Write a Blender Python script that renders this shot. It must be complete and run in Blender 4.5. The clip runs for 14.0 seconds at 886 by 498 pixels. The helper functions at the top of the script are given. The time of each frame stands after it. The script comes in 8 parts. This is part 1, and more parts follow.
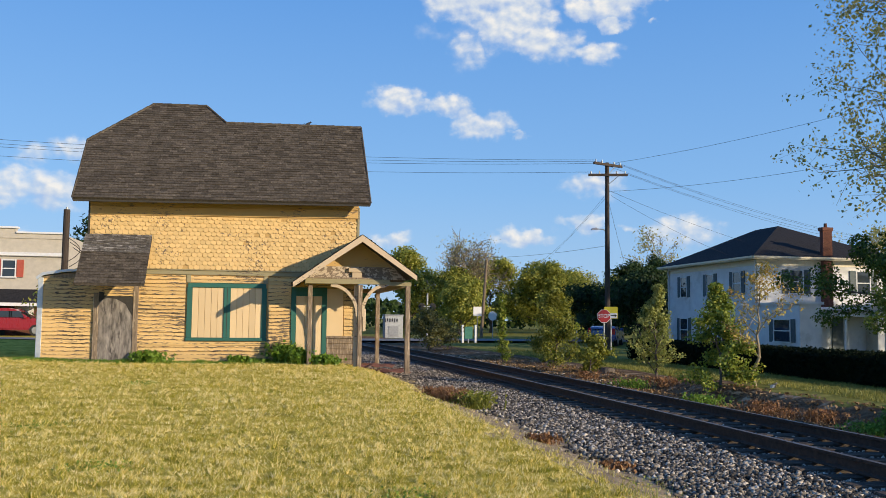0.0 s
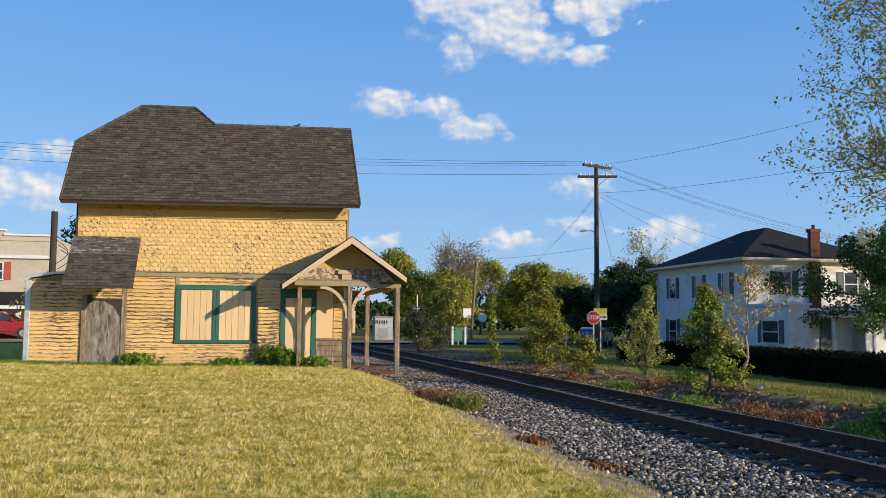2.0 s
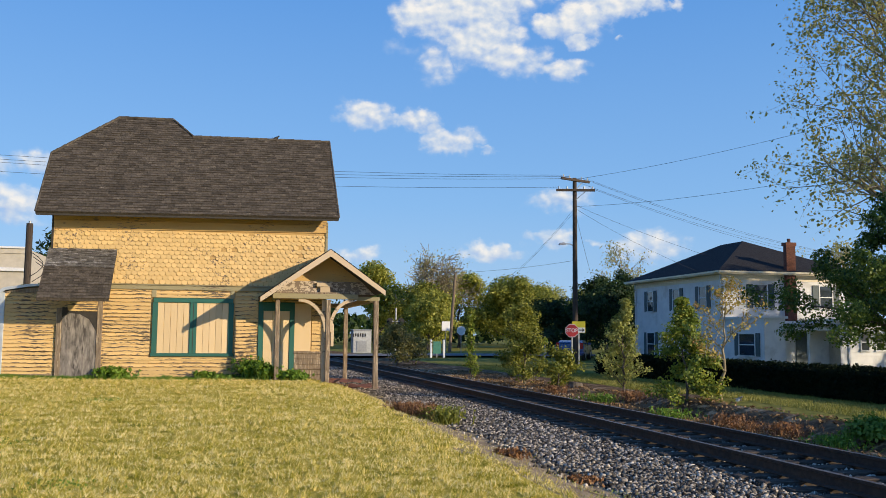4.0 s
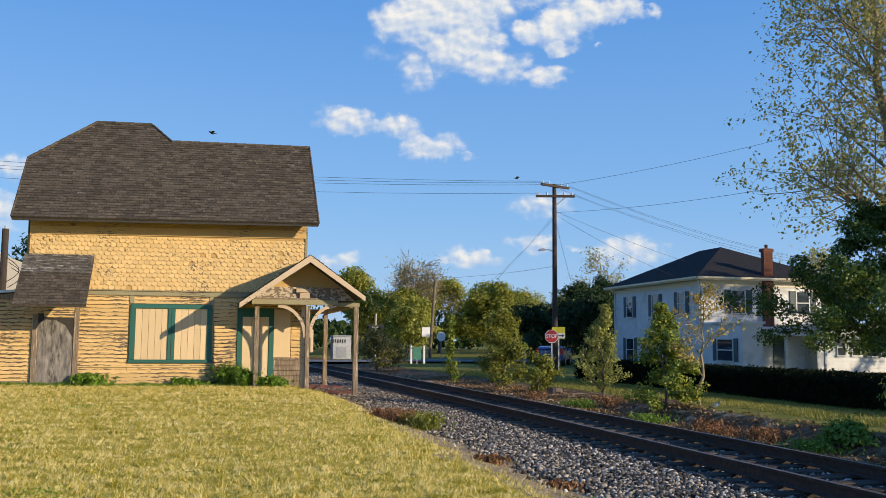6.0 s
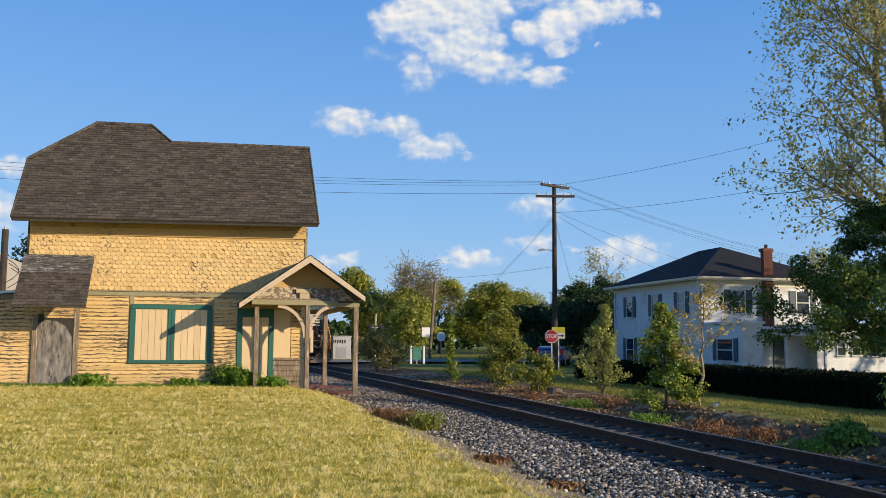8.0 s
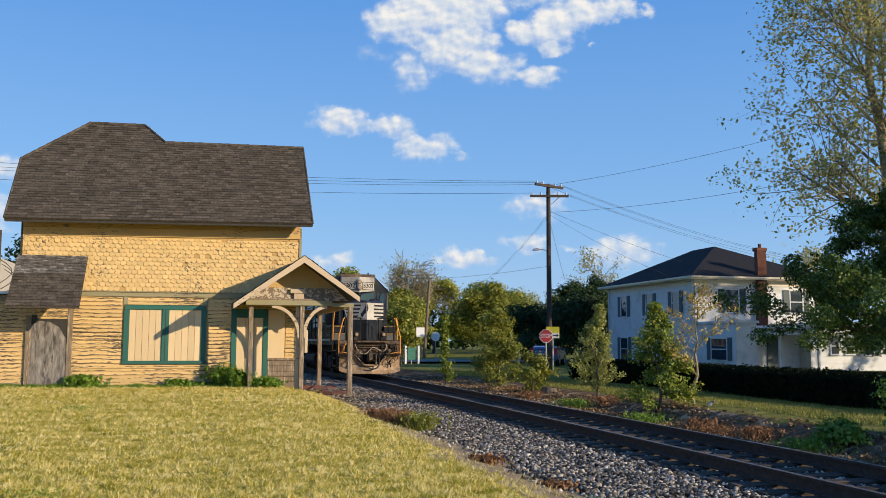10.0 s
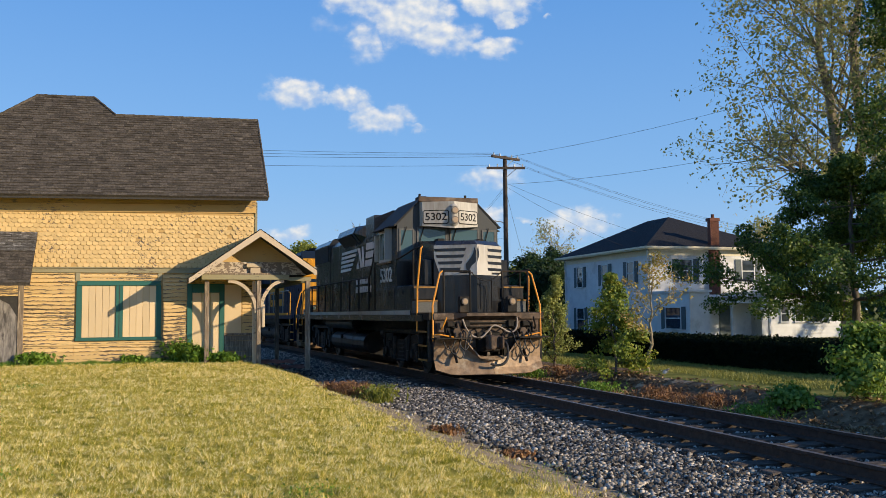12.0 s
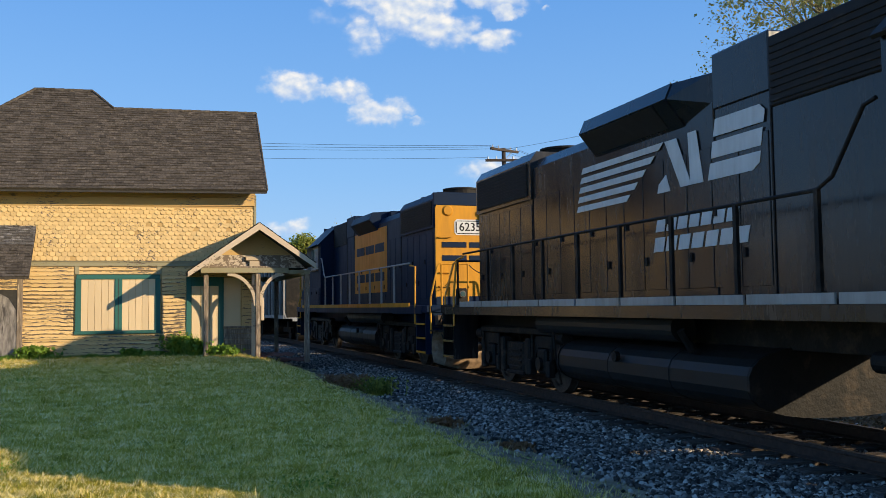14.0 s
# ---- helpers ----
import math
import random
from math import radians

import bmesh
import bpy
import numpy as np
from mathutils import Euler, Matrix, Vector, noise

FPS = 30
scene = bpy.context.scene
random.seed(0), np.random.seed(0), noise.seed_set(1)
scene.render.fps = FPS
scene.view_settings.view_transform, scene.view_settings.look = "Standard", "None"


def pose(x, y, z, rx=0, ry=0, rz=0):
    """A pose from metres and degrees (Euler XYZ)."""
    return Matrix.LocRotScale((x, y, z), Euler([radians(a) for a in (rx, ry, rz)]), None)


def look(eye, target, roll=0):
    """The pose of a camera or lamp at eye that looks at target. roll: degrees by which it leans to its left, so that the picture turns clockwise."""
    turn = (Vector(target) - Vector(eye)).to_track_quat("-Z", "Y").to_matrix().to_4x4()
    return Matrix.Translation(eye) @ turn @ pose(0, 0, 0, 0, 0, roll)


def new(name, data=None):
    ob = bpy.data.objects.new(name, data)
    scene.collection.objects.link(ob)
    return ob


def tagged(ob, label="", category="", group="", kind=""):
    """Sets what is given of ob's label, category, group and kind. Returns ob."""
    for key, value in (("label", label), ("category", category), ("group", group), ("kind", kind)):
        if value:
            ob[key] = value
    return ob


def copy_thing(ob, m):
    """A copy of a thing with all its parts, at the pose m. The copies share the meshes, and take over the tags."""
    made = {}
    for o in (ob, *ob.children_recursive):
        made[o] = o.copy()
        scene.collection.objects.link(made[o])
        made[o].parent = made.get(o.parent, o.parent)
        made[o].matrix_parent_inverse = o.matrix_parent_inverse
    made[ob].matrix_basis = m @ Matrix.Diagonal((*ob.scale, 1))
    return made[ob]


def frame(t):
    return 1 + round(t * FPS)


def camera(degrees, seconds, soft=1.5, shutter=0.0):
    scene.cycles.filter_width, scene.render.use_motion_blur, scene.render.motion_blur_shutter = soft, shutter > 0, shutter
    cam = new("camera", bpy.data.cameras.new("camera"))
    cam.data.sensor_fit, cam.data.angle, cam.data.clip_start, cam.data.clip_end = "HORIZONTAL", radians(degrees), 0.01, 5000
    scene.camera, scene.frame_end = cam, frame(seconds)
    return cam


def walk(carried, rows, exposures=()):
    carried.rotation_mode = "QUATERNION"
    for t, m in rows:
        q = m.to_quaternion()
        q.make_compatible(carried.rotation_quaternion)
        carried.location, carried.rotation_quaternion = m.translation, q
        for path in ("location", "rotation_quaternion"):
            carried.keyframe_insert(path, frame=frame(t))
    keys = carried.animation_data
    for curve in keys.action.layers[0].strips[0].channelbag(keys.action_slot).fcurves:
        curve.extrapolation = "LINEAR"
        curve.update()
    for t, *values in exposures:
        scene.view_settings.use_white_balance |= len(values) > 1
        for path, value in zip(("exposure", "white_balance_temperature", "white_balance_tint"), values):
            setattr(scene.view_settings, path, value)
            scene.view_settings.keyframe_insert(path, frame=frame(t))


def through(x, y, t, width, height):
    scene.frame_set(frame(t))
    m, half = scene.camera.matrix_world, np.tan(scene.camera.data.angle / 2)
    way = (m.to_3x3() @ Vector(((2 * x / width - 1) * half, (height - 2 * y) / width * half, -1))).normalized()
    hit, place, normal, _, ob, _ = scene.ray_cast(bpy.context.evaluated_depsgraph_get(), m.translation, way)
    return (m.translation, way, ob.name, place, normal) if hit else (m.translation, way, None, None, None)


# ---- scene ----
# ---- camera ----
EYE = (0.0, 0.0, 1.565)
CAMERA_TURNS = [
    (0, -11.009, 4.446, 0.63),
    (0.5, -11.012, 4.419, 0.61),
    (1, -11.114, 4.459, 0.59),
    (1.5, -11.210, 4.434, 0.55),
    (2, -11.663, 4.564, 0.50),
    (2.5, -11.818, 4.661, 0.52),
    (5, -14.000, 5.760, 0.43),
    (5.5, -14.250, 5.764, 0.41),
    (6, -14.250, 5.764, 0.41),
    (6.5, -14.257, 5.764, 0.41),
    (7, -14.254, 5.769, 0.38),
    (7.5, -14.253, 5.775, 0.36),
    (10, -14.618, 5.774, 0.21),
    (10.5, -16.480, 5.532, -0.21),
    (11, -17.071, 5.108, -0.43),
    (11.5, -17.296, 4.525, -0.52),
    (12, -17.310, 4.037, -0.52),
    (12.5, -17.322, 3.861, -0.52),
    (13, -17.329, 3.821, -0.64),
    (13.5, -17.341, 3.842, -0.60),
    (14, -17.365, 3.564, -0.69),
]


def aim(yaw, pitch, roll):
    """The camera's pose from yaw (to the left of the track's way), pitch and roll, in degrees."""
    cy, sy, cp, sp = math.cos(radians(yaw)), math.sin(radians(yaw)), math.cos(radians(pitch)), math.sin(radians(pitch))
    return look(EYE, (EYE[0] - sy * cp * 10, EYE[1] + cy * cp * 10, EYE[2] + sp * 10), roll)


cam = camera(51.97, 14.0, soft=0.65)
walk(cam, [(t, aim(y, p, r)) for t, y, p, r in CAMERA_TURNS], [(0, 0.12), (12.0, 0.12), (12.5, 0.15), (13.0, 0.17), (13.5, 0.22), (14.0, 0.22)])

# ---- sky and sun ----
SUN_AZ, SUN_EL = 131.5, 17.2  # degrees, clockwise from the track's far end; above the horizon


def feed(tree, value, socket):
    if isinstance(value, bpy.types.NodeSocket):
        tree.links.new(value, socket)
    elif value is not None:
        socket.default_value = value


def calc(tree, op, a, b=None, c=None, clamp=False):
    n = tree.nodes.new("ShaderNodeMath")
    n.operation, n.use_clamp = op, clamp
    for s, v in zip(n.inputs, (a, b, c)):
        feed(tree, v, s)
    return n.outputs[0]


def blend(tree, fac, a, b, kind="MIX"):
    n = tree.nodes.new("ShaderNodeMix")
    n.data_type, n.blend_type, n.clamp_result = "RGBA", kind, False
    feed(tree, fac, n.inputs[0])
    for s, v in ((n.inputs[6], a), (n.inputs[7], b)):
        feed(tree, v if isinstance(v, bpy.types.NodeSocket) else (*v, 1), s)
    return n.outputs[2]


def noise_of(tree, vector, scale, detail=3.0, rough=0.55, distort=0.0):
    n = tree.nodes.new("ShaderNodeTexNoise")
    feed(tree, vector, n.inputs["Vector"])
    n.inputs["Scale"].default_value, n.inputs["Detail"].default_value = scale, detail
    n.inputs["Roughness"].default_value, n.inputs["Distortion"].default_value = rough, distort
    return n.outputs["Fac"]


def ramp(tree, fac, stops):
    n = tree.nodes.new("ShaderNodeValToRGB")
    feed(tree, fac, n.inputs[0])
    while len(n.color_ramp.elements) < len(stops):
        n.color_ramp.elements.new(0.5)
    for e, (at, col) in zip(n.color_ramp.elements, stops):
        e.position, e.color = at, (*col, 1) if not isinstance(col, float) else (col, col, col, 1)
    return n.outputs[0]


def scaled(tree, vector, sx, sy, sz, dx=0.0, dy=0.0, dz=0.0):
    n = tree.nodes.new("ShaderNodeMapping")
    feed(tree, vector, n.inputs[0])
    n.inputs["Scale"].default_value, n.inputs["Location"].default_value = (sx, sy, sz), (dx, dy, dz)
    return n.outputs[0]


SKY_STRENGTH = 0.12


def build_sky():
    world = bpy.data.worlds.new("sky")
    scene.world = world
    world.use_nodes = True
    t = world.node_tree
    out = t.nodes["Background"]
    sky = t.nodes.new("ShaderNodeTexSky")
    sky.sky_type, sky.sun_disc = "NISHITA", False
    sky.sun_elevation, sky.sun_rotation = radians(SUN_EL), radians(SUN_AZ)
    sky.air_density, sky.dust_density, sky.ozone_density = 1.0, 0.6, 3.0
    coord = t.nodes.new("ShaderNodeTexCoord").outputs["Generated"]
    sep = t.nodes.new("ShaderNodeSeparateXYZ")
    feed(t, coord, sep.inputs[0])
    az = calc(t, "MULTIPLY", calc(t, "ARCTAN2", sep.outputs[0], sep.outputs[1]), 57.2958)
    el = calc(t, "MULTIPLY", calc(t, "ARCSINE", sep.outputs[2]), 57.2958)
    # the clouds' coordinates are stirred by noise at three scales, so that their edges billow
    flat = t.nodes.new("ShaderNodeCombineXYZ")
    feed(t, az, flat.inputs[0]), feed(t, calc(t, "MULTIPLY", el, 1.25), flat.inputs[1])
    sunward = scaled(t, flat.outputs[0], 1, 1, 1, 0.22, 0.30)

    def heap(at):
        big, fine = noise_of(t, at, 0.55, 2, 0.5), noise_of(t, at, 1.15, 4, 0.46)
        return calc(t, "ADD", calc(t, "MULTIPLY", big, 0.45), calc(t, "MULTIPLY", fine, 0.55))

    puff, lit = heap(flat.outputs[0]), heap(sunward)
    stir = calc(t, "SUBTRACT", noise_of(t, scaled(t, flat.outputs[0], 1, 1, 1, 11, 5), 0.7, 5, 0.55), 0.5)
    saz = calc(t, "ADD", az, calc(t, "MULTIPLY", stir, 2.4))
    sel = calc(t, "ADD", el, calc(t, "MULTIPLY", calc(t, "SUBTRACT", noise_of(t, scaled(t, flat.outputs[0], 1, 1, 1, 3, 17), 0.7, 5, 0.55), 0.5), 1.5))
    # azimuth, elevation, half width, half height of each cloud, in degrees, and its thickness
    clouds = [
        (14.31, 19.96, 4.01, 1.72, 0.90), (15.95, 18.02, 2.17, 1.37, 0.90), (17.93, 16.96, 1.95, 0.96, 0.85), (13.37, 17.35, 2.06, 1.37, 0.35),
        (11.26, 19.69, 2.06, 1.14, 0.55), (21.12, 19.03, 1.95, 1.19, 0.90), (23.00, 19.93, 2.06, 0.92, 0.90), (25.33, 20.10, 1.72, 0.64, 0.90),
        (19.36, 19.07, 0.80, 0.69, 0.70), (27.73, 20.08, 0.60, 0.37, 0.80), (21.57, 18.11, 0.73, 0.46, 0.80), (12.32, 16.51, 1.14, 1.14, 0.50),
        (10.11, 17.83, 1.03, 0.57, 0.28), (20.85, 16.42, 1.33, 0.64, 0.85), (23.95, 18.22, 0.27, 0.27, 0.60), (15.97, 21.45, 4.35, 1.37, 0.80),
        (23.49, 21.28, 3.89, 1.03, 0.70), (8.07, 13.67, 1.79, 0.96, 1.00), (11.40, 13.39, 1.26, 0.73, 0.90), (13.25, 12.20, 2.01, 0.82, 1.00),
        (15.80, 11.62, 0.55, 0.27, 0.60), (20.52, 8.39, 1.95, 0.82, 0.75), (20.15, 6.11, 1.03, 0.64, 0.80), (18.65, 6.04, 0.73, 0.37, 0.60),
        (15.89, 5.19, 1.83, 0.64, 0.95), (25.59, 5.48, 2.24, 1.01, 0.85), (22.70, 5.71, 0.50, 0.32, 0.70), (7.69, 4.95, 1.37, 0.55, 0.80),
        (-13.51, 9.33, 0.93, 0.64, 0.7), (-11.24, 9.71, 1.28, 0.78, 0.7), (-13.42, 7.33, 3.56, 1.21, 0.9),
        (-14.49, 4.74, 1.14, 0.50, 0.7)]
    total, under = None, None
    for caz, cel, w, h, thick in clouds:
        dx = calc(t, "DIVIDE", calc(t, "SUBTRACT", saz, caz), w * 1.32)
        dy = calc(t, "DIVIDE", calc(t, "SUBTRACT", sel, cel), h * 1.22)
        r2 = calc(t, "ADD", calc(t, "MULTIPLY", dx, dx), calc(t, "MULTIPLY", dy, dy))
        body = calc(t, "MULTIPLY", calc(t, "MAXIMUM", calc(t, "SUBTRACT", 1.0, r2), 0.0), thick)
        low = calc(t, "MULTIPLY", body, dy)
        total = body if total is None else calc(t, "ADD", total, body)
        under = low if under is None else calc(t, "ADD", under, low)
    full = calc(t, "ADD", total, calc(t, "MULTIPLY", calc(t, "SUBTRACT", puff, 0.5), 2.0))
    rise = calc(t, "MULTIPLY", calc(t, "ADD", full, 0.02), 0.85, clamp=True)
    rise = calc(t, "MULTIPLY", calc(t, "MULTIPLY", rise, rise), calc(t, "SUBTRACT", 3.0, calc(t, "MULTIPLY", rise, 2.0)))
    mask = calc(t, "MULTIPLY", rise, calc(t, "MULTIPLY", total, 2.2, clamp=True), clamp=True)
    # lit from behind the camera's right shoulder: bright heads, blue-grey bellies
    relief = calc(t, "ADD", calc(t, "MULTIPLY", calc(t, "SUBTRACT", puff, lit), 2.0), calc(t, "MULTIPLY", under, 0.55))
    shade = ramp(t, calc(t, "ADD", relief, 0.55), [(0.15, (3.4, 4.3, 6.1)), (0.50, (5.0, 5.5, 6.2)), (0.85, (7.0, 6.8, 6.5))])
    # the clear evening blue, paler towards the horizon, laid over the physical sky
    blue = ramp(t, calc(t, "DIVIDE", calc(t, "MAXIMUM", el, 0.0), 90.0), [(0.0, (0.365, 0.56, 0.84)), (0.09, (0.222, 0.462, 0.84)), (0.26, (0.088, 0.303, 0.765)), (0.7, (0.043, 0.17, 0.52))])
    clear = blend(t, 0.78, sky.outputs[0], blend(t, 1.0, blue, (1 / SKY_STRENGTH,) * 3, "MULTIPLY"))
    feed(t, blend(t, mask, clear, shade), out.inputs["Color"])
    out.inputs["Strength"].default_value = SKY_STRENGTH
    world.cycles.sampling_method = "MANUAL"
    world.cycles.sample_map_resolution = 512


build_sky()
sun = new("sun", bpy.data.lights.new("sun", "SUN"))
sun.data.energy, sun.data.angle, sun.data.color = 5.0, radians(0.6), (1.0, 0.815, 0.56)
sun.matrix_world = look((0, 0, 0), (-math.sin(radians(SUN_AZ)) * math.cos(radians(SUN_EL)), -math.cos(radians(SUN_AZ)) * math.cos(radians(SUN_EL)), -math.sin(radians(SUN_EL))))


# ---- materials ----
def material(name, colours, rough=0.8, metal=0.0, grain=8.0, detail=4.0, bump=0.0, bump_scale=40.0, stretch=(1, 1, 1), spots=None, spot_scale=1.0, spot_at=(0.55, 0.65), coat=0.0, per_piece=0.0, spec=0.5, transmit=0.0, per_island=0.0):
    """A surface of two mixed colours with grain, stains of a third (spots), and fine relief, at real-world size."""
    m = bpy.data.materials.new(name)
    m.use_nodes = True
    t = m.node_tree
    b = t.nodes["Principled BSDF"]
    co = scaled(t, t.nodes.new("ShaderNodeTexCoord").outputs["Object"], *stretch)
    n = noise_of(t, co, grain, detail, 0.6)
    col = ramp(t, n, [(0.32, colours[0]), (0.68, colours[1])])
    if spots:
        s = noise_of(t, co, spot_scale, 5, 0.65)
        f = ramp(t, s, [(spot_at[0], 0.0), (spot_at[1], 1.0)])
        col = blend(t, f, col, spots)
    if per_piece:
        info = t.nodes.new("ShaderNodeObjectInfo")
        hsv = t.nodes.new("ShaderNodeHueSaturation")
        feed(t, calc(t, "ADD", 1 - per_piece, calc(t, "MULTIPLY", info.outputs["Random"], 2 * per_piece)), hsv.inputs["Value"])
        feed(t, col, hsv.inputs["Color"])
        col = hsv.outputs[0]
    if per_island:
        geo, info = t.nodes.new("ShaderNodeNewGeometry"), t.nodes.new("ShaderNodeObjectInfo")
        hsv = t.nodes.new("ShaderNodeHueSaturation")
        own = calc(t, "FRACT", calc(t, "ADD", geo.outputs["Random Per Island"], info.outputs["Random"]))
        feed(t, calc(t, "ADD", 1 - per_island, calc(t, "MULTIPLY", own, 2 * per_island)), hsv.inputs["Value"])
        feed(t, col, hsv.inputs["Color"])
        col = hsv.outputs[0]
    feed(t, col, b.inputs["Base Color"])
    b.inputs["Roughness"].default_value, b.inputs["Metallic"].default_value = rough, metal
    b.inputs["Coat Weight"].default_value, b.inputs["Specular IOR Level"].default_value = coat, spec
    b.inputs["Transmission Weight"].default_value = transmit
    if bump:
        bm = t.nodes.new("ShaderNodeBump")
        bm.inputs["Strength"].default_value, bm.inputs["Distance"].default_value = bump, 0.02
        feed(t, noise_of(t, co, bump_scale, 3, 0.6), bm.inputs["Height"])
        feed(t, bm.outputs[0], b.inputs["Normal"])
    return m


def foliage(name, dark, light, through=0.35, scale=0.9, autumn=None, gloss=0.03):
    """Leaves: each its own tone, with light through the blade."""
    m = bpy.data.materials.new(name)
    m.use_nodes = True
    t = m.node_tree
    t.nodes.remove(t.nodes["Principled BSDF"])
    geo = t.nodes.new("ShaderNodeNewGeometry")
    co = t.nodes.new("ShaderNodeTexCoord").outputs["Object"]
    mix = calc(t, "ADD", calc(t, "MULTIPLY", geo.outputs["Random Per Island"], 0.6), calc(t, "MULTIPLY", calc(t, "SUBTRACT", noise_of(t, co, scale, 2), 0.3), 0.9), clamp=True)
    col = ramp(t, mix, [(0.1, dark), (0.9, light)] if autumn is None else [(0.05, dark), (0.6, light), (0.95, autumn)])
    d, tr, g, s1, s2 = (t.nodes.new(k) for k in ("ShaderNodeBsdfDiffuse", "ShaderNodeBsdfTranslucent", "ShaderNodeBsdfGlossy", "ShaderNodeMixShader", "ShaderNodeMixShader"))
    feed(t, col, d.inputs[0]), feed(t, col, tr.inputs[0])
    g.inputs["Roughness"].default_value = 0.55
    s1.inputs[0].default_value, s2.inputs[0].default_value = through, gloss
    t.links.new(d.outputs[0], s1.inputs[1]), t.links.new(tr.outputs[0], s1.inputs[2])
    t.links.new(s1.outputs[0], s2.inputs[1]), t.links.new(g.outputs[0], s2.inputs[2])
    t.links.new(s2.outputs[0], t.nodes["Material Output"].inputs[0])
    return m


M = {}
M["lawn"] = material("lawn_soil_and_grass", ((0.27, 0.225, 0.03), (0.72, 0.54, 0.12)), 0.95, grain=3.5, detail=9, bump=0.5, bump_scale=60, spots=(0.12, 0.145, 0.022), spot_scale=1.4, spot_at=(0.56, 0.70), spec=0.0)
M["rough_grass"] = material("rough_grass", ((0.10, 0.115, 0.025), (0.28, 0.25, 0.065)), 0.95, grain=3, detail=7, bump=0.6, bump_scale=30, spec=0.05)
M["dirt"] = material("bare_dirt", ((0.20, 0.15, 0.10), (0.40, 0.31, 0.20)), 0.95, grain=6, bump=0.8, bump_scale=25, spots=(0.13, 0.09, 0.06), spot_scale=1.3, spec=0.05)
M["gravel"] = material("gravel_bed", ((0.045, 0.044, 0.042), (0.12, 0.115, 0.11)), 0.9, grain=22, bump=1.0, bump_scale=22, spec=0.05)
M["asphalt"] = material("worn_asphalt", ((0.17, 0.17, 0.17), (0.26, 0.255, 0.25)), 0.9, grain=12, bump=0.25, bump_scale=120, spots=(0.13, 0.13, 0.13), spot_scale=0.4, spec=0.05)
M["rail"] = material("rusty_rail", ((0.034, 0.019, 0.012), (0.075, 0.043, 0.028)), 0.8, 0.1, grain=14, bump=0.2)
M["rail_head"] = material("worn_rail_head", ((0.10, 0.075, 0.06), (0.24, 0.19, 0.16)), 0.5, 0.6, grain=9)
M["bank_dirt"] = material("dark_bank_soil", ((0.075, 0.047, 0.028), (0.22, 0.145, 0.085)), 0.95, grain=5, detail=7, bump=1.0, bump_scale=14, spots=(0.44, 0.32, 0.20), spot_scale=2.6, spec=0.02)
M["tie"] = material("weathered_tie", ((0.04, 0.032, 0.026), (0.14, 0.115, 0.095)), 0.9, grain=5, stretch=(1, 9, 9), bump=0.5, bump_scale=30, per_piece=0.3, spec=0.05)
M["stone"] = material("grey_ballast_stone", ((0.10, 0.10, 0.105), (0.33, 0.32, 0.31)), 0.85, grain=3.0, detail=1.0, spec=0.05)


# ---- helpers for meshes ----
def link_mesh(name, verts, faces, mat, parent=None, label="", smooth=False, mats=None, index=None):
    me = bpy.data.meshes.new(name)
    me.from_pydata([tuple(v) for v in verts] if not isinstance(verts, list) else verts, [], faces)
    for m in (mats or [mat]):
        me.materials.append(m)
    if index is not None:
        me.polygons.foreach_set("material_index", np.asarray(index, np.int32))
    if smooth:
        me.polygons.foreach_set("use_smooth", [True] * len(me.polygons))
    me.update()
    ob = new(name, me)
    ob.parent = parent
    if label:
        tagged(ob, label)
    return ob


def soup(name, verts, size, mat, parent=None):
    """Many loose triangles or quads (size 3 or 4) in one mesh, from an array of corners."""
    verts = np.asarray(verts, np.float32).reshape(-1, 3)
    count = len(verts) // size
    me = bpy.data.meshes.new(name)
    me.vertices.add(len(verts)), me.loops.add(len(verts)), me.polygons.add(count)
    me.vertices.foreach_set("co", verts.ravel())
    me.loops.foreach_set("vertex_index", np.arange(len(verts), dtype=np.int32))
    me.polygons.foreach_set("loop_start", np.arange(0, len(verts), size, dtype=np.int32))
    me.materials.append(mat)
    me.update(calc_edges=True)
    ob = new(name, me)
    ob.parent = parent
    return ob


def part(name, bm, mat, parent=None, label="", smooth=False):
    """One bmesh as one mesh object under a thing or a part."""
    me = bpy.data.meshes.new(name)
    bmesh.ops.recalc_face_normals(bm, faces=bm.faces)
    bm.to_mesh(me)
    bm.free()
    me.materials.append(mat)
    if smooth:
        me.polygons.foreach_set("use_smooth", [True] * len(me.polygons))
    ob = new(name, me)
    ob.parent = parent
    if label:
        tagged(ob, label)
    return ob


def box(bm, x0, x1, y0, y1, z0, z1, bevel=0.0, m=None):
    r = bmesh.ops.create_cube(bm, size=1)
    vs = r["verts"]
    bmesh.ops.transform(bm, matrix=Matrix.Translation(((x0 + x1) / 2, (y0 + y1) / 2, (z0 + z1) / 2)) @ Matrix.Diagonal((x1 - x0, y1 - y0, z1 - z0, 1)), verts=vs)
    if bevel:
        es = list({e for v in vs for e in v.link_edges})
        vs = list({v for f in bmesh.ops.bevel(bm, geom=es, offset=bevel, segments=1, affect="EDGES", profile=0.5)["faces"] for v in f.verts} | {v for v in vs if v.is_valid})
    if m is not None:
        bmesh.ops.transform(bm, matrix=m, verts=[v for v in vs if v.is_valid])
    return bm


def boxes(*rows, bevel=0.0):
    bm = bmesh.new()
    for row in rows:
        box(bm, *row, bevel=bevel)
    return bm


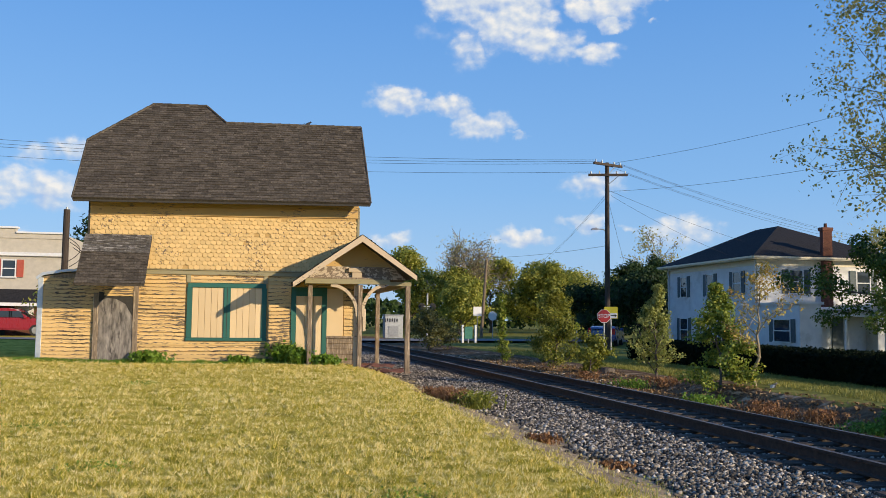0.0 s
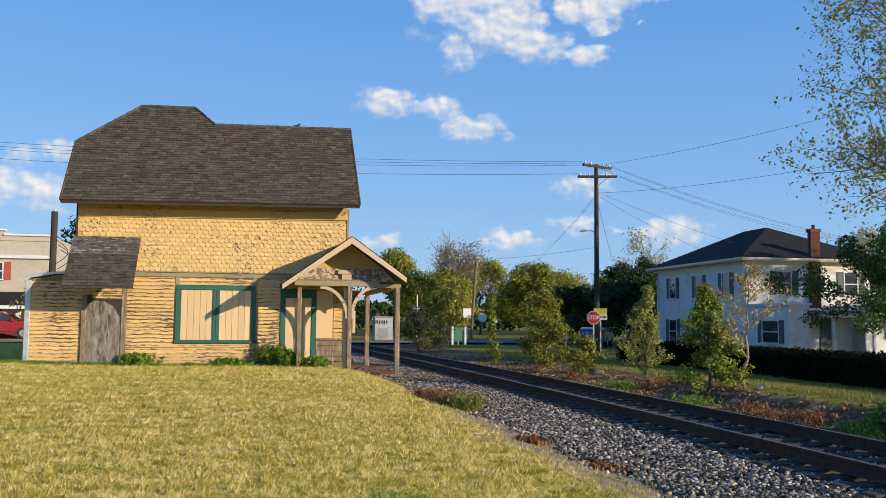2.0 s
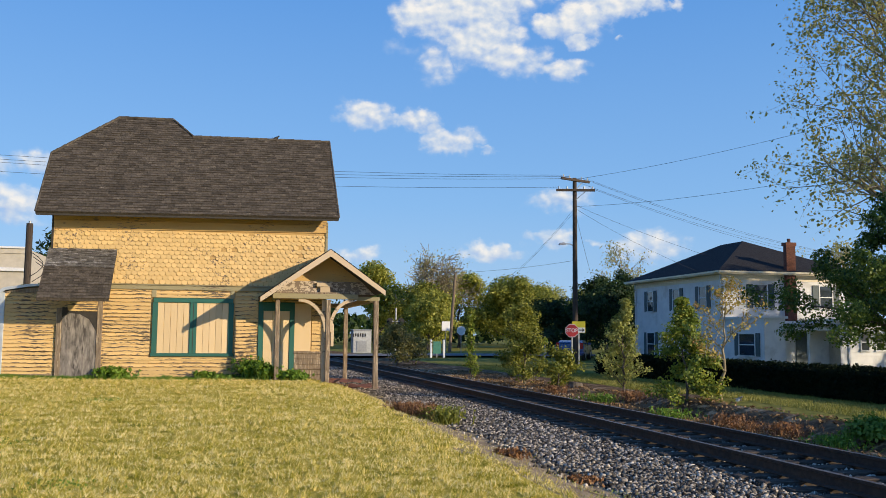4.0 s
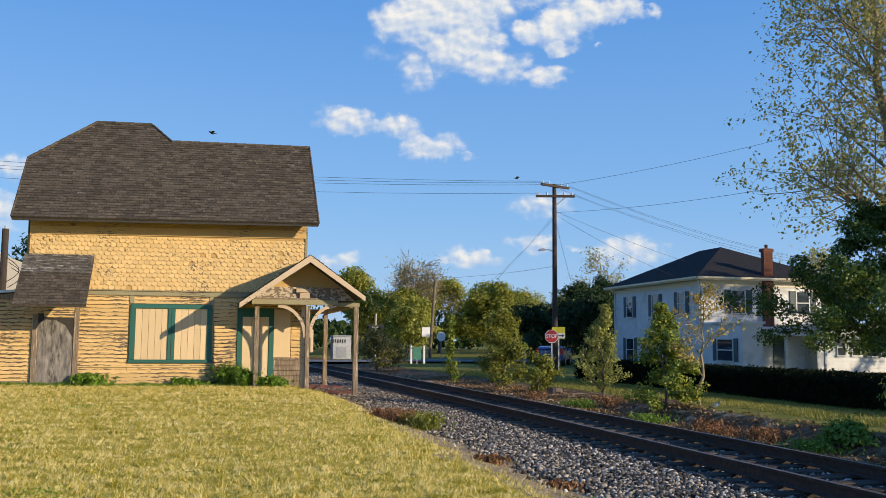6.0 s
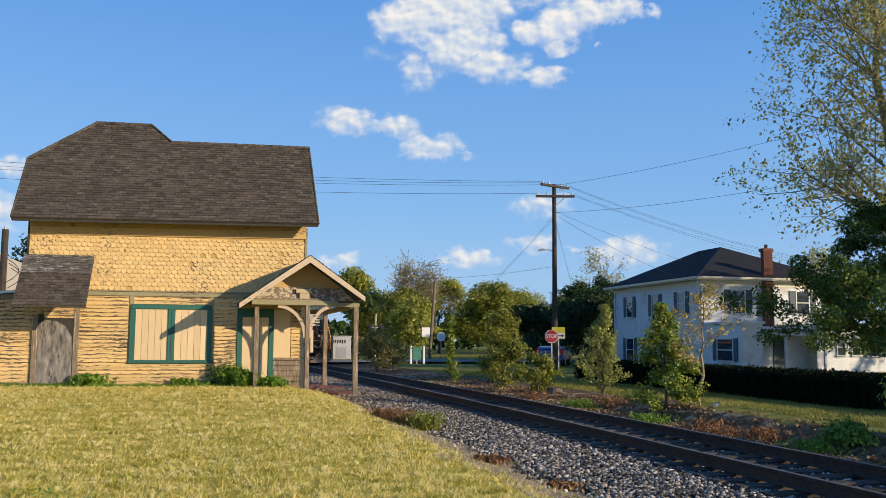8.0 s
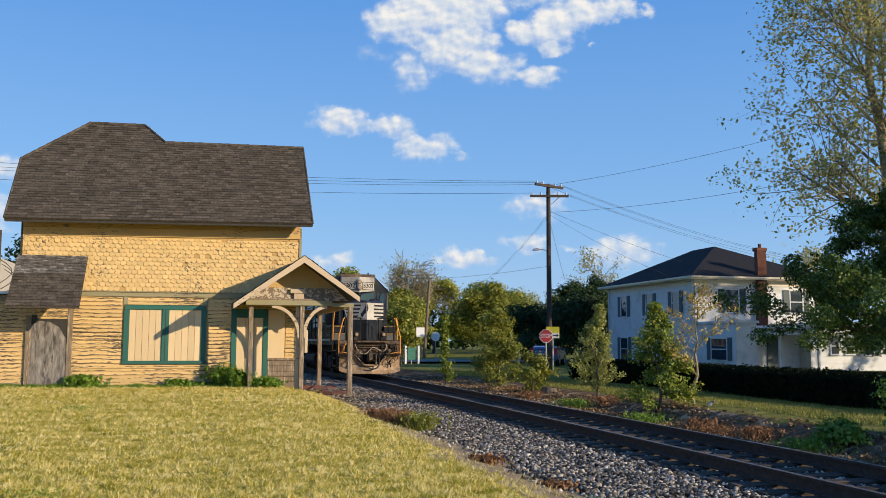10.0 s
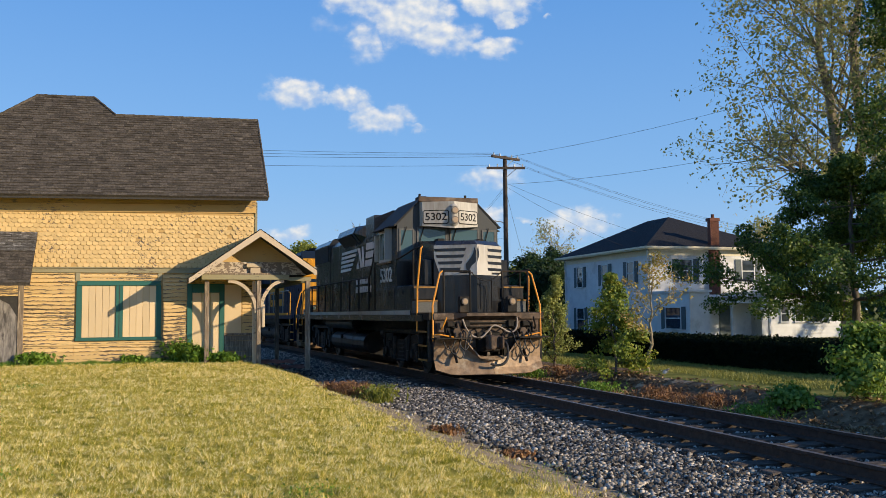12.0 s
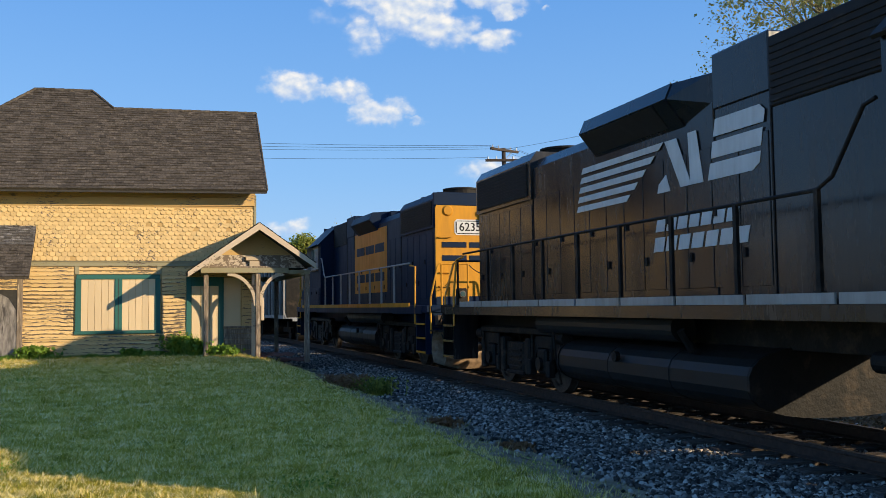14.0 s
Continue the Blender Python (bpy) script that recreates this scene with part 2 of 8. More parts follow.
def rod(bm, a, b, r, r2=None, sides=8):
    a, b = Vector(a), Vector(b)
    d = b - a
    m = Matrix.Translation((a + b) / 2) @ d.to_track_quat("Z", "Y").to_matrix().to_4x4()
    bmesh.ops.create_cone(bm, cap_ends=True, segments=sides, radius1=r, radius2=r if r2 is None else r2, depth=d.length, matrix=m)
    return bm


def tube(bm, points, r, sides=6):
    pts = [Vector(p) for p in points]
    rings, side = [], None
    for i, p in enumerate(pts):
        d = (pts[min(i + 1, len(pts) - 1)] - pts[max(i - 1, 0)]).normalized()
        side = d.orthogonal().normalized() if side is None else (side - d * side.dot(d)).normalized()
        up = d.cross(side)
        rings.append([bm.verts.new(p + (side * math.cos(2 * math.pi * k / sides) + up * math.sin(2 * math.pi * k / sides)) * r) for k in range(sides)])
    for a, b in zip(rings, rings[1:]):
        for k in range(sides):
            bm.faces.new((a[k], a[(k + 1) % sides], b[(k + 1) % sides], b[k]))
    bm.faces.new(rings[0][::-1]), bm.faces.new(rings[-1])
    return bm


def flowing(points, steps=4):
    """More points along a soft curve through some points."""
    p = [Vector(q) for q in points]
    p = [p[0] * 2 - p[1]] + p + [p[-1] * 2 - p[-2]]
    out = []
    for a, b, c, d in zip(p, p[1:], p[2:], p[3:]):
        for k in range(steps):
            t = k / steps
            out.append(0.5 * (2 * b + (c - a) * t + (2 * a - 5 * b + 4 * c - d) * t * t + (3 * b - a - 3 * c + d) * t ** 3))
    return out + [p[-2]]


def prism(bm, outline, y0, y1, axis="y"):
    """An outline of two coordinates drawn out along an axis."""
    put = {"y": lambda a, b, c: (a, c, b), "x": lambda a, b, c: (c, a, b), "z": lambda a, b, c: (a, b, c)}[axis]
    lo = [bm.verts.new(put(a, b, y0)) for a, b in outline]
    hi = [bm.verts.new(put(a, b, y1)) for a, b in outline]
    n = len(outline)
    bm.faces.new(lo), bm.faces.new(hi[::-1])
    for i in range(n):
        bm.faces.new((lo[i], hi[i], hi[(i + 1) % n], lo[(i + 1) % n]))
    return bm


def thing(name, label, category, at=(0, 0, 0), group="", kind="", turn=0.0):
    ob = new(name)
    ob.matrix_world = pose(*at, 0, 0, turn)
    return tagged(ob, label, category, group, kind)


# ---- the lie of the land ----
TRACK_X, BEND = 7.64, 0.00057  # the track's middle beside the camera, and how it curves away


def track_x(y):
    return TRACK_X - BEND * max(0.0, y - 10.0) ** 2


def track_heading(y):
    """Degrees by which the track turns to the left there."""
    return math.degrees(math.atan(2 * BEND * max(0.0, y - 10.0)))


def smooth(v, a, b):
    t = min(1.0, max(0.0, (v - a) / (b - a)))
    return t * t * (3 - 2 * t)


PROFILE = [(-4.4, 0.0), (-3.9, -0.10), (-3.5, -0.20), (-2.6, -0.24), (-1.5, -0.235), (1.5, -0.235), (2.3, -0.33), (3.0, -0.40), (3.4, -0.36), (3.75, -0.20), (4.1, -0.05), (4.9, -0.03), (8.0, -0.10), (400, -0.10)]


def ground_z(x, y):
    u = x - track_x(min(y, 120.0))
    high = 0.30 * smooth(y, 9, 25) + 0.10 * smooth(-x, 3, 8) * smooth(y, 14, 26) + 0.20 * smooth(-x, 4, 14) * smooth(y, 28, 45)
    high *= 1 - 0.43 * smooth(y, 40, 55) * smooth(-x, 4, 8)
    near = np.interp(u, [a for a, _ in PROFILE], [b for _, b in PROFILE])
    if u > 1.5:  # the bank's edge lies down where the crossing begins
        near += (np.interp(u, [1.5, 3.0, 5.0, 8.0], [-0.235, -0.24, -0.10, -0.10]) - near) * smooth(y, 22.5, 26.5)
    near += high * smooth(-u, 3.6, 5.6)
    even = smooth(y, 52, 62) * smooth(u, -16, -8)  # the road crossing lies level with the rails
    return float(near * (1 - 0.7 * even) + (0.035 * noise.noise((x * 0.35, y * 0.35, 0)) if abs(u) > 3.2 else 0.0))


def build_ground():
    xs = [-3000, -1500, -700, -300, -150, -80, -50, -35, -25] + list(np.arange(-18, 3, 0.6)) + list(np.arange(3, 14, 0.2)) + list(np.arange(14, 40, 1.2)) + [45, 55, 70, 100, 150, 300, 700, 1500, 3000]
    ys = [-600, -200, -80, -40, -20, -10] + list(np.arange(-5, 36, 0.6)) + list(np.arange(36, 110, 1.6)) + [120, 140, 180, 240, 320, 500, 900, 1600, 3500]
    verts, faces, index = [], [], []
    for y in ys:
        for x in xs:
            shift = track_x(min(y, 120.0)) - TRACK_X if 0 < x < 16 else 0.0
            verts.append((x + shift, y, ground_z(x + shift, y)))
    n = len(xs)
    for j in range(len(ys) - 1):
        for i in range(n - 1):
            faces.append((j * n + i, j * n + i + 1, (j + 1) * n + i + 1, (j + 1) * n + i))
            u = (xs[i] + xs[i + 1]) / 2 - TRACK_X
            y = (ys[j] + ys[j + 1]) / 2
            edge = 0.25 * noise.noise((0, y * 0.8, 3))
            index.append(0 if u < -4.45 + edge and y < 60 else 2 if u < -2.95 + edge else 3 if u < 1.5 else 4 if u < (4.1 if y < 22 else 5.0) + edge else 1)
    ob = link_mesh("ground", verts, faces, None, mats=[M["lawn"], M["rough_grass"], M["dirt"], M["gravel"], M["bank_dirt"]], index=index, smooth=True)
    tagged(ob, "mown lawn, gravel bed and weedy bank beside the railway", "ground", kind="structure")


def strip(name, pts, width, mat, label, lift=0.03):
    """A road along a line of points."""
    verts, faces = [], []
    for i, (x, y) in enumerate(pts):
        a, b = Vector(pts[max(i - 1, 0)]), Vector(pts[min(i + 1, len(pts) - 1)])
        s = (b - a).normalized()
        for k in (-0.5, -0.25, 0, 0.25, 0.5):
            px, py = x - s.y * k * width, y + s.x * k * width
            verts.append((px, py, ground_z(px, py) + lift + 0.05 * (0.25 - k * k)))
    for i in range(len(pts) - 1):
        for k in range(4):
            a = i * 5 + k
            faces.append((a, a + 5, a + 6, a + 1))
    return tagged(link_mesh(name, verts, faces, mat, smooth=True), label, "road", kind="structure")


build_ground()
strip("road", [(x, 66.0 + 0.0 * x) for x in range(-90, 130, 3)], 7.0, M["asphalt"], "grey asphalt road that crosses the railway on the level", 0.14)


# ---- the track ----
def build_track():
    ys = list(np.arange(-30, 60, 1.5)) + list(np.arange(60, 200, 4))
    half = [(-0.075, -0.172), (-0.075, -0.160), (-0.012, -0.140), (-0.010, -0.045), (-0.036, -0.036), (-0.036, 0.0), (0.036, 0.0), (0.036, -0.036), (0.010, -0.045), (0.012, -0.140), (0.075, -0.160), (0.075, -0.172)]
    for side in (-0.7525, 0.7525):
        verts, faces, index = [], [], []
        for y in ys:
            for a, b in half:
                verts.append((track_x(y) + side + a, y, b))
        n = len(half)
        for j in range(len(ys) - 1):
            for i in range(n):
                faces.append((j * n + i, j * n + (i + 1) % n, (j + 1) * n + (i + 1) % n, (j + 1) * n + i))
                index.append(1 if i == 5 else 0)
        tagged(link_mesh("rail", verts, faces, None, mats=[M["rail"], M["rail_head"]], index=index), "brown rusted steel rail with a worn head, on timber ties", "rail", "rails of the track", "structure")
    bm = bmesh.new()
    box(bm, -1.3, 1.3, -0.115, 0.115, -0.36, -0.175, 0.012)
    first = part("tie", bm, M["tie"])
    tagged(first, "weathered grey timber railway tie in gravel", "railway tie", "ties under the rails", "structure")
    rnd = random.Random(4)
    first.matrix_world = pose(track_x(-28), -28, 0)
    y = -27.5
    while y < 95:
        copy_thing(first, pose(track_x(y) + rnd.uniform(-0.05, 0.05), y, rnd.uniform(-0.012, 0.0), 0, 0, track_heading(y) + rnd.uniform(-1.5, 1.5)))
        y += 0.53
    # plates that hold the rails on the ties beside the camera
    bm = boxes((-0.09, 0.09, -0.1, 0.1, -0.177, -0.168))
    for sx in (-0.105, 0.105):
        box(bm, sx - 0.012, sx + 0.012, -0.06, -0.03, -0.18, -0.15)
        box(bm, sx - 0.012, sx + 0.012, 0.03, 0.06, -0.18, -0.15)
    me = part("tie_plate", bm, M["rail"])
    tagged(me, "rusted steel tie plate with spikes", "tie plate", "plates under the rails", "structure")
    me.matrix_world = pose(TRACK_X - 0.7525, 6.0, 0)


build_track()


# ---- the depot ----
def flaky(name, paint, wood, amount=0.5, stretch=(1, 1, 1), scale=5.0, rough=0.75, bump=0.35, flakes=(1.2, 1, 7), course=0.0):
    """Old paint that peels off grey wood in flakes drawn out along the boards."""
    m = bpy.data.materials.new(name)
    m.use_nodes = True
    t = m.node_tree
    b = t.nodes["Principled BSDF"]
    co = t.nodes.new("ShaderNodeTexCoord").outputs["Object"]
    fine = noise_of(t, scaled(t, co, *flakes), scale, 6, 0.68)
    wide = noise_of(t, co, 0.9, 3, 0.5)
    worn = calc(t, "ADD", fine, calc(t, "MULTIPLY", calc(t, "SUBTRACT", wide, 0.5), 0.55))
    if course:
        # boards curl and shed their paint along the lower edge
        sep = t.nodes.new("ShaderNodeSeparateXYZ")
        feed(t, co, sep.inputs[0])
        level = calc(t, "DIVIDE", calc(t, "SUBTRACT", sep.outputs[2], 0.5 - 2.1), course)
        level = calc(t, "ADD", level, calc(t, "MULTIPLY", calc(t, "SUBTRACT", noise_of(t, scaled(t, co, 1, 1, 0.5), 2.2, 6, 0.65), 0.5), 1.7))
        edge = ramp(t, calc(t, "FRACT", level), [(0.0, 1.0), (0.12, 0.9), (0.34, 0.0), (0.94, 0.0), (1.0, 1.0)])
        worn = calc(t, "ADD", worn, calc(t, "MULTIPLY", edge, calc(t, "ADD", 0.0, calc(t, "MULTIPLY", noise_of(t, scaled(t, co, 1, 1, 1.6), 1.3, 4, 0.65), 0.29))))
        wood = tuple(c * 0.62 for c in wood)
    bare = ramp(t, worn, [(amount, 0.0), (amount + 0.035, 1.0)])
    tone = blend(t, noise_of(t, co, 2.2, 4), paint, tuple(c * 0.86 for c in paint))
    grain = blend(t, noise_of(t, scaled(t, co, 2, 2, 30) if stretch[2] == 1 else scaled(t, co, 30, 30, 2), 3, 4), wood, tuple(c * 0.45 for c in wood))
    info, geo = t.nodes.new("ShaderNodeObjectInfo"), t.nodes.new("ShaderNodeNewGeometry")
    own = calc(t, "FRACT", calc(t, "ADD", info.outputs["Random"], geo.outputs["Random Per Island"]))
    hsv = t.nodes.new("ShaderNodeHueSaturation")
    feed(t, calc(t, "ADD", 0.88, calc(t, "MULTIPLY", own, 0.2)), hsv.inputs["Value"])
    feed(t, blend(t, bare, tone, grain), hsv.inputs["Color"])
    feed(t, hsv.outputs[0], b.inputs["Base Color"])
    b.inputs["Roughness"].default_value = rough
    h = calc(t, "SUBTRACT", calc(t, "MULTIPLY", fine, 0.35), calc(t, "MULTIPLY", bare, 0.6))
    bp = t.nodes.new("ShaderNodeBump")
    bp.inputs["Strength"].default_value, bp.inputs["Distance"].default_value = bump, 0.01
    feed(t, h, bp.inputs["Height"]), feed(t, bp.outputs[0], b.inputs["Normal"])
    return m


YELLOW, CREAM, WOOD = (0.70, 0.475, 0.20), (0.76, 0.57, 0.33), (0.26, 0.20, 0.145)
M["clap"] = flaky("peeling_yellow_clapboard", YELLOW, WOOD, 0.59, scale=6.5, flakes=(0.7, 1, 6), course=0.105)
M["scale"] = flaky("peeling_yellow_shingle", (0.74, 0.515, 0.225), WOOD, 0.625, scale=13.0, flakes=(1, 1, 1.1))
M["cream"] = flaky("cream_board_paint", CREAM, (0.45, 0.38, 0.28), 0.80)
M["trim"] = flaky("weathered_olive_trim", (0.33, 0.29, 0.17), (0.22, 0.17, 0.12), 0.58, flakes=(1, 1, 5))
M["rake"] = flaky("weathered_cream_trim", (0.60, 0.47, 0.32), (0.26, 0.20, 0.14), 0.62, scale=7.0, flakes=(1, 1, 1.6))
M["green"] = flaky("teal_green_paint", (0.025, 0.13, 0.105), (0.10, 0.11, 0.09), 0.72)
M["post"] = material("bare_weathered_post", ((0.13, 0.095, 0.065), (0.30, 0.23, 0.16)), 0.85, grain=4, stretch=(8, 8, 0.8), bump=0.4, bump_scale=20, spots=(0.52, 0.42, 0.30), spot_scale=3)
M["grey_wood"] = material("grey_plywood", ((0.085, 0.075, 0.068), (0.34, 0.305, 0.27)), 0.9, grain=2.6, detail=9, stretch=(5, 5, 1.1), bump=0.5, bump_scale=14, spots=(0.07, 0.06, 0.055), spot_scale=2.0)
M["roofing"] = material("brown_asphalt_shingle", ((0.060, 0.050, 0.040), (0.128, 0.107, 0.084)), 0.95, grain=16, detail=5, bump=0.6, bump_scale=120, spots=(0.19, 0.160, 0.125), spot_scale=7.0, spot_at=(0.60, 0.70), spec=0.12, per_island=0.30)
M["roofing_faded"] = material("faded_asphalt_shingle", ((0.060, 0.052, 0.045), (0.20, 0.185, 0.165)), 0.95, grain=7, detail=4, stretch=(0.8, 1, 5), bump=0.6, bump_scale=120, spots=(0.32, 0.30, 0.28), spot_scale=5.0, spot_at=(0.55, 0.62), spec=0.12, per_island=0.35)
# one near-black for fascia, corner board, slit, header, porch ceiling and shop door
M["dark"] = material("near_black_board", ((0.03, 0.028, 0.025), (0.05, 0.045, 0.04)), 0.9)
M["flashing"] = material("pale_metal_flashing", ((0.45, 0.50, 0.56), (0.62, 0.66, 0.70)), 0.45, 0.4, grain=5)
M["gable_wood"] = flaky("split_weathered_board", (0.58, 0.48, 0.36), (0.27, 0.20, 0.145), 0.45, scale=6.0, flakes=(1.2, 1, 1.8))
M["soffit"] = flaky("shaded_yellow_soffit", (0.62, 0.40, 0.15), WOOD, 0.62)

FACE, GROUND0 = 26.5, 0.28
EAVE_Y, EAVE_Z = FACE - 0.68, 4.745


def shingle_patch(name, outline, origin, along, up, mat, parent, tab=0.30, row=0.135, seed=1, proud=0.012, chance=0.0, scallop=False, label="", single=0):
    """Courses of shingles over a flat outline (in metres along and up), each tab a raised piece with its own tilt, all in one mesh."""
    rnd = random.Random(seed)
    along, up, origin = Vector(along).normalized(), Vector(up).normalized(), Vector(origin)
    out = along.cross(up).normalized()
    lo, hi = min(b for _, b in outline), max(b for _, b in outline)
    holder = parent
    if single:
        holder = tagged(new(name), label)
        holder.parent = parent

    def span(level):
        cut = []
        for (a0, b0), (a1, b1) in zip(outline, outline[1:] + outline[:1]):
            if (b0 - level) * (b1 - level) < 0:
                cut.append(a0 + (a1 - a0) * (level - b0) / (b1 - b0))
        return (min(cut), max(cut)) if len(cut) > 1 else None

    verts, faces, singles = [], [], 0
    level, k = lo, 0
    while level < hi - 0.01:
        top = min(level + row * 1.15, hi)
        ends = span(min(level + 0.5 * row, hi - 0.005))
        if ends:
            a = ends[0] - (0.5 * tab if k % 2 else 0.0) - rnd.uniform(0, 0.1) * tab * (0 if scallop else 1)
            while a < ends[1] - 0.01:
                w = tab * (1 if scallop else rnd.uniform(0.75, 1.25))
                x0, x1 = max(a, ends[0]), min(a + w - (0.006 if scallop else 0.006), ends[1])
                a += w
                if x1 - x0 < 0.02 or rnd.random() < chance:
                    continue
                d = proud * rnd.uniform(0.7, 1.7)
                drop = rnd.uniform(-0.006, 0.006)
                n = len(verts)
                if scallop and x1 - x0 > 0.8 * tab:
                    c, r = (x0 + x1) / 2, (x1 - x0) / 2
                    rim = [(x0, top), (x0, level + r * 0.8)] + [(c - r * math.cos(radians(q)), level + drop + r * 0.8 - r * 0.8 * math.sin(radians(q))) for q in (35, 70, 110, 145)] + [(x1, level + r * 0.8), (x1, top)]
                else:
                    rim = [(x0, top), (x0, level + drop), (x1, level + drop + rnd.uniform(-0.004, 0.004)), (x1, top)]
                m = len(rim)
                if x0 <= ends[0] + 1e-6 or x1 >= ends[1] - 1e-6:  # trimmed along the patch's sloping edge
                    trim = [(p, q, span(min(max(q, lo + 0.002), hi - 0.002)) or ends) for p, q in rim]
                    rim = [(e[0] if p <= x0 + 1e-6 and x0 <= ends[0] + 1e-6 else e[1] if p >= x1 - 1e-6 and x1 >= ends[1] - 1e-6 else p, q) for p, q, e in trim]
                for p, q in rim:
                    t = d * (top - q) / (top - level + 1e-6)
                    verts.append(origin + along * p + up * q + out * (0.004 + t))
                for p, q in rim:
                    verts.append(origin + along * p + up * q)
                piece = [tuple(range(m))] + [(i, m + i, m + i + 1, i + 1) for i in range(1, m - 2)]
                if singles < single:
                    link_mesh("shingle", verts[n:], piece, mat, holder)
                    del verts[n:]
                    singles += 1
                else:
                    faces += [tuple(n + i for i in q) for q in piece]
        level += row
        k += 1
    if verts:
        tagged(link_mesh(name if not single else "shingle_rest", verts, faces, mat, holder if single else parent, label if not single else ""), kind="stuff")
    return holder


def clapboards(name, rows, y, mat, parent, course=0.105, seed=2):
    """Lapped boards on a wall that faces the camera, over rectangles x0, x1, z0, z1."""
    rnd = random.Random(seed)
    holder = new(name)
    holder.parent = parent
    for x0, x1, z0, z1 in rows:
        z = z0
        while z < z1 - 0.01:
            top = min(z + course, z1)
            x = x0
            while x < x1 - 0.01:
                e = min(x1, x + rnd.uniform(1.6, 3.4))
                e = x1 if x1 - e < 0.5 else e
                sag = rnd.uniform(-0.006, 0.006)
                lip = 0.030 + rnd.uniform(-0.006, 0.016)
                verts = [(x, y, z + sag), (e - 0.004, y, z + sag), (x, y - lip, z + sag), (e - 0.004, y - lip, z + sag), (x, y - 0.004, top), (e - 0.004, y - 0.004, top)]
                link_mesh("clapboard", verts, [(0, 1, 3, 2), (2, 3, 5, 4), (1, 5, 3), (0, 2, 4)], mat, holder)
                x = e
            z += course
    return holder


def build_depot():
    d = thing("depot", "old yellow wooden railway depot with peeling paint and brown shingle roof", "building")
    L, R = -4.85, 2.63
    B1, B2 = 32.75, 31.45  # back walls of the deeper and the shallower part
    z0, zt = 0.05, 4.95
    # walls with thickness; the front wall is left open for door and windows, which are boarded up
    part("wall", boxes((L, R, FACE, FACE + 0.14, z0, zt)), M["soffit"], d, "front wall")
    part("wall", boxes((R - 0.14, R, FACE + 0.14, B2, z0, zt)), M["clap"], d, "wall beside the track")
    part("wall", boxes((L, L + 0.14, FACE + 0.14, B1, z0, zt)), M["clap"], d)
    part("wall", boxes((L + 0.14, -1.4, B1 - 0.14, B1, z0, zt), (-1.4, R - 0.14, B2 - 0.14, B2, z0, zt), (-1.54, -1.4, B2, B1 - 0.14, z0, zt)), M["clap"], d)
    clapboards("siding", [(L + 0.0, -2.20, GROUND0 + 0.22, 2.75), (-2.20, 0.08, GROUND0 + 0.22, 0.90), (-2.08, 0.0, 2.53, 2.75), (0.08, 0.72, GROUND0 + 0.22, 2.75), (0.72, R - 0.0, 2.46, 2.75), (2.25, R, 1.02, 2.46)], FACE, M["clap"], d)
    part("skirting_board", boxes((-3.48, 0.72, FACE - 0.03, FACE, 0.10, GROUND0 + 0.22), bevel=0.006), M["clap"], d)
    part("water_table", boxes((-3.48, 0.72, FACE - 0.045, FACE, GROUND0 + 0.50, GROUND0 + 0.59), bevel=0.006), M["clap"], d)
    part("belt_board", boxes((L - 0.02, R + 0.02, FACE - 0.05, FACE + 0.0, 2.75, 2.87), (L - 0.02, R + 0.02, FACE - 0.08, FACE, 2.87, 2.90), bevel=0.006), M["trim"], d, "weathered olive belt board")
    shingle_patch("fishscale_cladding", [(0, 0), (R - L, 0), (R - L, 1.50), (0, 1.50)], (L, FACE, 2.90), (1, 0, 0), (0, 0, 1), M["scale"], d, tab=0.150, row=0.118, seed=5, proud=0.022, chance=0.016, scallop=True, single=300, label="rows of yellow scalloped wooden shingles")
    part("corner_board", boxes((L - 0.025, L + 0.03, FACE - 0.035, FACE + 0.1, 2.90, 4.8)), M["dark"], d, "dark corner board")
    part("corner_board", boxes((R - 0.04, R + 0.025, FACE - 0.035, FACE + 0.1, 0.2, 4.8)), M["trim"], d)
    for x in (-2.13, 0.0):
        part("trim_board", boxes((x - 0.06, x + 0.06, FACE - 0.035, FACE, 2.53, 2.75), bevel=0.004), M["trim"], d)
    part("trim_board", boxes((0.02, 0.13, FACE - 0.034, FACE, 0.28, 0.92), bevel=0.004), M["trim"], d)
    # the boarded double window
    w = part("window", boxes((-2.18, 0.06, FACE - 0.075, FACE, 0.90, 0.99), (-2.14, 0.02, FACE - 0.065, FACE, 2.40, 2.52), (-2.16, -2.02, FACE - 0.06, FACE, 0.99, 2.40), (-0.10, 0.04, FACE - 0.06, FACE, 0.99, 2.40), (-1.15, -0.97, FACE - 0.062, FACE, 0.99, 2.40), bevel=0.006), M["green"], d, "boarded double window in a teal green frame")
    part("slit", boxes((-1.068, -1.052, FACE - 0.064, FACE, 0.99, 2.40)), M["dark"], w)
    for a, b in ((-2.02, -1.15), (-0.97, -0.10)):
        n = 5
        for i in range(n):
            x0, x1 = a + (b - a) * i / n, a + (b - a) * (i + 1) / n
            part("board", boxes((x0 + 0.003, x1 - 0.003, FACE - 0.030, FACE, 0.99, 2.40), bevel=0.005), M["cream"], w)
    # the boarded door with its sidelight
    dr = part("door", boxes((0.73, 0.87, FACE - 0.05, FACE, 0.25, 2.45), (1.61, 1.75, FACE - 0.05, FACE, 0.25, 2.45), (0.87, 1.61, FACE - 0.05, FACE, 2.20, 2.45), bevel=0.006), M["green"], d, "boarded door in a teal green casing")
    for i in range(3):
        x0, x1 = 0.87 + 0.74 * i / 3, 0.87 + 0.74 * (i + 1) / 3
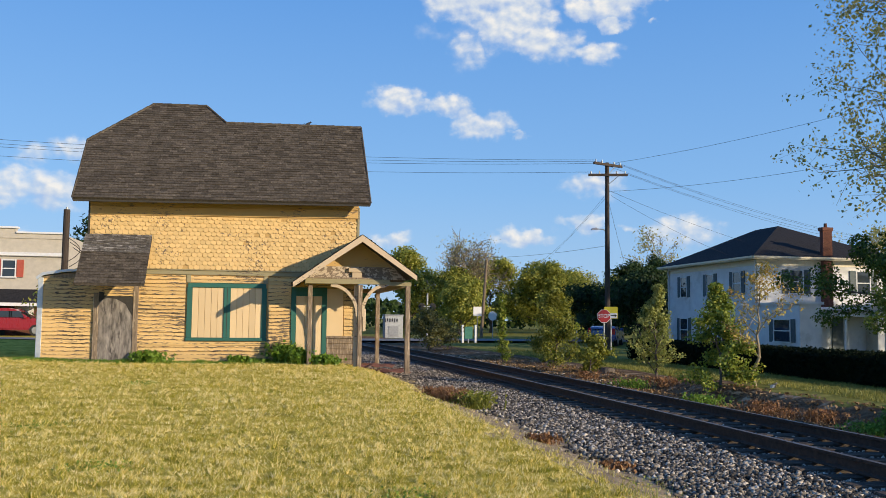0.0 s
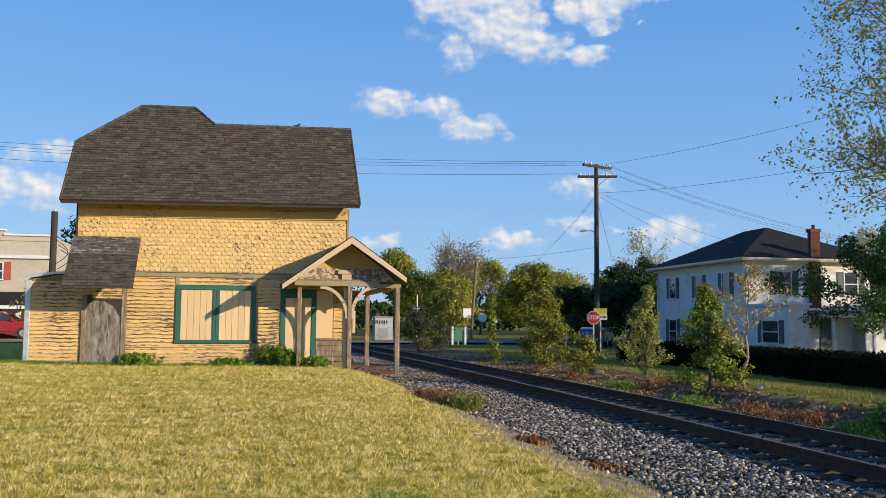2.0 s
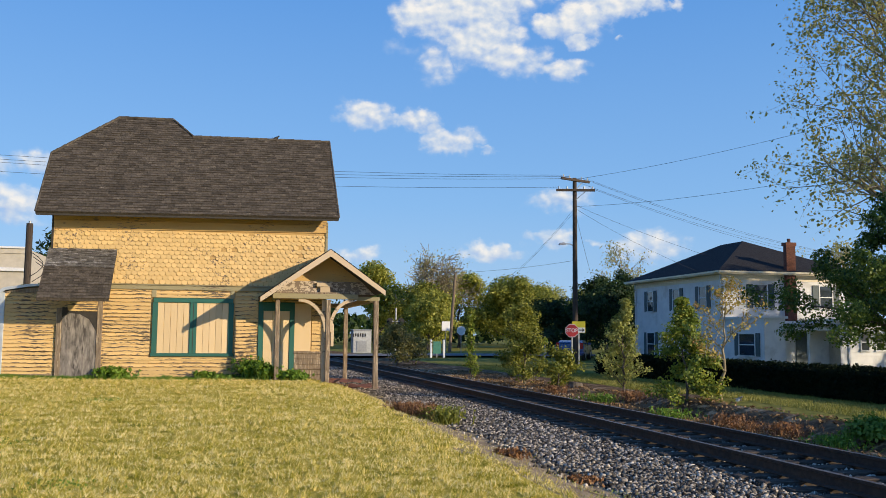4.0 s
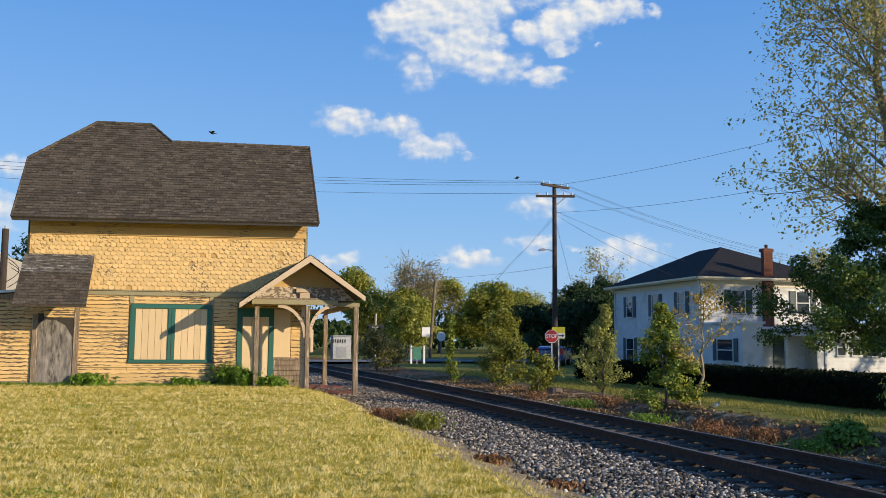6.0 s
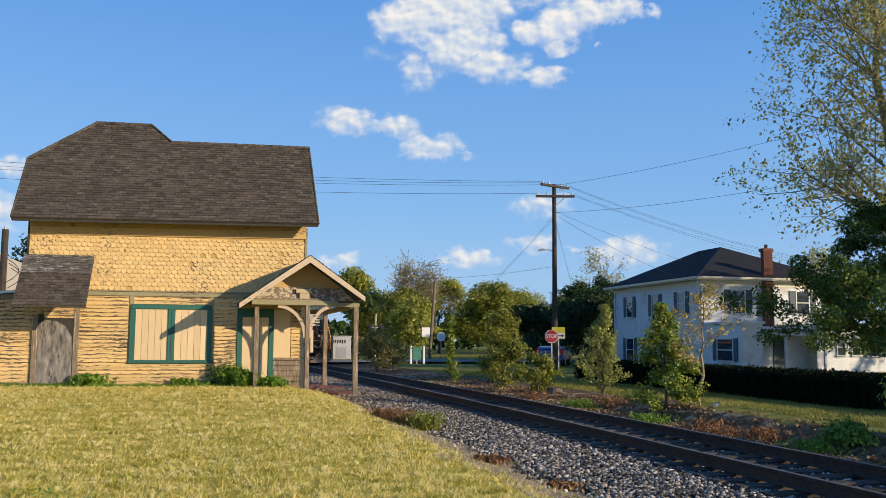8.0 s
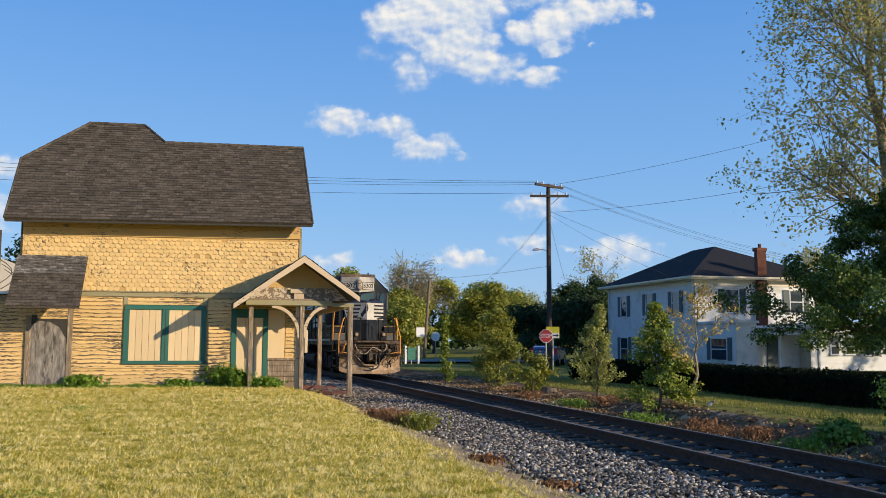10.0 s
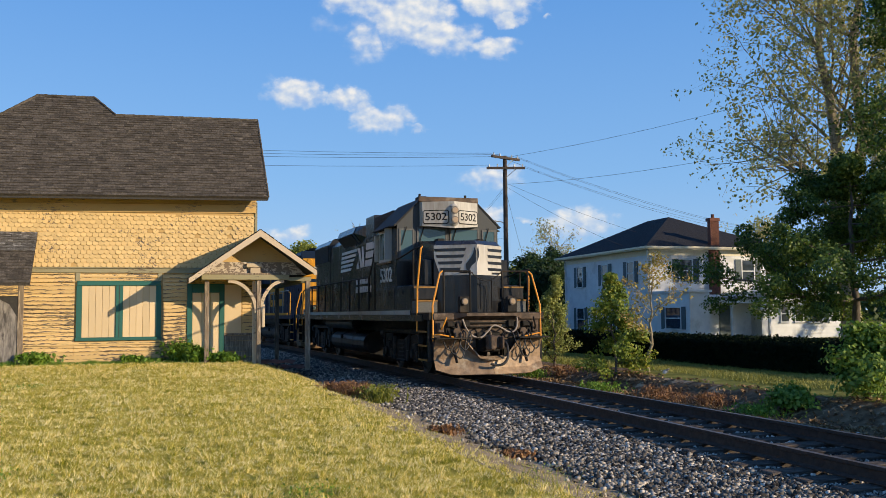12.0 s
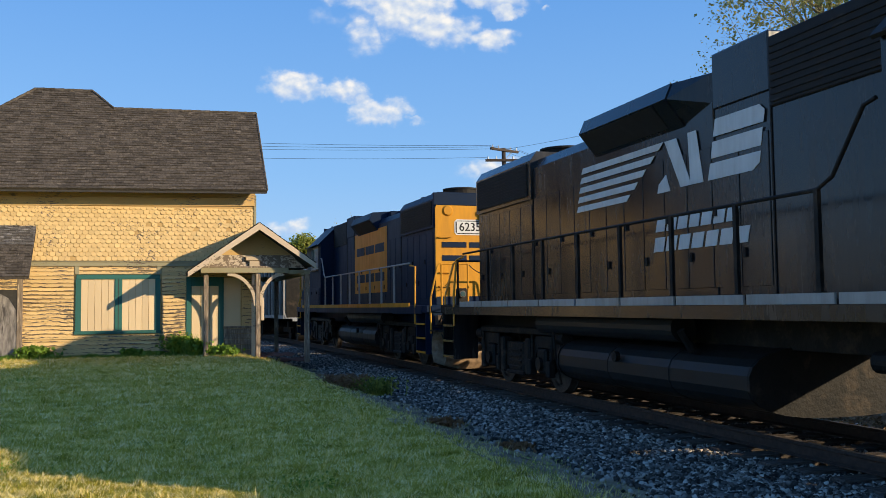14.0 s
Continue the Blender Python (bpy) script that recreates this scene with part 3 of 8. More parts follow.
        part("board", boxes((x0 + 0.004, x1 - 0.004, FACE - 0.028, FACE, 0.25, 2.20), bevel=0.005), M["cream"], dr)
    sd = part("sidelight", boxes((1.75, 2.22, FACE - 0.025, FACE, 1.06, 2.42), bevel=0.005), M["cream"], d, "cream board over the sidelight")
    part("sill", boxes((1.74, 2.60, FACE - 0.06, FACE, 0.99, 1.055), bevel=0.008), M["post"], sd)
    for i in range(5):
        part("board", boxes((1.75, 2.60, FACE - 0.03, FACE - 0.001 * i, 0.24 + i * 0.15, 0.24 + i * 0.15 + 0.142), bevel=0.008), M["post"], sd)
    build_depot_roof(d)
    build_lean_to(d)
    build_porch(d)


def build_depot_roof(d):
    xl, xr, xp, xp2, xn = -5.19, 2.90, -3.51, -1.92, -1.29
    r1, r2, rv = 3.40, 2.75, 1.93
    P = lambda x, r, back=0.0: Vector((x, EAVE_Y + r, EAVE_Z + r))
    t = 0.10
    # one watertight shell: front slope, clipped left gable, hipped step between the two ridges, back slopes
    y1, y2 = EAVE_Y + r1, EAVE_Y + r2
    b1, b2 = y1 + r1, y2 + r2
    z1, z2, zv = EAVE_Z + r1, EAVE_Z + r2, EAVE_Z + rv
    v = [(xl, EAVE_Y, EAVE_Z), (xr, EAVE_Y, EAVE_Z), (xr, y2, z2), (xn, y2, z2), (xp2, y1, z1), (xp, y1, z1), (xl, EAVE_Y + rv, zv),
         (xl, b1 - rv, zv), (xl, b1, EAVE_Z), (xn, b1, EAVE_Z), (xn, y2 + (b1 - b2), z2), (xn, b2, EAVE_Z), (xr, b2, EAVE_Z)]
    f = [(0, 1, 2, 3, 4, 5, 6), (6, 5, 7), (5, 4, 10, 9, 8, 7), (4, 3, 10), (3, 2, 12, 11), (10, 3, 11), (10, 11, 9)]
    bm = bmesh.new()
    vs = [bm.verts.new(q) for q in v]
    for q in f:
        try:
            bm.faces.new([vs[i] for i in q])
        except ValueError:
            pass
    bmesh.ops.recalc_face_normals(bm, faces=bm.faces)
    if sum(face.normal.z for face in bm.faces) < 0:
        bmesh.ops.reverse_faces(bm, faces=bm.faces)
    bmesh.ops.solidify(bm, geom=list(bm.faces), thickness=t)
    roof = part("roof", bm, M["roofing"], d, "steep brown shingle roof with a clipped gable")
    s2 = math.sqrt(2)
    shingle_patch("shingles", [(0, 0), (xr - xl, 0), (xr - xl, r2 * s2), (xn - xl, r2 * s2), (xp2 - xl, r1 * s2), (xp - xl, r1 * s2), (0, rv * s2)], (xl, EAVE_Y - 0.0, EAVE_Z + 0.002), (1, 0, 0), (0, 1, 1), M["roofing"], roof, tab=0.23, row=0.118, seed=8, proud=0.016, single=0)
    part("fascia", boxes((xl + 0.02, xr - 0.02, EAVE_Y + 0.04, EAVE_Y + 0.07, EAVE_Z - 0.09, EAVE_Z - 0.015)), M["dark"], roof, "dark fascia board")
    part("frieze_board", boxes((-4.83, 2.60, FACE - 0.045, FACE, EAVE_Z - 0.14, EAVE_Z + 0.1), (-4.83, 2.60, FACE - 0.04, FACE, EAVE_Z - 0.38, EAVE_Z - 0.146), bevel=0.005), M["soffit"], roof, "plain tan frieze boards under the eave")
    # caps along the ridges and hips, and strips along the rakes
    for name, a, b in (("ridge_cap", 5, 4), ("ridge_cap", 3, 2), ("hip_cap", 6, 5), ("hip_cap", 4, 3), ("rake_strip", 0, 6), ("rake_strip", 1, 2)):
        a, b = Vector(v[a]), Vector(v[b])
        n = max(2, round((b - a).length / 0.28))
        for i in range(n):
            p, q = a.lerp(b, i / n), a.lerp(b, (i + 1) / n)
            part(name, rod(bmesh.new(), p + Vector((0, 0, 0.010)), q + Vector((0, 0, 0.022)), 0.042 if name != "rake_strip" else 0.028, sides=6), M["roofing"], roof)
    # the old frame has settled: the whole roof rises a little towards the track
    hinge = Matrix.Translation((xl, EAVE_Y, EAVE_Z))
    roof.matrix_basis = hinge @ pose(0, 0, 0, 0, -0.9, 0) @ hinge.inverted()
    # gable fillings
    bm = prism(bmesh.new(), [(FACE, 4.9), (b2 - 0.55, 4.9), (y2, z2 - 0.2)], 2.5, 2.62, "x")
    part("gable", bm, M["scale"], roof)
    bm = prism(bmesh.new(), [(FACE, 4.9), (b1 - 0.55, 4.9), (b1 - rv, zv - 0.15), (EAVE_Y + rv, zv - 0.15)], -4.84, -4.72, "x")
    part("gable", bm, M["scale"], roof)


def build_lean_to(d):
    a = part("annex", boxes((-6.02, -4.85, FACE + 0.002, FACE + 0.12, 0.05, 2.60), (-6.02, -5.9, FACE + 0.12, 30.5, 0.05, 2.55), (-5.9, -4.86, 30.38, 30.5, 0.05, 2.55)), M["clap"], d, "low lean-to annex with peeling clapboard")
    clapboards("siding", [(-5.97, -4.66, 0.395, 2.62)], FACE - 0.004, M["clap"], a, seed=9)
    part("skirting_board", boxes((-5.97, -4.62, FACE - 0.03, FACE, 0.1, 0.42)), M["post"], a)
    part("flashing", boxes((-6.10, -5.96, FACE - 0.05, FACE + 0.06, 0.2, 2.60), bevel=0.01), M["flashing"], a, "pale metal corner strip")
    bm = prism(bmesh.new(), [(-6.12, 2.54), (-5.95, 2.66), (-5.4, 2.76), (-4.86, 2.80), (-4.86, 2.86), (-5.4, 2.83), (-5.98, 2.74), (-6.16, 2.60)], FACE - 0.1, 30.6)
    part("annex_roof", bm, M["flashing"], a, "pale rounded sheet-metal roof")
    bm = prism(bmesh.new(), [(-5.96, 2.58), (-4.86, 2.58), (-4.86, 2.78), (-5.4, 2.73), (-5.94, 2.63)], FACE - 0.03, FACE)
    part("board", bm, M["post"], a)
    # plywood over the side door, under a little shingled hood
    door = part("side_door", boxes((-4.50, -3.60, FACE - 0.07, FACE - 0.04, 0.22, 2.06), bevel=0.004), M["grey_wood"], d, "grey weathered plywood door")
    part("door_frame", boxes((-4.64, -4.50, FACE - 0.09, FACE, 0.2, 2.2), (-3.60, -3.46, FACE - 0.09, FACE, 0.2, 2.4), bevel=0.008), M["post"], door)
    bm = prism(bmesh.new(), [(-4.5, 1.95), (-4.3, 2.06), (-4.05, 2.04), (-3.8, 1.9), (-3.6, 1.55), (-3.6, 2.22), (-4.5, 2.22)], FACE - 0.075, FACE - 0.045)
    part("header", bm, M["dark"], door)
    part("lintel", boxes((-4.36, -3.60, FACE - 0.10, FACE - 0.076, 2.12, 2.38), bevel=0.004), M["clap"], door)
    p, zt, zb = 1.32, 3.84, 2.42
    hood = part("hood", prism(bmesh.new(), [(FACE, zt), (FACE - p, zb), (FACE - p, zb - 0.06), (FACE, zt - 0.09)], -4.93, -3.16, "x"), M["roofing"], d, "small brown shingled hood over the side door")
    ln = math.hypot(p, zt - zb)
    for name, a, b, mat, seed in (("shingles", 0.0, 0.62, "roofing", 12), ("faded_shingles", 0.62, 1.0, "roofing_faded", 13)):
        shingle_patch(name, [(0, a * ln), (1.77, a * ln), (1.77, b * ln), (0, b * ln)], (-4.93, FACE - p, zb + 0.002), (1, 0, 0), (0, p, zt - zb), M[mat], hood, tab=0.17, row=0.105, seed=seed)


def knee(bm, x, z_top, z_bot, reach, y, thick=0.075, width=0.09):
    """A curved brace from a post up to the beam."""
    n = 9
    pts = []
    for i in range(n):
        q = i / (n - 1) * math.pi / 2
        pts.append((x + reach * (1 - math.cos(q)), z_bot + (z_top - z_bot) * math.sin(q)))
    inner, outer = [], []
    for i, (a, b) in enumerate(pts):
        (a0, b0), (a1, b1) = pts[max(i - 1, 0)], pts[min(i + 1, n - 1)]
        ln = math.hypot(a1 - a0, b1 - b0)
        nx, nz = -(b1 - b0) / ln * width / 2, (a1 - a0) / ln * width / 2
        inner.append((a + nx, b + nz)), outer.append((a - nx, b - nz))
    prism(bm, inner + outer[::-1], y - thick / 2, y + thick / 2)


def build_porch(d):
    yf, yp = 24.65, 25.30  # rake boards; posts and beam
    xl, zl, xc, zc, xr, zr = 0.717, 2.544, 2.562, 3.856, 4.08, 2.77
    p = part("porch", boxes((1.06, 3.41, yp - 0.08, yp + 0.08, 2.52, 2.66), (3.41, 4.02, yp - 0.04, yp + 0.12, 2.49, 2.60), (1.08, 1.22, yp, FACE, 2.52, 2.64), (3.74, 3.90, yp, 31.3, 2.45, 2.60), (2.5, 3.8, 31.15, 31.3, 2.45, 2.6), bevel=0.008), M["trim"], d, "gabled open porch on weathered posts")
    t = 0.07
    for name, a, az, b, bz, y1 in (("roof_slope", xl, zl, xc, zc, FACE), ("roof_slope", xr, zr, xc, zc, 31.4)):
        s = part(name, prism(bmesh.new(), [(a, az), (b, bz), (b, bz - t), (a, az - t)], yf, y1), M["roofing"], p)
        ln = math.hypot(b - a, bz - az)
        if a < b:
            shingle_patch("shingles", [(0, 0), (y1 - yf, 0), (y1 - yf, ln), (0, ln)], (a, y1, az + 0.002), (0, -1, 0), (b - a, 0, bz - az), M["roofing"], s, tab=0.3, row=0.13, seed=21)
        else:
            shingle_patch("shingles", [(0, 0), (y1 - yf, 0), (y1 - yf, ln), (0, ln)], (a, yf, az + 0.002), (0, 1, 0), (b - a, 0, bz - az), M["roofing"], s, tab=0.3, row=0.13, seed=22)
    for a, az, b, bz in ((xl, zl, xc, zc), (xr, zr, xc, zc)):
        part("rake_board", prism(bmesh.new(), [(a, az - 0.015), (b, bz - 0.015), (b, bz - 0.20), (a, az - 0.15)], yf - 0.02, yf + 0.02), M["rake"], p, "weathered cream rake board")
    # the gable's filling: shingled peak over split boards
    part("gable", prism(bmesh.new(), [(1.28, 3.0), (3.68, 3.0), (xc, zc - 0.12)], yp + 0.10, yp + 0.15), M["soffit"], p)
    part("gable_board", prism(bmesh.new(), [(1.12, 2.66), (3.88, 2.66), (3.52, 3.01), (1.46, 3.01)], yp + 0.03, yp + 0.07), M["gable_wood"], p, "split weathered board")
    part("gable_board", boxes((2.25, 2.66, yp - 0.06, yp + 0.02, 2.86, 2.97), (2.35, 2.62, yp - 0.05, yp + 0.02, 2.66, 2.85), bevel=0.006), M["rake"], p)
    part("gable_board", boxes((1.1, 3.2, yp - 0.065, yp - 0.02, 2.66, 2.705), bevel=0.006), M["post"], p)
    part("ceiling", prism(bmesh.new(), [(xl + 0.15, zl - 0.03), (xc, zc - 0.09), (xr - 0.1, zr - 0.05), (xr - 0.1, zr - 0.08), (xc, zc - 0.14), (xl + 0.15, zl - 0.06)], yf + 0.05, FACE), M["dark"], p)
    for x, y, z in ((1.21, yp + 0.1, 0.18), (2.584, yp, 0.1), (3.93, yp + 0.03, 0.05), (3.80, 31.2, -0.1)):
        w = 0.062 if x < 3 else 0.068
        part("post", boxes((x - w, x + w, y - w, y + w, z, 2.50), bevel=0.012), M["post"], p)
        if y < 25 and x > 3:
            part("post_foot", boxes((x - 0.11, x + 0.11, y - 0.11, y + 0.11, z, 0.62), bevel=0.03), M["post"], p)
    for x, reach in ((2.52, -0.75), (2.64, 0.63)):
        bm = bmesh.new()
        knee(bm, x, 2.49, 1.62, reach, yp)
        part("brace", bm, M["rake"], p, "curved wooden knee brace")
    part("post", boxes((2.43, 2.54, yp + 0.1, yp + 0.2, 0.15, 2.5), bevel=0.01), M["rake"], p)
    part("splat", boxes((2.66, 2.75, yp - 0.03, yp + 0.03, 1.22, 1.85), bevel=0.015), M["rake"], p)


build_depot()


# ---- the train ----
def painted(name, colour, dirt, rough=0.38, dust=0.5, coat=0.25, spec=0.5):
    """Railway paint under road dust, with faint rain streaks."""
    m = bpy.data.materials.new(name)
    m.use_nodes = True
    t = m.node_tree
    b = t.nodes["Principled BSDF"]
    co = t.nodes.new("ShaderNodeTexCoord").outputs["Object"]
    streak = noise_of(t, scaled(t, co, 3, 3, 0.35), 3, 5, 0.6)
    cloud = noise_of(t, co, 1.1, 4, 0.6)
    f = ramp(t, calc(t, "ADD", calc(t, "MULTIPLY", streak, 0.5), calc(t, "MULTIPLY", cloud, 0.5)), [(0.40, 0.0), (0.72, 1.0)])
    f = calc(t, "MULTIPLY", f, dust)
    feed(t, blend(t, f, colour, dirt), b.inputs["Base Color"])
    feed(t, calc(t, "ADD", rough, calc(t, "MULTIPLY", f, 0.38)), b.inputs["Roughness"])
    b.inputs["Coat Weight"].default_value, b.inputs["Coat Roughness"].default_value, b.inputs["Specular IOR Level"].default_value = coat, 0.18, spec
    bp = t.nodes.new("ShaderNodeBump")
    bp.inputs["Strength"].default_value, bp.inputs["Distance"].default_value = 0.16, 0.02
    feed(t, noise_of(t, co, 1.8, 2), bp.inputs["Height"]), feed(t, bp.outputs[0], b.inputs["Normal"])
    return m


def glowing(name, colour, strength):
    m = bpy.data.materials.new(name)
    m.use_nodes = True
    b = m.node_tree.nodes["Principled BSDF"]
    b.inputs["Base Color"].default_value, b.inputs["Emission Color"].default_value = (*colour, 1), (*colour, 1)
    b.inputs["Emission Strength"].default_value, b.inputs["Roughness"].default_value = strength, 0.2
    return m


def glazed(name, tint=(0.05, 0.07, 0.08), rough=0.04):
    m = bpy.data.materials.new(name)
    m.use_nodes = True
    b = m.node_tree.nodes["Principled BSDF"]
    b.inputs["Base Color"].default_value, b.inputs["Roughness"].default_value = (*tint, 1), rough
    b.inputs["Specular IOR Level"].default_value, b.inputs["Coat Weight"].default_value = 0.5, 0.35
    b.inputs["Coat IOR"].default_value = 1.5
    return m


M["black"] = painted("black_engine_paint", (0.012, 0.013, 0.016), (0.072, 0.060, 0.047), 0.17, 0.48, 0.0, 0.46)
M["black_dull"] = painted("sooty_black_roof_paint", (0.012, 0.012, 0.013), (0.030, 0.026, 0.022), 0.75, 0.6, 0.0)
M["blue"] = painted("dark_blue_engine_paint", (0.004, 0.016, 0.044), (0.016, 0.018, 0.024), 0.42, 0.35, 0.0, 0.10)
M["gold"] = painted("golden_yellow_paint", (0.60, 0.27, 0.02), (0.20, 0.11, 0.04), 0.5, 0.5, 0.0, 0.15)
M["nose_white"] = painted("dirty_white_paint", (0.52, 0.49, 0.44), (0.20, 0.165, 0.125), 0.5, 0.85, 0.0)
M["pale"] = painted("dusty_pale_paint", (0.36, 0.35, 0.32), (0.20, 0.17, 0.13), 0.5, 0.8)
M["letter"] = painted("white_lettering", (0.66, 0.66, 0.64), (0.30, 0.28, 0.25), 0.5, 0.5)
M["orange"] = painted("orange_handrail_paint", (0.80, 0.30, 0.02), (0.5, 0.22, 0.04), 0.45, 0.4)
M["under"] = material("greasy_running_gear", ((0.005, 0.0045, 0.004), (0.016, 0.013, 0.010)), 0.65, 0.0, grain=6, bump=0.4, bump_scale=18, spots=(0.045, 0.032, 0.021), spot_scale=2.5, spec=0.25)
M["cab_grey"] = painted("faded_black_cab_front", (0.022, 0.026, 0.028), (0.060, 0.055, 0.048), 0.5, 0.55, 0.05)
M["step_yellow"] = painted("worn_yellow_step_edge", (0.34, 0.16, 0.02), (0.05, 0.035, 0.02), 0.6, 0.9, 0.0)
M["rusty"] = material("rusty_front_iron", ((0.035, 0.021, 0.013), (0.12, 0.075, 0.045)), 0.7, 0.1, grain=5, bump=0.4, bump_scale=14, spots=(0.20, 0.145, 0.10), spot_scale=2.4)
M["grating"] = material("worn_step_grating", ((0.05, 0.052, 0.052), (0.12, 0.12, 0.115)), 0.6, 0.3, grain=40, detail=2)
M["plow"] = material("scraped_plow_steel", ((0.13, 0.085, 0.050), (0.42, 0.28, 0.165)), 0.6, 0.15, grain=4, detail=7, bump=0.4, bump_scale=10, spots=(0.42, 0.33, 0.23), spot_scale=1.7)
M["grille"] = material("black_radiator_grille", ((0.006, 0.006, 0.007), (0.014, 0.014, 0.015)), 0.8)
M["wheel"] = material("worn_steel_wheel", ((0.05, 0.04, 0.035), (0.14, 0.12, 0.10)), 0.5, 0.6, grain=6)
M["hose"] = material("pale_rubber_hose", ((0.25, 0.20, 0.16), (0.36, 0.30, 0.25)), 0.7)
M["black_hose"] = material("black_rubber_hose", ((0.012, 0.012, 0.012), (0.03, 0.028, 0.026)), 0.6)
M["engine_glass"] = glazed("dark_cab_glass", (0.055, 0.10, 0.105), 0.03)
M["lamp_lit"] = glowing("lit_lamp_lens", (0.30, 0.21, 0.13), 0.30)
M["lamp_rim"] = material("lamp_housing", ((0.10, 0.085, 0.07), (0.20, 0.17, 0.14)), 0.4, 0.5)
M["rubber"] = material("grey_window_rubber", ((0.05, 0.05, 0.05), (0.10, 0.10, 0.095)), 0.6)
M["silver"] = material("aluminium_frame", ((0.42, 0.40, 0.36), (0.58, 0.55, 0.50)), 0.4, 0.6)
M["tank"] = painted("dusty_black_tank", (0.012, 0.012, 0.012), (0.050, 0.042, 0.034), 0.42, 0.6, 0.0, 0.3)


def writing(text, size, mat, parent, m, label="", stretch=1.0, depth=0.004):
    """Letters in the built-in font as a mesh, standing in the plane of m, read along its x axis."""
    cu = bpy.data.curves.new("number", "FONT")
    cu.body, cu.size, cu.extrude, cu.align_x, cu.align_y, cu.offset = text, size, depth, "CENTER", "CENTER", 0.012 * size
    tmp = bpy.data.objects.new("number", cu)
    me = bpy.data.meshes.new_from_object(tmp)
    bpy.data.objects.remove(tmp)
    me.transform(Matrix.Diagonal((stretch, 1, 1, 1)))
    me.materials.clear()
    me.materials.append(mat)
    ob = new("number", me)
    ob.parent, ob.matrix_basis = parent, m
    if label:
        tagged(ob, label)
    return ob


def plane_at(origin, right, up):
    r, u = Vector(right).normalized(), Vector(up).normalized()
    n = r.cross(u)
    return Matrix(((r.x, u.x, n.x, origin[0]), (r.y, u.y, n.y, origin[1]), (r.z, u.z, n.z, origin[2]), (0, 0, 0, 1)))


def slab(outline, m, mat, name, parent, thick=0.006, label=""):
    """A flat painted shape of some thickness, in the plane of m."""
    bm = prism(bmesh.new(), outline, 0.0, thick, "z")
    bmesh.ops.transform(bm, matrix=m, verts=bm.verts)
    return part(name, bm, mat, parent, label)


def bar(outline_width, outline_height, cx, cy, slant=0.0):
    w, h = outline_width / 2, outline_height / 2
    return [(cx - w - slant, cy - h), (cx + w - slant, cy - h), (cx + w + slant, cy + h), (cx - w + slant, cy + h)]


def lamp(parent, at, way, r, mat=None):
    """A round lamp: a housing with a lens."""
    a, w = Vector(at), Vector(way).normalized()
    bm = bmesh.new()
    rod(bm, a - w * 0.10, a + w * 0.02, r * 1.25, sides=20)
    h = part("lamp", bm, M["lamp_rim"], parent, smooth=False)
    bm = bmesh.new()
    rod(bm, a + w * 0.02, a + w * 0.035, r, r * 0.85, sides=20)
    part("lens", bm, mat or M["lamp_lit"], h)
    return h


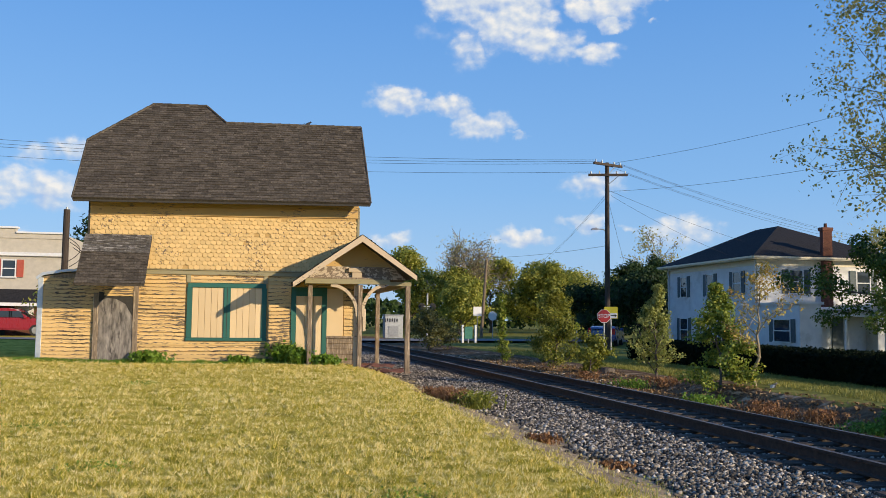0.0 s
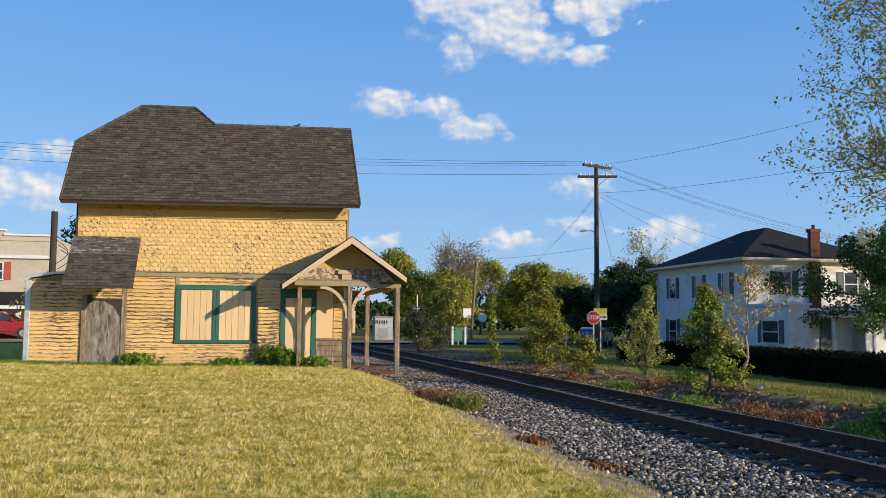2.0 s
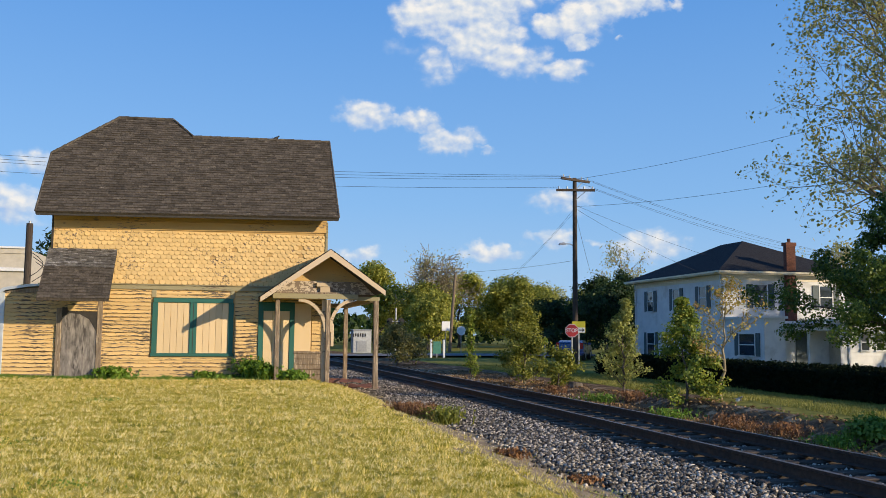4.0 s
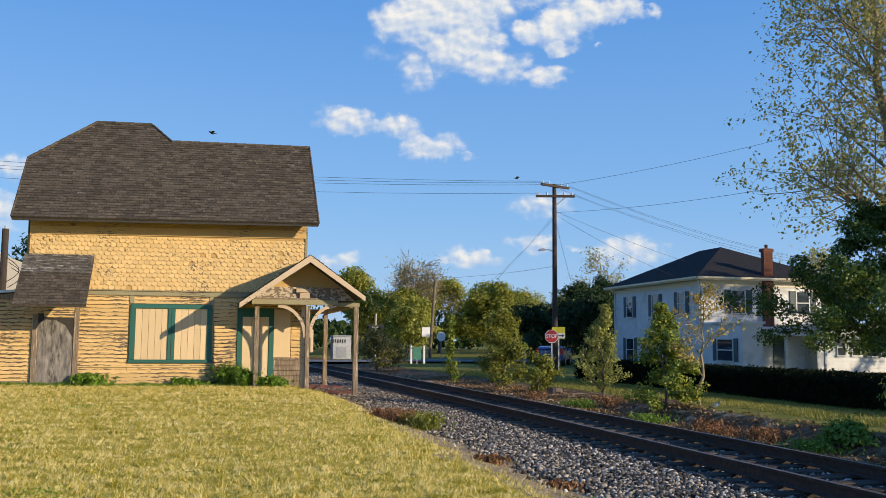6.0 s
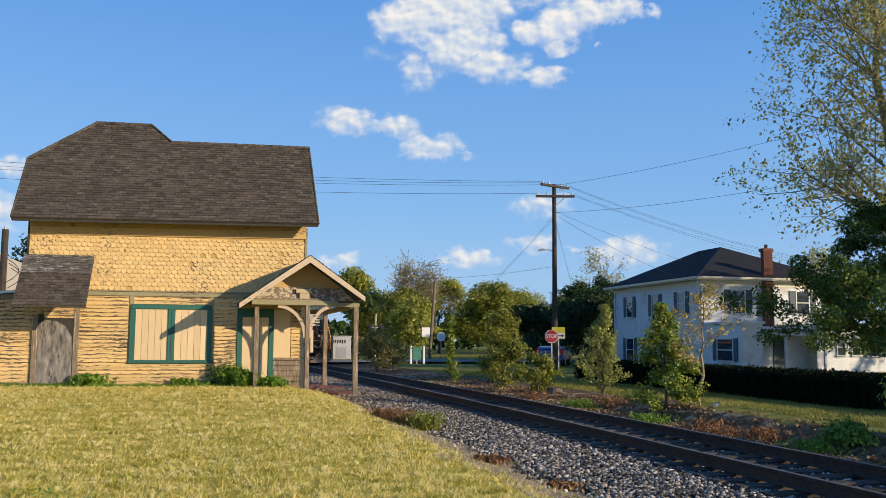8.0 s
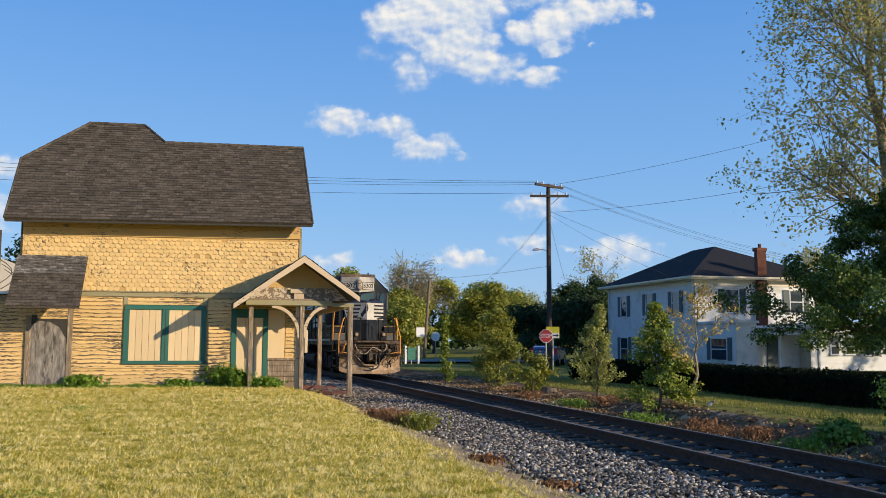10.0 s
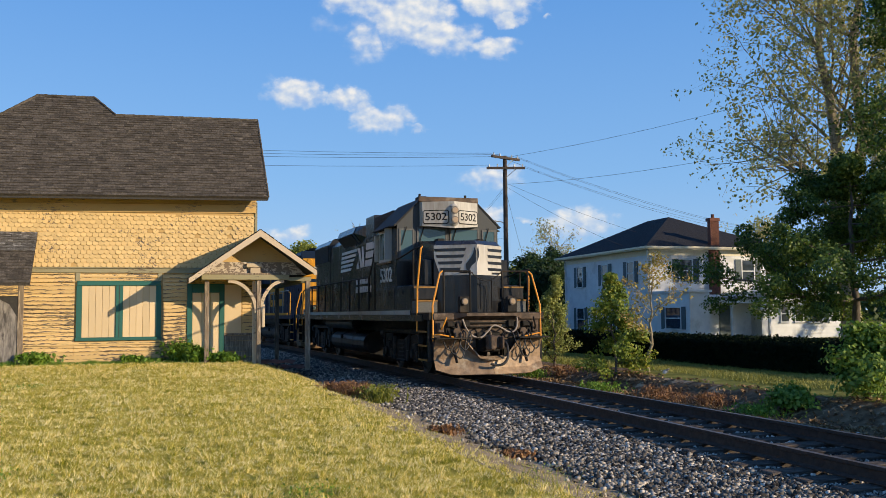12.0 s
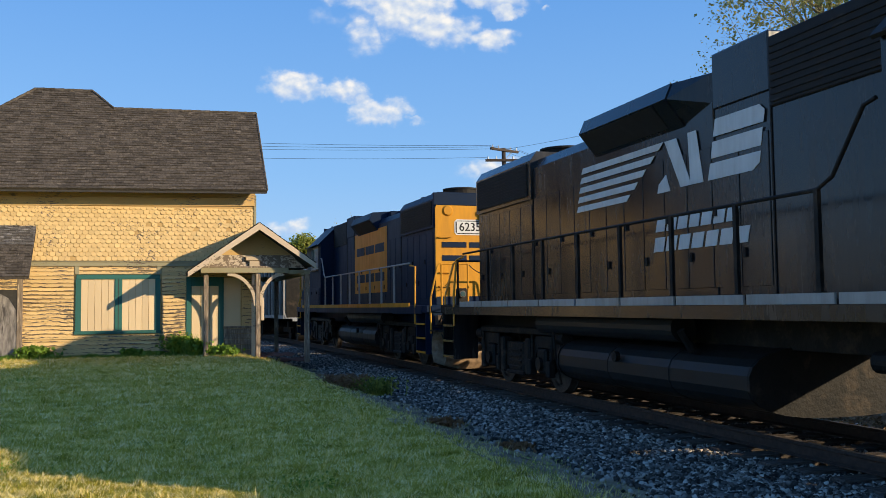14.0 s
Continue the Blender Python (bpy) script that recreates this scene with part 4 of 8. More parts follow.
def build_truck(parent, y0, spin):
    """A two-axle truck: side frames, springs, brake gear, and two wheel sets that turn."""
    for sx in (-1, 1):
        x = sx * 1.08
        bm = bmesh.new()
        top = [(-2.05, 0.78), (-1.75, 1.0), (-0.95, 1.0), (-0.7, 0.86), (0.7, 0.86), (0.95, 1.0), (1.75, 1.0), (2.05, 0.78), (1.95, 0.62), (1.62, 0.60), (1.55, 0.80), (1.0, 0.80), (0.85, 0.55), (0.55, 0.40), (-0.55, 0.40), (-0.85, 0.55), (-1.0, 0.80), (-1.55, 0.80), (-1.62, 0.60), (-1.95, 0.62)]
        prism(bm, [(y0 + a, b) for a, b in top], x - 0.06, x + 0.06, "x")
        frame_part = part("truck_frame", bm, M["under"], parent)
        for a in (-1.28, 1.28):
            bm = boxes((x - 0.13, x + 0.13, y0 + a - 0.17, y0 + a + 0.17, 0.34, 0.78), bevel=0.04)
            rod(bm, (x + sx * 0.10, y0 + a, 0.52), (x + sx * 0.19, y0 + a, 0.52), 0.12, sides=14)
            part("journal_box", bm, M["under"], frame_part)
            for k in (-0.26, 0.26):
                bm = bmesh.new()
                for i in range(6):
                    rod(bm, (x, y0 + a + k * 1.0, 0.60 + i * 0.045), (x, y0 + a + k * 1.0, 0.625 + i * 0.045), 0.075, sides=10)
                part("spring", bm, M["under"], frame_part)
        for a in (-2.0, 2.0):
            bm = bmesh.new()
            rod(bm, (x + sx * 0.02, y0 + a - 0.16, 0.98), (x + sx * 0.02, y0 + a + 0.16, 0.98), 0.11, sides=14)
            box(bm, x - 0.04, x + 0.05, y0 + a - 0.05, y0 + a + 0.05, 0.45, 0.95)
            part("brake_cylinder", bm, M["under"], frame_part)
        for a in (-0.62, 0.62):
            bm = boxes((x + sx * 0.04 - 0.09, x + sx * 0.04 + 0.09, y0 + a - 0.10, y0 + a + 0.10, 0.28, 0.95), bevel=0.03)
            part("pedestal", bm, M["under"], frame_part)
        for a in (-1.75, -0.85, 0.85, 1.75):
            bm = bmesh.new()
            rod(bm, (x + sx * 0.10, y0 + a, 1.02), (x + sx * 0.10, y0 + a * 0.94, 0.34), 0.028)
            box(bm, x + sx * 0.10 - 0.06, x + sx * 0.10 + 0.06, y0 + a * 0.94 - 0.06, y0 + a * 0.94 + 0.10, 0.30, 0.58, 0.015)
            part("brake_rigging", bm, M["under"], frame_part)
        part("sand_pipe", tube(bmesh.new(), [(x + sx * 0.16, y0 - 1.9, 1.3), (x + sx * 0.16, y0 - 1.95, 0.8), (x, y0 - 1.85, 0.2)], 0.02), M["under"], frame_part)
        part("truck_bolster", boxes((x - 0.10, x + sx * 0.0 + 0.10, y0 - 1.9, y0 + 1.9, 1.02, 1.14), bevel=0.02), M["under"], frame_part)
        bm = boxes((x + sx * 0.06 - 0.03, x + sx * 0.06 + 0.03, y0 - 0.36, y0 + 0.36, 0.30, 0.86), bevel=0.03)
        box(bm, x - 0.12, x + 0.12, y0 - 0.42, y0 + 0.42, 0.26, 0.33, 0.015)
        for k in range(4):
            box(bm, x + sx * 0.09 - 0.025, x + sx * 0.09 + 0.025, y0 - 0.30, y0 + 0.30, 0.36 + k * 0.11, 0.42 + k * 0.11, 0.01)
        part("leaf_spring", bm, M["under"], frame_part)
    for a in (-1.28, 1.28):
        ax = part("axle", rod(bmesh.new(), (-0.95, 0, 0), (0.95, 0, 0), 0.08, sides=10), M["wheel"], parent, "axle with two worn steel wheels")
        for sx in (-1, 1):
            ring = [(0.665, 0.06), (0.665, 0.53), (0.695, 0.53), (0.705, 0.508), (0.83, 0.500), (0.83, 0.42), (0.79, 0.40), (0.78, 0.20), (0.84, 0.14), (0.84, 0.06)]
            n = 28
            v = [(sx * a, r * math.cos(6.28318 * k / n), r * math.sin(6.28318 * k / n)) for k in range(n) for a, r in ring]
            m = len(ring)
            link_mesh("wheel", v, [(k * m + i, k * m + i + 1, (k + 1) % n * m + i + 1, (k + 1) % n * m + i) for k in range(n) for i in range(m - 1)], M["wheel"], ax)
        ax.location = (0, y0 + a, 0.508)
        spin.append((ax, y0 + a))


def hood_doors(parent, mat, y0, y1, z0, z1, x, count):
    """A row of engine-room doors on a hood's side, each with its own edge and latch."""
    sx = 1 if x > 0 else -1
    w = (y1 - y0) / count
    for i in range(count):
        a, b = y0 + i * w + 0.012, y0 + (i + 1) * w - 0.012
        d = part("hood_door", boxes((min(x, x + sx * 0.014), max(x, x + sx * 0.014), a, b, z0, z1), bevel=0.005), mat, parent)
        part("latch", boxes((min(x, x + sx * 0.04), max(x, x + sx * 0.04), b - 0.10, b - 0.05, z0 + 0.55 * (i % 2) + 0.35, z0 + 0.55 * (i % 2) + 0.47)), M["under"], d)


def build_locomotive(name, label, body, end_mat, rail_mat, number, lead):
    """A four-axle road switcher. Its front faces -y; rails at z 0."""
    e = thing(name, label, "locomotive", group="the train")
    spin = []
    # frame, deck and the pale strip along the sill
    deck = part("deck", boxes((-1.5, 1.5, -8.45, 10.05, 1.40, 1.58), (-0.7, 0.7, -8.3, 9.9, 1.0, 1.40), bevel=0.01), M["under"] if lead else body, e)
    for sx in (-1, 1):
        x = sx * 1.502
        part("sill", boxes((min(x, x + sx * 0.02), max(x, x + sx * 0.02), -8.0, 9.7, 1.37, 1.53)), body, deck)
        n = 11
        for i in range(n):
            a, b = -6.95 + 15.6 * i / n, -6.95 + 15.6 * (i + 1) / n
            part("reflector_strip", boxes((min(x, x + sx * 0.024), max(x, x + sx * 0.024), a + 0.03, b - 0.03, 1.535, 1.645)), M["pale"] if lead else M["gold"], deck)
    # long hood
    hood = part("long_hood", prism(bmesh.new(), [(-0.92, 1.58), (0.92, 1.58), (0.92, 4.12), (0.80, 4.30), (-0.80, 4.30), (-0.92, 4.12)], -3.3, 9.0), body, e)
    for sx in (-1, 1):
        hood_doors(hood, body, -1.0, 5.9, 1.75, 3.55, sx * 0.92, 12)
        hood_doors(hood, body, 6.0, 8.85, 1.75, 3.45, sx * 0.92, 5)
    for y in (-1.05, 0.08, 5.95):
        for sx in (-1, 1):
            part("seam", boxes((min(sx * 0.92, sx * 0.932), max(sx * 0.92, sx * 0.932), y - 0.012, y + 0.012, 1.6, 4.1)), M["under"], hood)
    # radiator at the rear, with grilles and roof fans
    rad = part("radiator", prism(bmesh.new(), [(-0.97, 3.55), (0.97, 3.55), (0.97, 4.28), (0.84, 4.46), (-0.84, 4.46), (-0.97, 4.28)], 5.95, 9.02), body, e)
    for sx in (-1, 1):
        x = sx * 0.972
        part("grille", boxes((min(x, x + sx * 0.02), max(x, x + sx * 0.02), 6.1, 8.9, 3.62, 4.24)), M["grille"], rad)
        for i in range(10):
            z = 3.65 + i * 0.06
            part("louvre", boxes((min(x, x + sx * 0.035), max(x, x + sx * 0.035), 6.12, 8.88, z, z + 0.012)), M["under"], rad)
    for y in (6.5, 7.5, 8.45):
        bm = bmesh.new()
        rod(bm, (0, y, 4.44), (0, y, 4.58), 0.46, sides=24)
        rod(bm, (0, y, 4.58), (0, y, 4.62), 0.49, sides=24)
        part("roof_fan", bm, M["under"], rad, "round roof fan")
    # humps on the roof: flared brake blister, tall box, air intake
    for sx in (-1, 1):
        bl = part("blister", prism(bmesh.new(), [(sx * 0.5, 4.05), (sx * 0.92, 3.92), (sx * 1.22, 4.28), (sx * 1.12, 4.50), (sx * 0.5, 4.55)] if sx > 0 else [(sx * 0.5, 4.55), (sx * 1.12, 4.50), (sx * 1.22, 4.28), (sx * 0.92, 3.92), (sx * 0.5, 4.05)], 0.75, 3.35), body, e, "flared roof blister with a dark grille")
        part("grille", slab_box((sx * 0.945, 3.97), (sx * 1.20, 4.26), 1.1, 3.3, sx * 0.018), M["grille"], bl)
        part("shoulder", wedge([(sx * 0.90, 0.09, 4.1), (sx * 0.90, 0.09, 4.5), (sx * 0.92, 0.75, 3.95), (sx * 1.20, 0.75, 4.28), (sx * 1.10, 0.75, 4.50), (sx * 0.5, 0.75, 4.5), (sx * 0.5, 0.09, 4.5)]), body, bl)
    part("roof_hump", boxes((-0.6, 0.6, 0.08, 3.6, 4.28, 4.54), (-0.55, 0.55, 3.6, 5.95, 4.28, 4.38), bevel=0.03), body, e)
    part("filter_box", boxes((-0.94, 0.94, -1.05, 0.08, 4.0, 4.72), bevel=0.02), body, e)
    it = part("air_intake", boxes((-0.95, 0.95, -3.28, -1.05, 3.80, 4.62), bevel=0.015), M["grille"], e, "black air intake grilles")
    for sx in (-1, 1):
        for i in range(9):
            x = sx * 0.95
            part("louvre", boxes((min(x, x + sx * 0.015), max(x, x + sx * 0.015), -3.2, -1.1, 3.85 + i * 0.08, 3.875 + i * 0.08)), M["under"], it)
    bm = bmesh.new()
    for k, (dy, r) in enumerate(((0, 0.075), (0.12, 0.06), (-0.12, 0.065))):
        rod(bm, (0.0, 4.1 + dy, 4.50 + 0.06 * k), (0.0, 3.75 + dy, 4.52 + 0.06 * k), 0.03, r, sides=10)
    rod(bm, (0, 4.15, 4.36), (0, 4.15, 4.62), 0.03)
    part("horn", bm, M["under"], e)
    bm = bmesh.new()
    rod(bm, (-0.5, 4.25, 4.38), (-0.5, 4.25, 4.60), 0.13, sides=16)
    part("exhaust_stack", bm, M["under"], e)
    for y in (-2.6, -0.5, 1.6, 4.9):
        part("lifting_eye", boxes((-0.06, 0.06, y - 0.08, y + 0.08, 4.3, 4.66 if y < 0.1 else 4.60)), M["under"], e)
    build_cab(e, body, number, lead)
    build_nose(e, body, end_mat, number, lead)
    build_front_end(e, body, rail_mat, lead, -1)
    build_front_end(e, body, rail_mat, lead, 1)
    build_rails(e, rail_mat, lead)
    # tanks below the deck
    for sx in (-1, 1):
        bm = bmesh.new()
        rod(bm, (sx * 1.12, 0.6, 1.24), (sx * 1.12, 5.05, 1.24), 0.19, sides=18)
        part("air_reservoir", bm, M["tank"], e)
        part("bracket", boxes((sx * 1.12 - 0.03, sx * 1.12 + 0.03, 2.9, 2.98, 1.2, 1.45), (sx * 1.12 - 0.03, sx * 1.12 + 0.03, 4.5, 4.58, 1.2, 1.45)), M["under"], e)
    outline = [(1.27 * math.copysign(abs(math.cos(a)) ** 0.75, math.cos(a)), 0.64 + 0.42 * math.copysign(abs(math.sin(a)) ** 0.75, math.sin(a))) for a in (2 * math.pi * (k + 0.5) / 28 for k in range(28))]
    tank = part("fuel_tank", prism(bmesh.new(), outline, -0.95, 4.2), M["tank"], e, "large black fuel tank")
    for y in (-0.98, 4.18):
        part("tank_end", prism(bmesh.new(), [(a * 1.015, (b - 0.63) * 1.02 + 0.63) for a, b in outline], y, y + 0.05), M["under"], tank)
    for y in (0.75, 2.45):
        part("strap", prism(bmesh.new(), [(a * 1.008, (b - 0.63) * 1.012 + 0.63) for a, b in outline], y, y + 0.07), M["tank"], tank)
    for sx in (-1, 1):
        bm = bmesh.new()
        rod(bm, (sx * 1.28, 2.1, 0.80), (sx * 1.35, 2.1, 0.80), 0.075, sides=16)
        part("gauge", bm, M["under"], tank)
        bm = bmesh.new()
        rod(bm, (sx * 1.15, 0.35, 0.95), (sx * 1.32, 0.35, 1.22), 0.06)
        part("filler_pipe", bm, M["under"], tank)
    build_truck(e, -4.9, spin)
    build_truck(e, 6.35, spin)
    return e, spin


def slab_box(a, b, y0, y1, thick):
    """A sloping plate between two (x, z) edges, drawn along y."""
    bm = bmesh.new()
    prism(bm, [(a[0], a[1]), (b[0], b[1]), (b[0] + thick, b[1] - 0.01), (a[0] + thick, a[1] - 0.01)], y0, y1)
    return bm


def wedge(points):
    """A convex solid round some points."""
    bm = bmesh.new()
    vs = [bm.verts.new(p) for p in points]
    r = bmesh.ops.convex_hull(bm, input=vs)
    bmesh.ops.delete(bm, geom=[v for v in bm.verts if not v.link_faces], context="VERTS")
    return bm


def build_cab(e, body, number, lead):
    y0, y1 = -5.55, -3.3
    cab = part("cab", prism(bmesh.new(), [(-1.46, 1.58), (1.46, 1.58), (1.46, 3.98), (0.80, 4.62), (-0.80, 4.62), (-1.46, 3.98)], y0, y1), body, e, "driver's cab")
    part("front_plate", prism(bmesh.new(), [(-1.46, 2.95), (1.46, 2.95), (1.46, 3.98), (0.80, 4.62), (-0.80, 4.62), (-1.46, 3.98)], y0 - 0.012, y0 - 0.001), M["cab_grey"] if lead else body, cab)
    # roof panels with a drip edge
    for sx in (-1, 1):
        q = [(sx * 1.56, 3.94), (sx * 0.80, 4.68), (sx * 0.80, 4.63), (sx * 1.52, 3.91)]
        part("roof_panel", prism(bmesh.new(), q, y0 - 0.03, y1 + 0.03), M["black_dull"] if lead else body, cab)
        part("sun_visor", prism(bmesh.new(), [(sx * 1.47, 4.0), (sx * 1.72, 3.90), (sx * 1.72, 3.88), (sx * 1.47, 3.97)], -5.1, -3.6), M["black_dull"] if lead else body, cab)
        x = sx * 1.462
        win = part("side_window", boxes(*[(min(x, x + sx * 0.03), max(x, x + sx * 0.03), *r) for r in ((-5.0, -3.72, 3.02, 3.09), (-5.0, -3.72, 3.83, 3.90), (-5.0, -4.94, 3.09, 3.83), (-3.78, -3.72, 3.09, 3.83), (-4.36, -4.30, 3.09, 3.83))]), M["silver"], cab, "sliding window in a metal frame")
        for a, b in ((-4.94, -4.36), (-4.30, -3.78)):
            part("pane", boxes((min(x, x + sx * 0.012), max(x, x + sx * 0.012), a, b, 3.09, 3.83)), M["engine_glass"], win)
        part("arm_rest", boxes((min(x, x + sx * 0.10), max(x, x + sx * 0.10), -4.95, -3.72, 2.96, 3.01), bevel=0.01), M["plow"], win)
        part("wind_deflector", boxes((sx * 1.47 - 0.01, sx * 1.47 + 0.01, -5.03, -5.0, 3.05, 3.92), (min(sx * 1.47, sx * 1.66), max(sx * 1.47, sx * 1.66), -5.02, -5.0, 3.05, 3.92)), M["pale"], win)
        part("mirror", boxes((min(sx * 1.48, sx * 1.60), max(sx * 1.48, sx * 1.60), -3.66, -3.63, 3.05, 3.80), bevel=0.004), M["silver"], win)
        if lead:
            writing(number, 0.56, M["letter"], cab, plane_at((sx * 1.468, -4.42, 2.62), (0, sx, 0), (0, 0, 1)), "white road number", 1.15)
            slab(bar(0.34, 0.09, 0, 0), plane_at((sx * 1.466, -5.25, 2.24), (0, sx, 0), (0, 0, 1)), M["letter"], "mark", cab)
        # corner window and the windscreens
        for a, b, z0, z1 in ((1.40, 0.98, 2.98, 3.86), (0.90, 0.04, 3.36, 3.90)):
            xa, xb = sorted((sx * a, sx * b))
            wf = part("windscreen", boxes((xa, xb, y0 - 0.035, y0 - 0.012, z0, z0 + 0.045), (xa, xb, y0 - 0.035, y0 - 0.012, z1 - 0.045, z1), (xa, xa + 0.045, y0 - 0.035, y0 - 0.012, z0 + 0.045, z1 - 0.045), (xb - 0.045, xb, y0 - 0.035, y0 - 0.012, z0 + 0.045, z1 - 0.045)), M["rubber"], cab)
            part("pane", boxes((xa + 0.045, xb - 0.045, y0 - 0.022, y0 - 0.012, z0 + 0.045, z1 - 0.045)), M["engine_glass"], wf)
            bm = bmesh.new()
            rod(bm, (xa + 0.2, y0 - 0.05, z1 + 0.05), (xa + 0.06, y0 - 0.05, z1 - 0.45), 0.012)
            part("wiper", bm, M["under"], wf)
    part("roof_edge", boxes((-0.86, 0.86, y0 - 0.10, y0 + 0.02, 4.60, 4.74), (-0.80, 0.80, y0 + 0.02, y1, 4.62, 4.70), bevel=0.012), M["rusty"] if lead else body, cab, "dented roof edge")
    bm = boxes((-0.30, 0.30, -4.3, -3.7, 4.70, 4.82), (-0.75, -0.5, -5.3, -4.9, 4.7, 4.80), bevel=0.03)
    for x, y in ((-0.78, -5.45), (0.55, -5.45)):
        rod(bm, (x, y, 4.72), (x, y, 4.83), 0.035)
    part("roof_fittings", bm, M["under"], cab)
    # number boards in a shallow V with the two headlights between
    hb = part("headlight_box", wedge([(s * a, y, z) for s in (-1, 1) for a, y, z in ((0.82, y0, 3.93), (0.82, y0, 4.60), (0.80, -5.75, 3.93), (0.80, -5.75, 4.58), (0.0, -6.10, 3.85), (0.0, -6.10, 4.58))]), M["nose_white"] if lead else body, cab)
    for sx in (-1, 1):
        way = Vector((0.80, -0.35, 0)) if sx < 0 else Vector((0.80, 0.35, 0))
        c = (sx * 0.46, -5.75 - 0.35 * (0.80 - 0.46) / 0.80 - 0.004, 4.16)
        m = plane_at(c, way, (0, 0, 1))
        slab([(-0.36, -0.15), (-0.31, -0.19), (0.31, -0.19), (0.36, -0.15), (0.36, 0.15), (0.31, 0.19), (-0.31, 0.19), (-0.36, 0.15)], m, M["under"], "number_board", hb, 0.008)
        slab([(-0.335, -0.14), (-0.295, -0.165), (0.295, -0.165), (0.335, -0.14), (0.335, 0.14), (0.295, 0.165), (-0.295, 0.165), (-0.335, 0.14)], m, M["nose_white"], "number_board", hb, 0.014)
        writing(number, 0.28, M["under"], hb, m @ pose(0, 0, 0.014), "black number", 1.06)
    bm = bmesh.new()
    rod(bm, (0, -6.02, 3.99), (0, -6.02, 4.43), 0.135, sides=20)
    for z, w in ((3.95, 0.06), (4.47, 0.06)):
        rod(bm, (0, -6.02, z - w / 2), (0, -6.02, z + w / 2), 0.09 if z < 4.2 else 0.135, 0.135 if z < 4.2 else 0.09, sides=20)
    part("lamp_fairing", bm, M["nose_white"] if lead else body, hb)
    for z in (4.07, 4.33):
        lamp(hb, (0, -6.15, z), (0, -1, 0), 0.080)


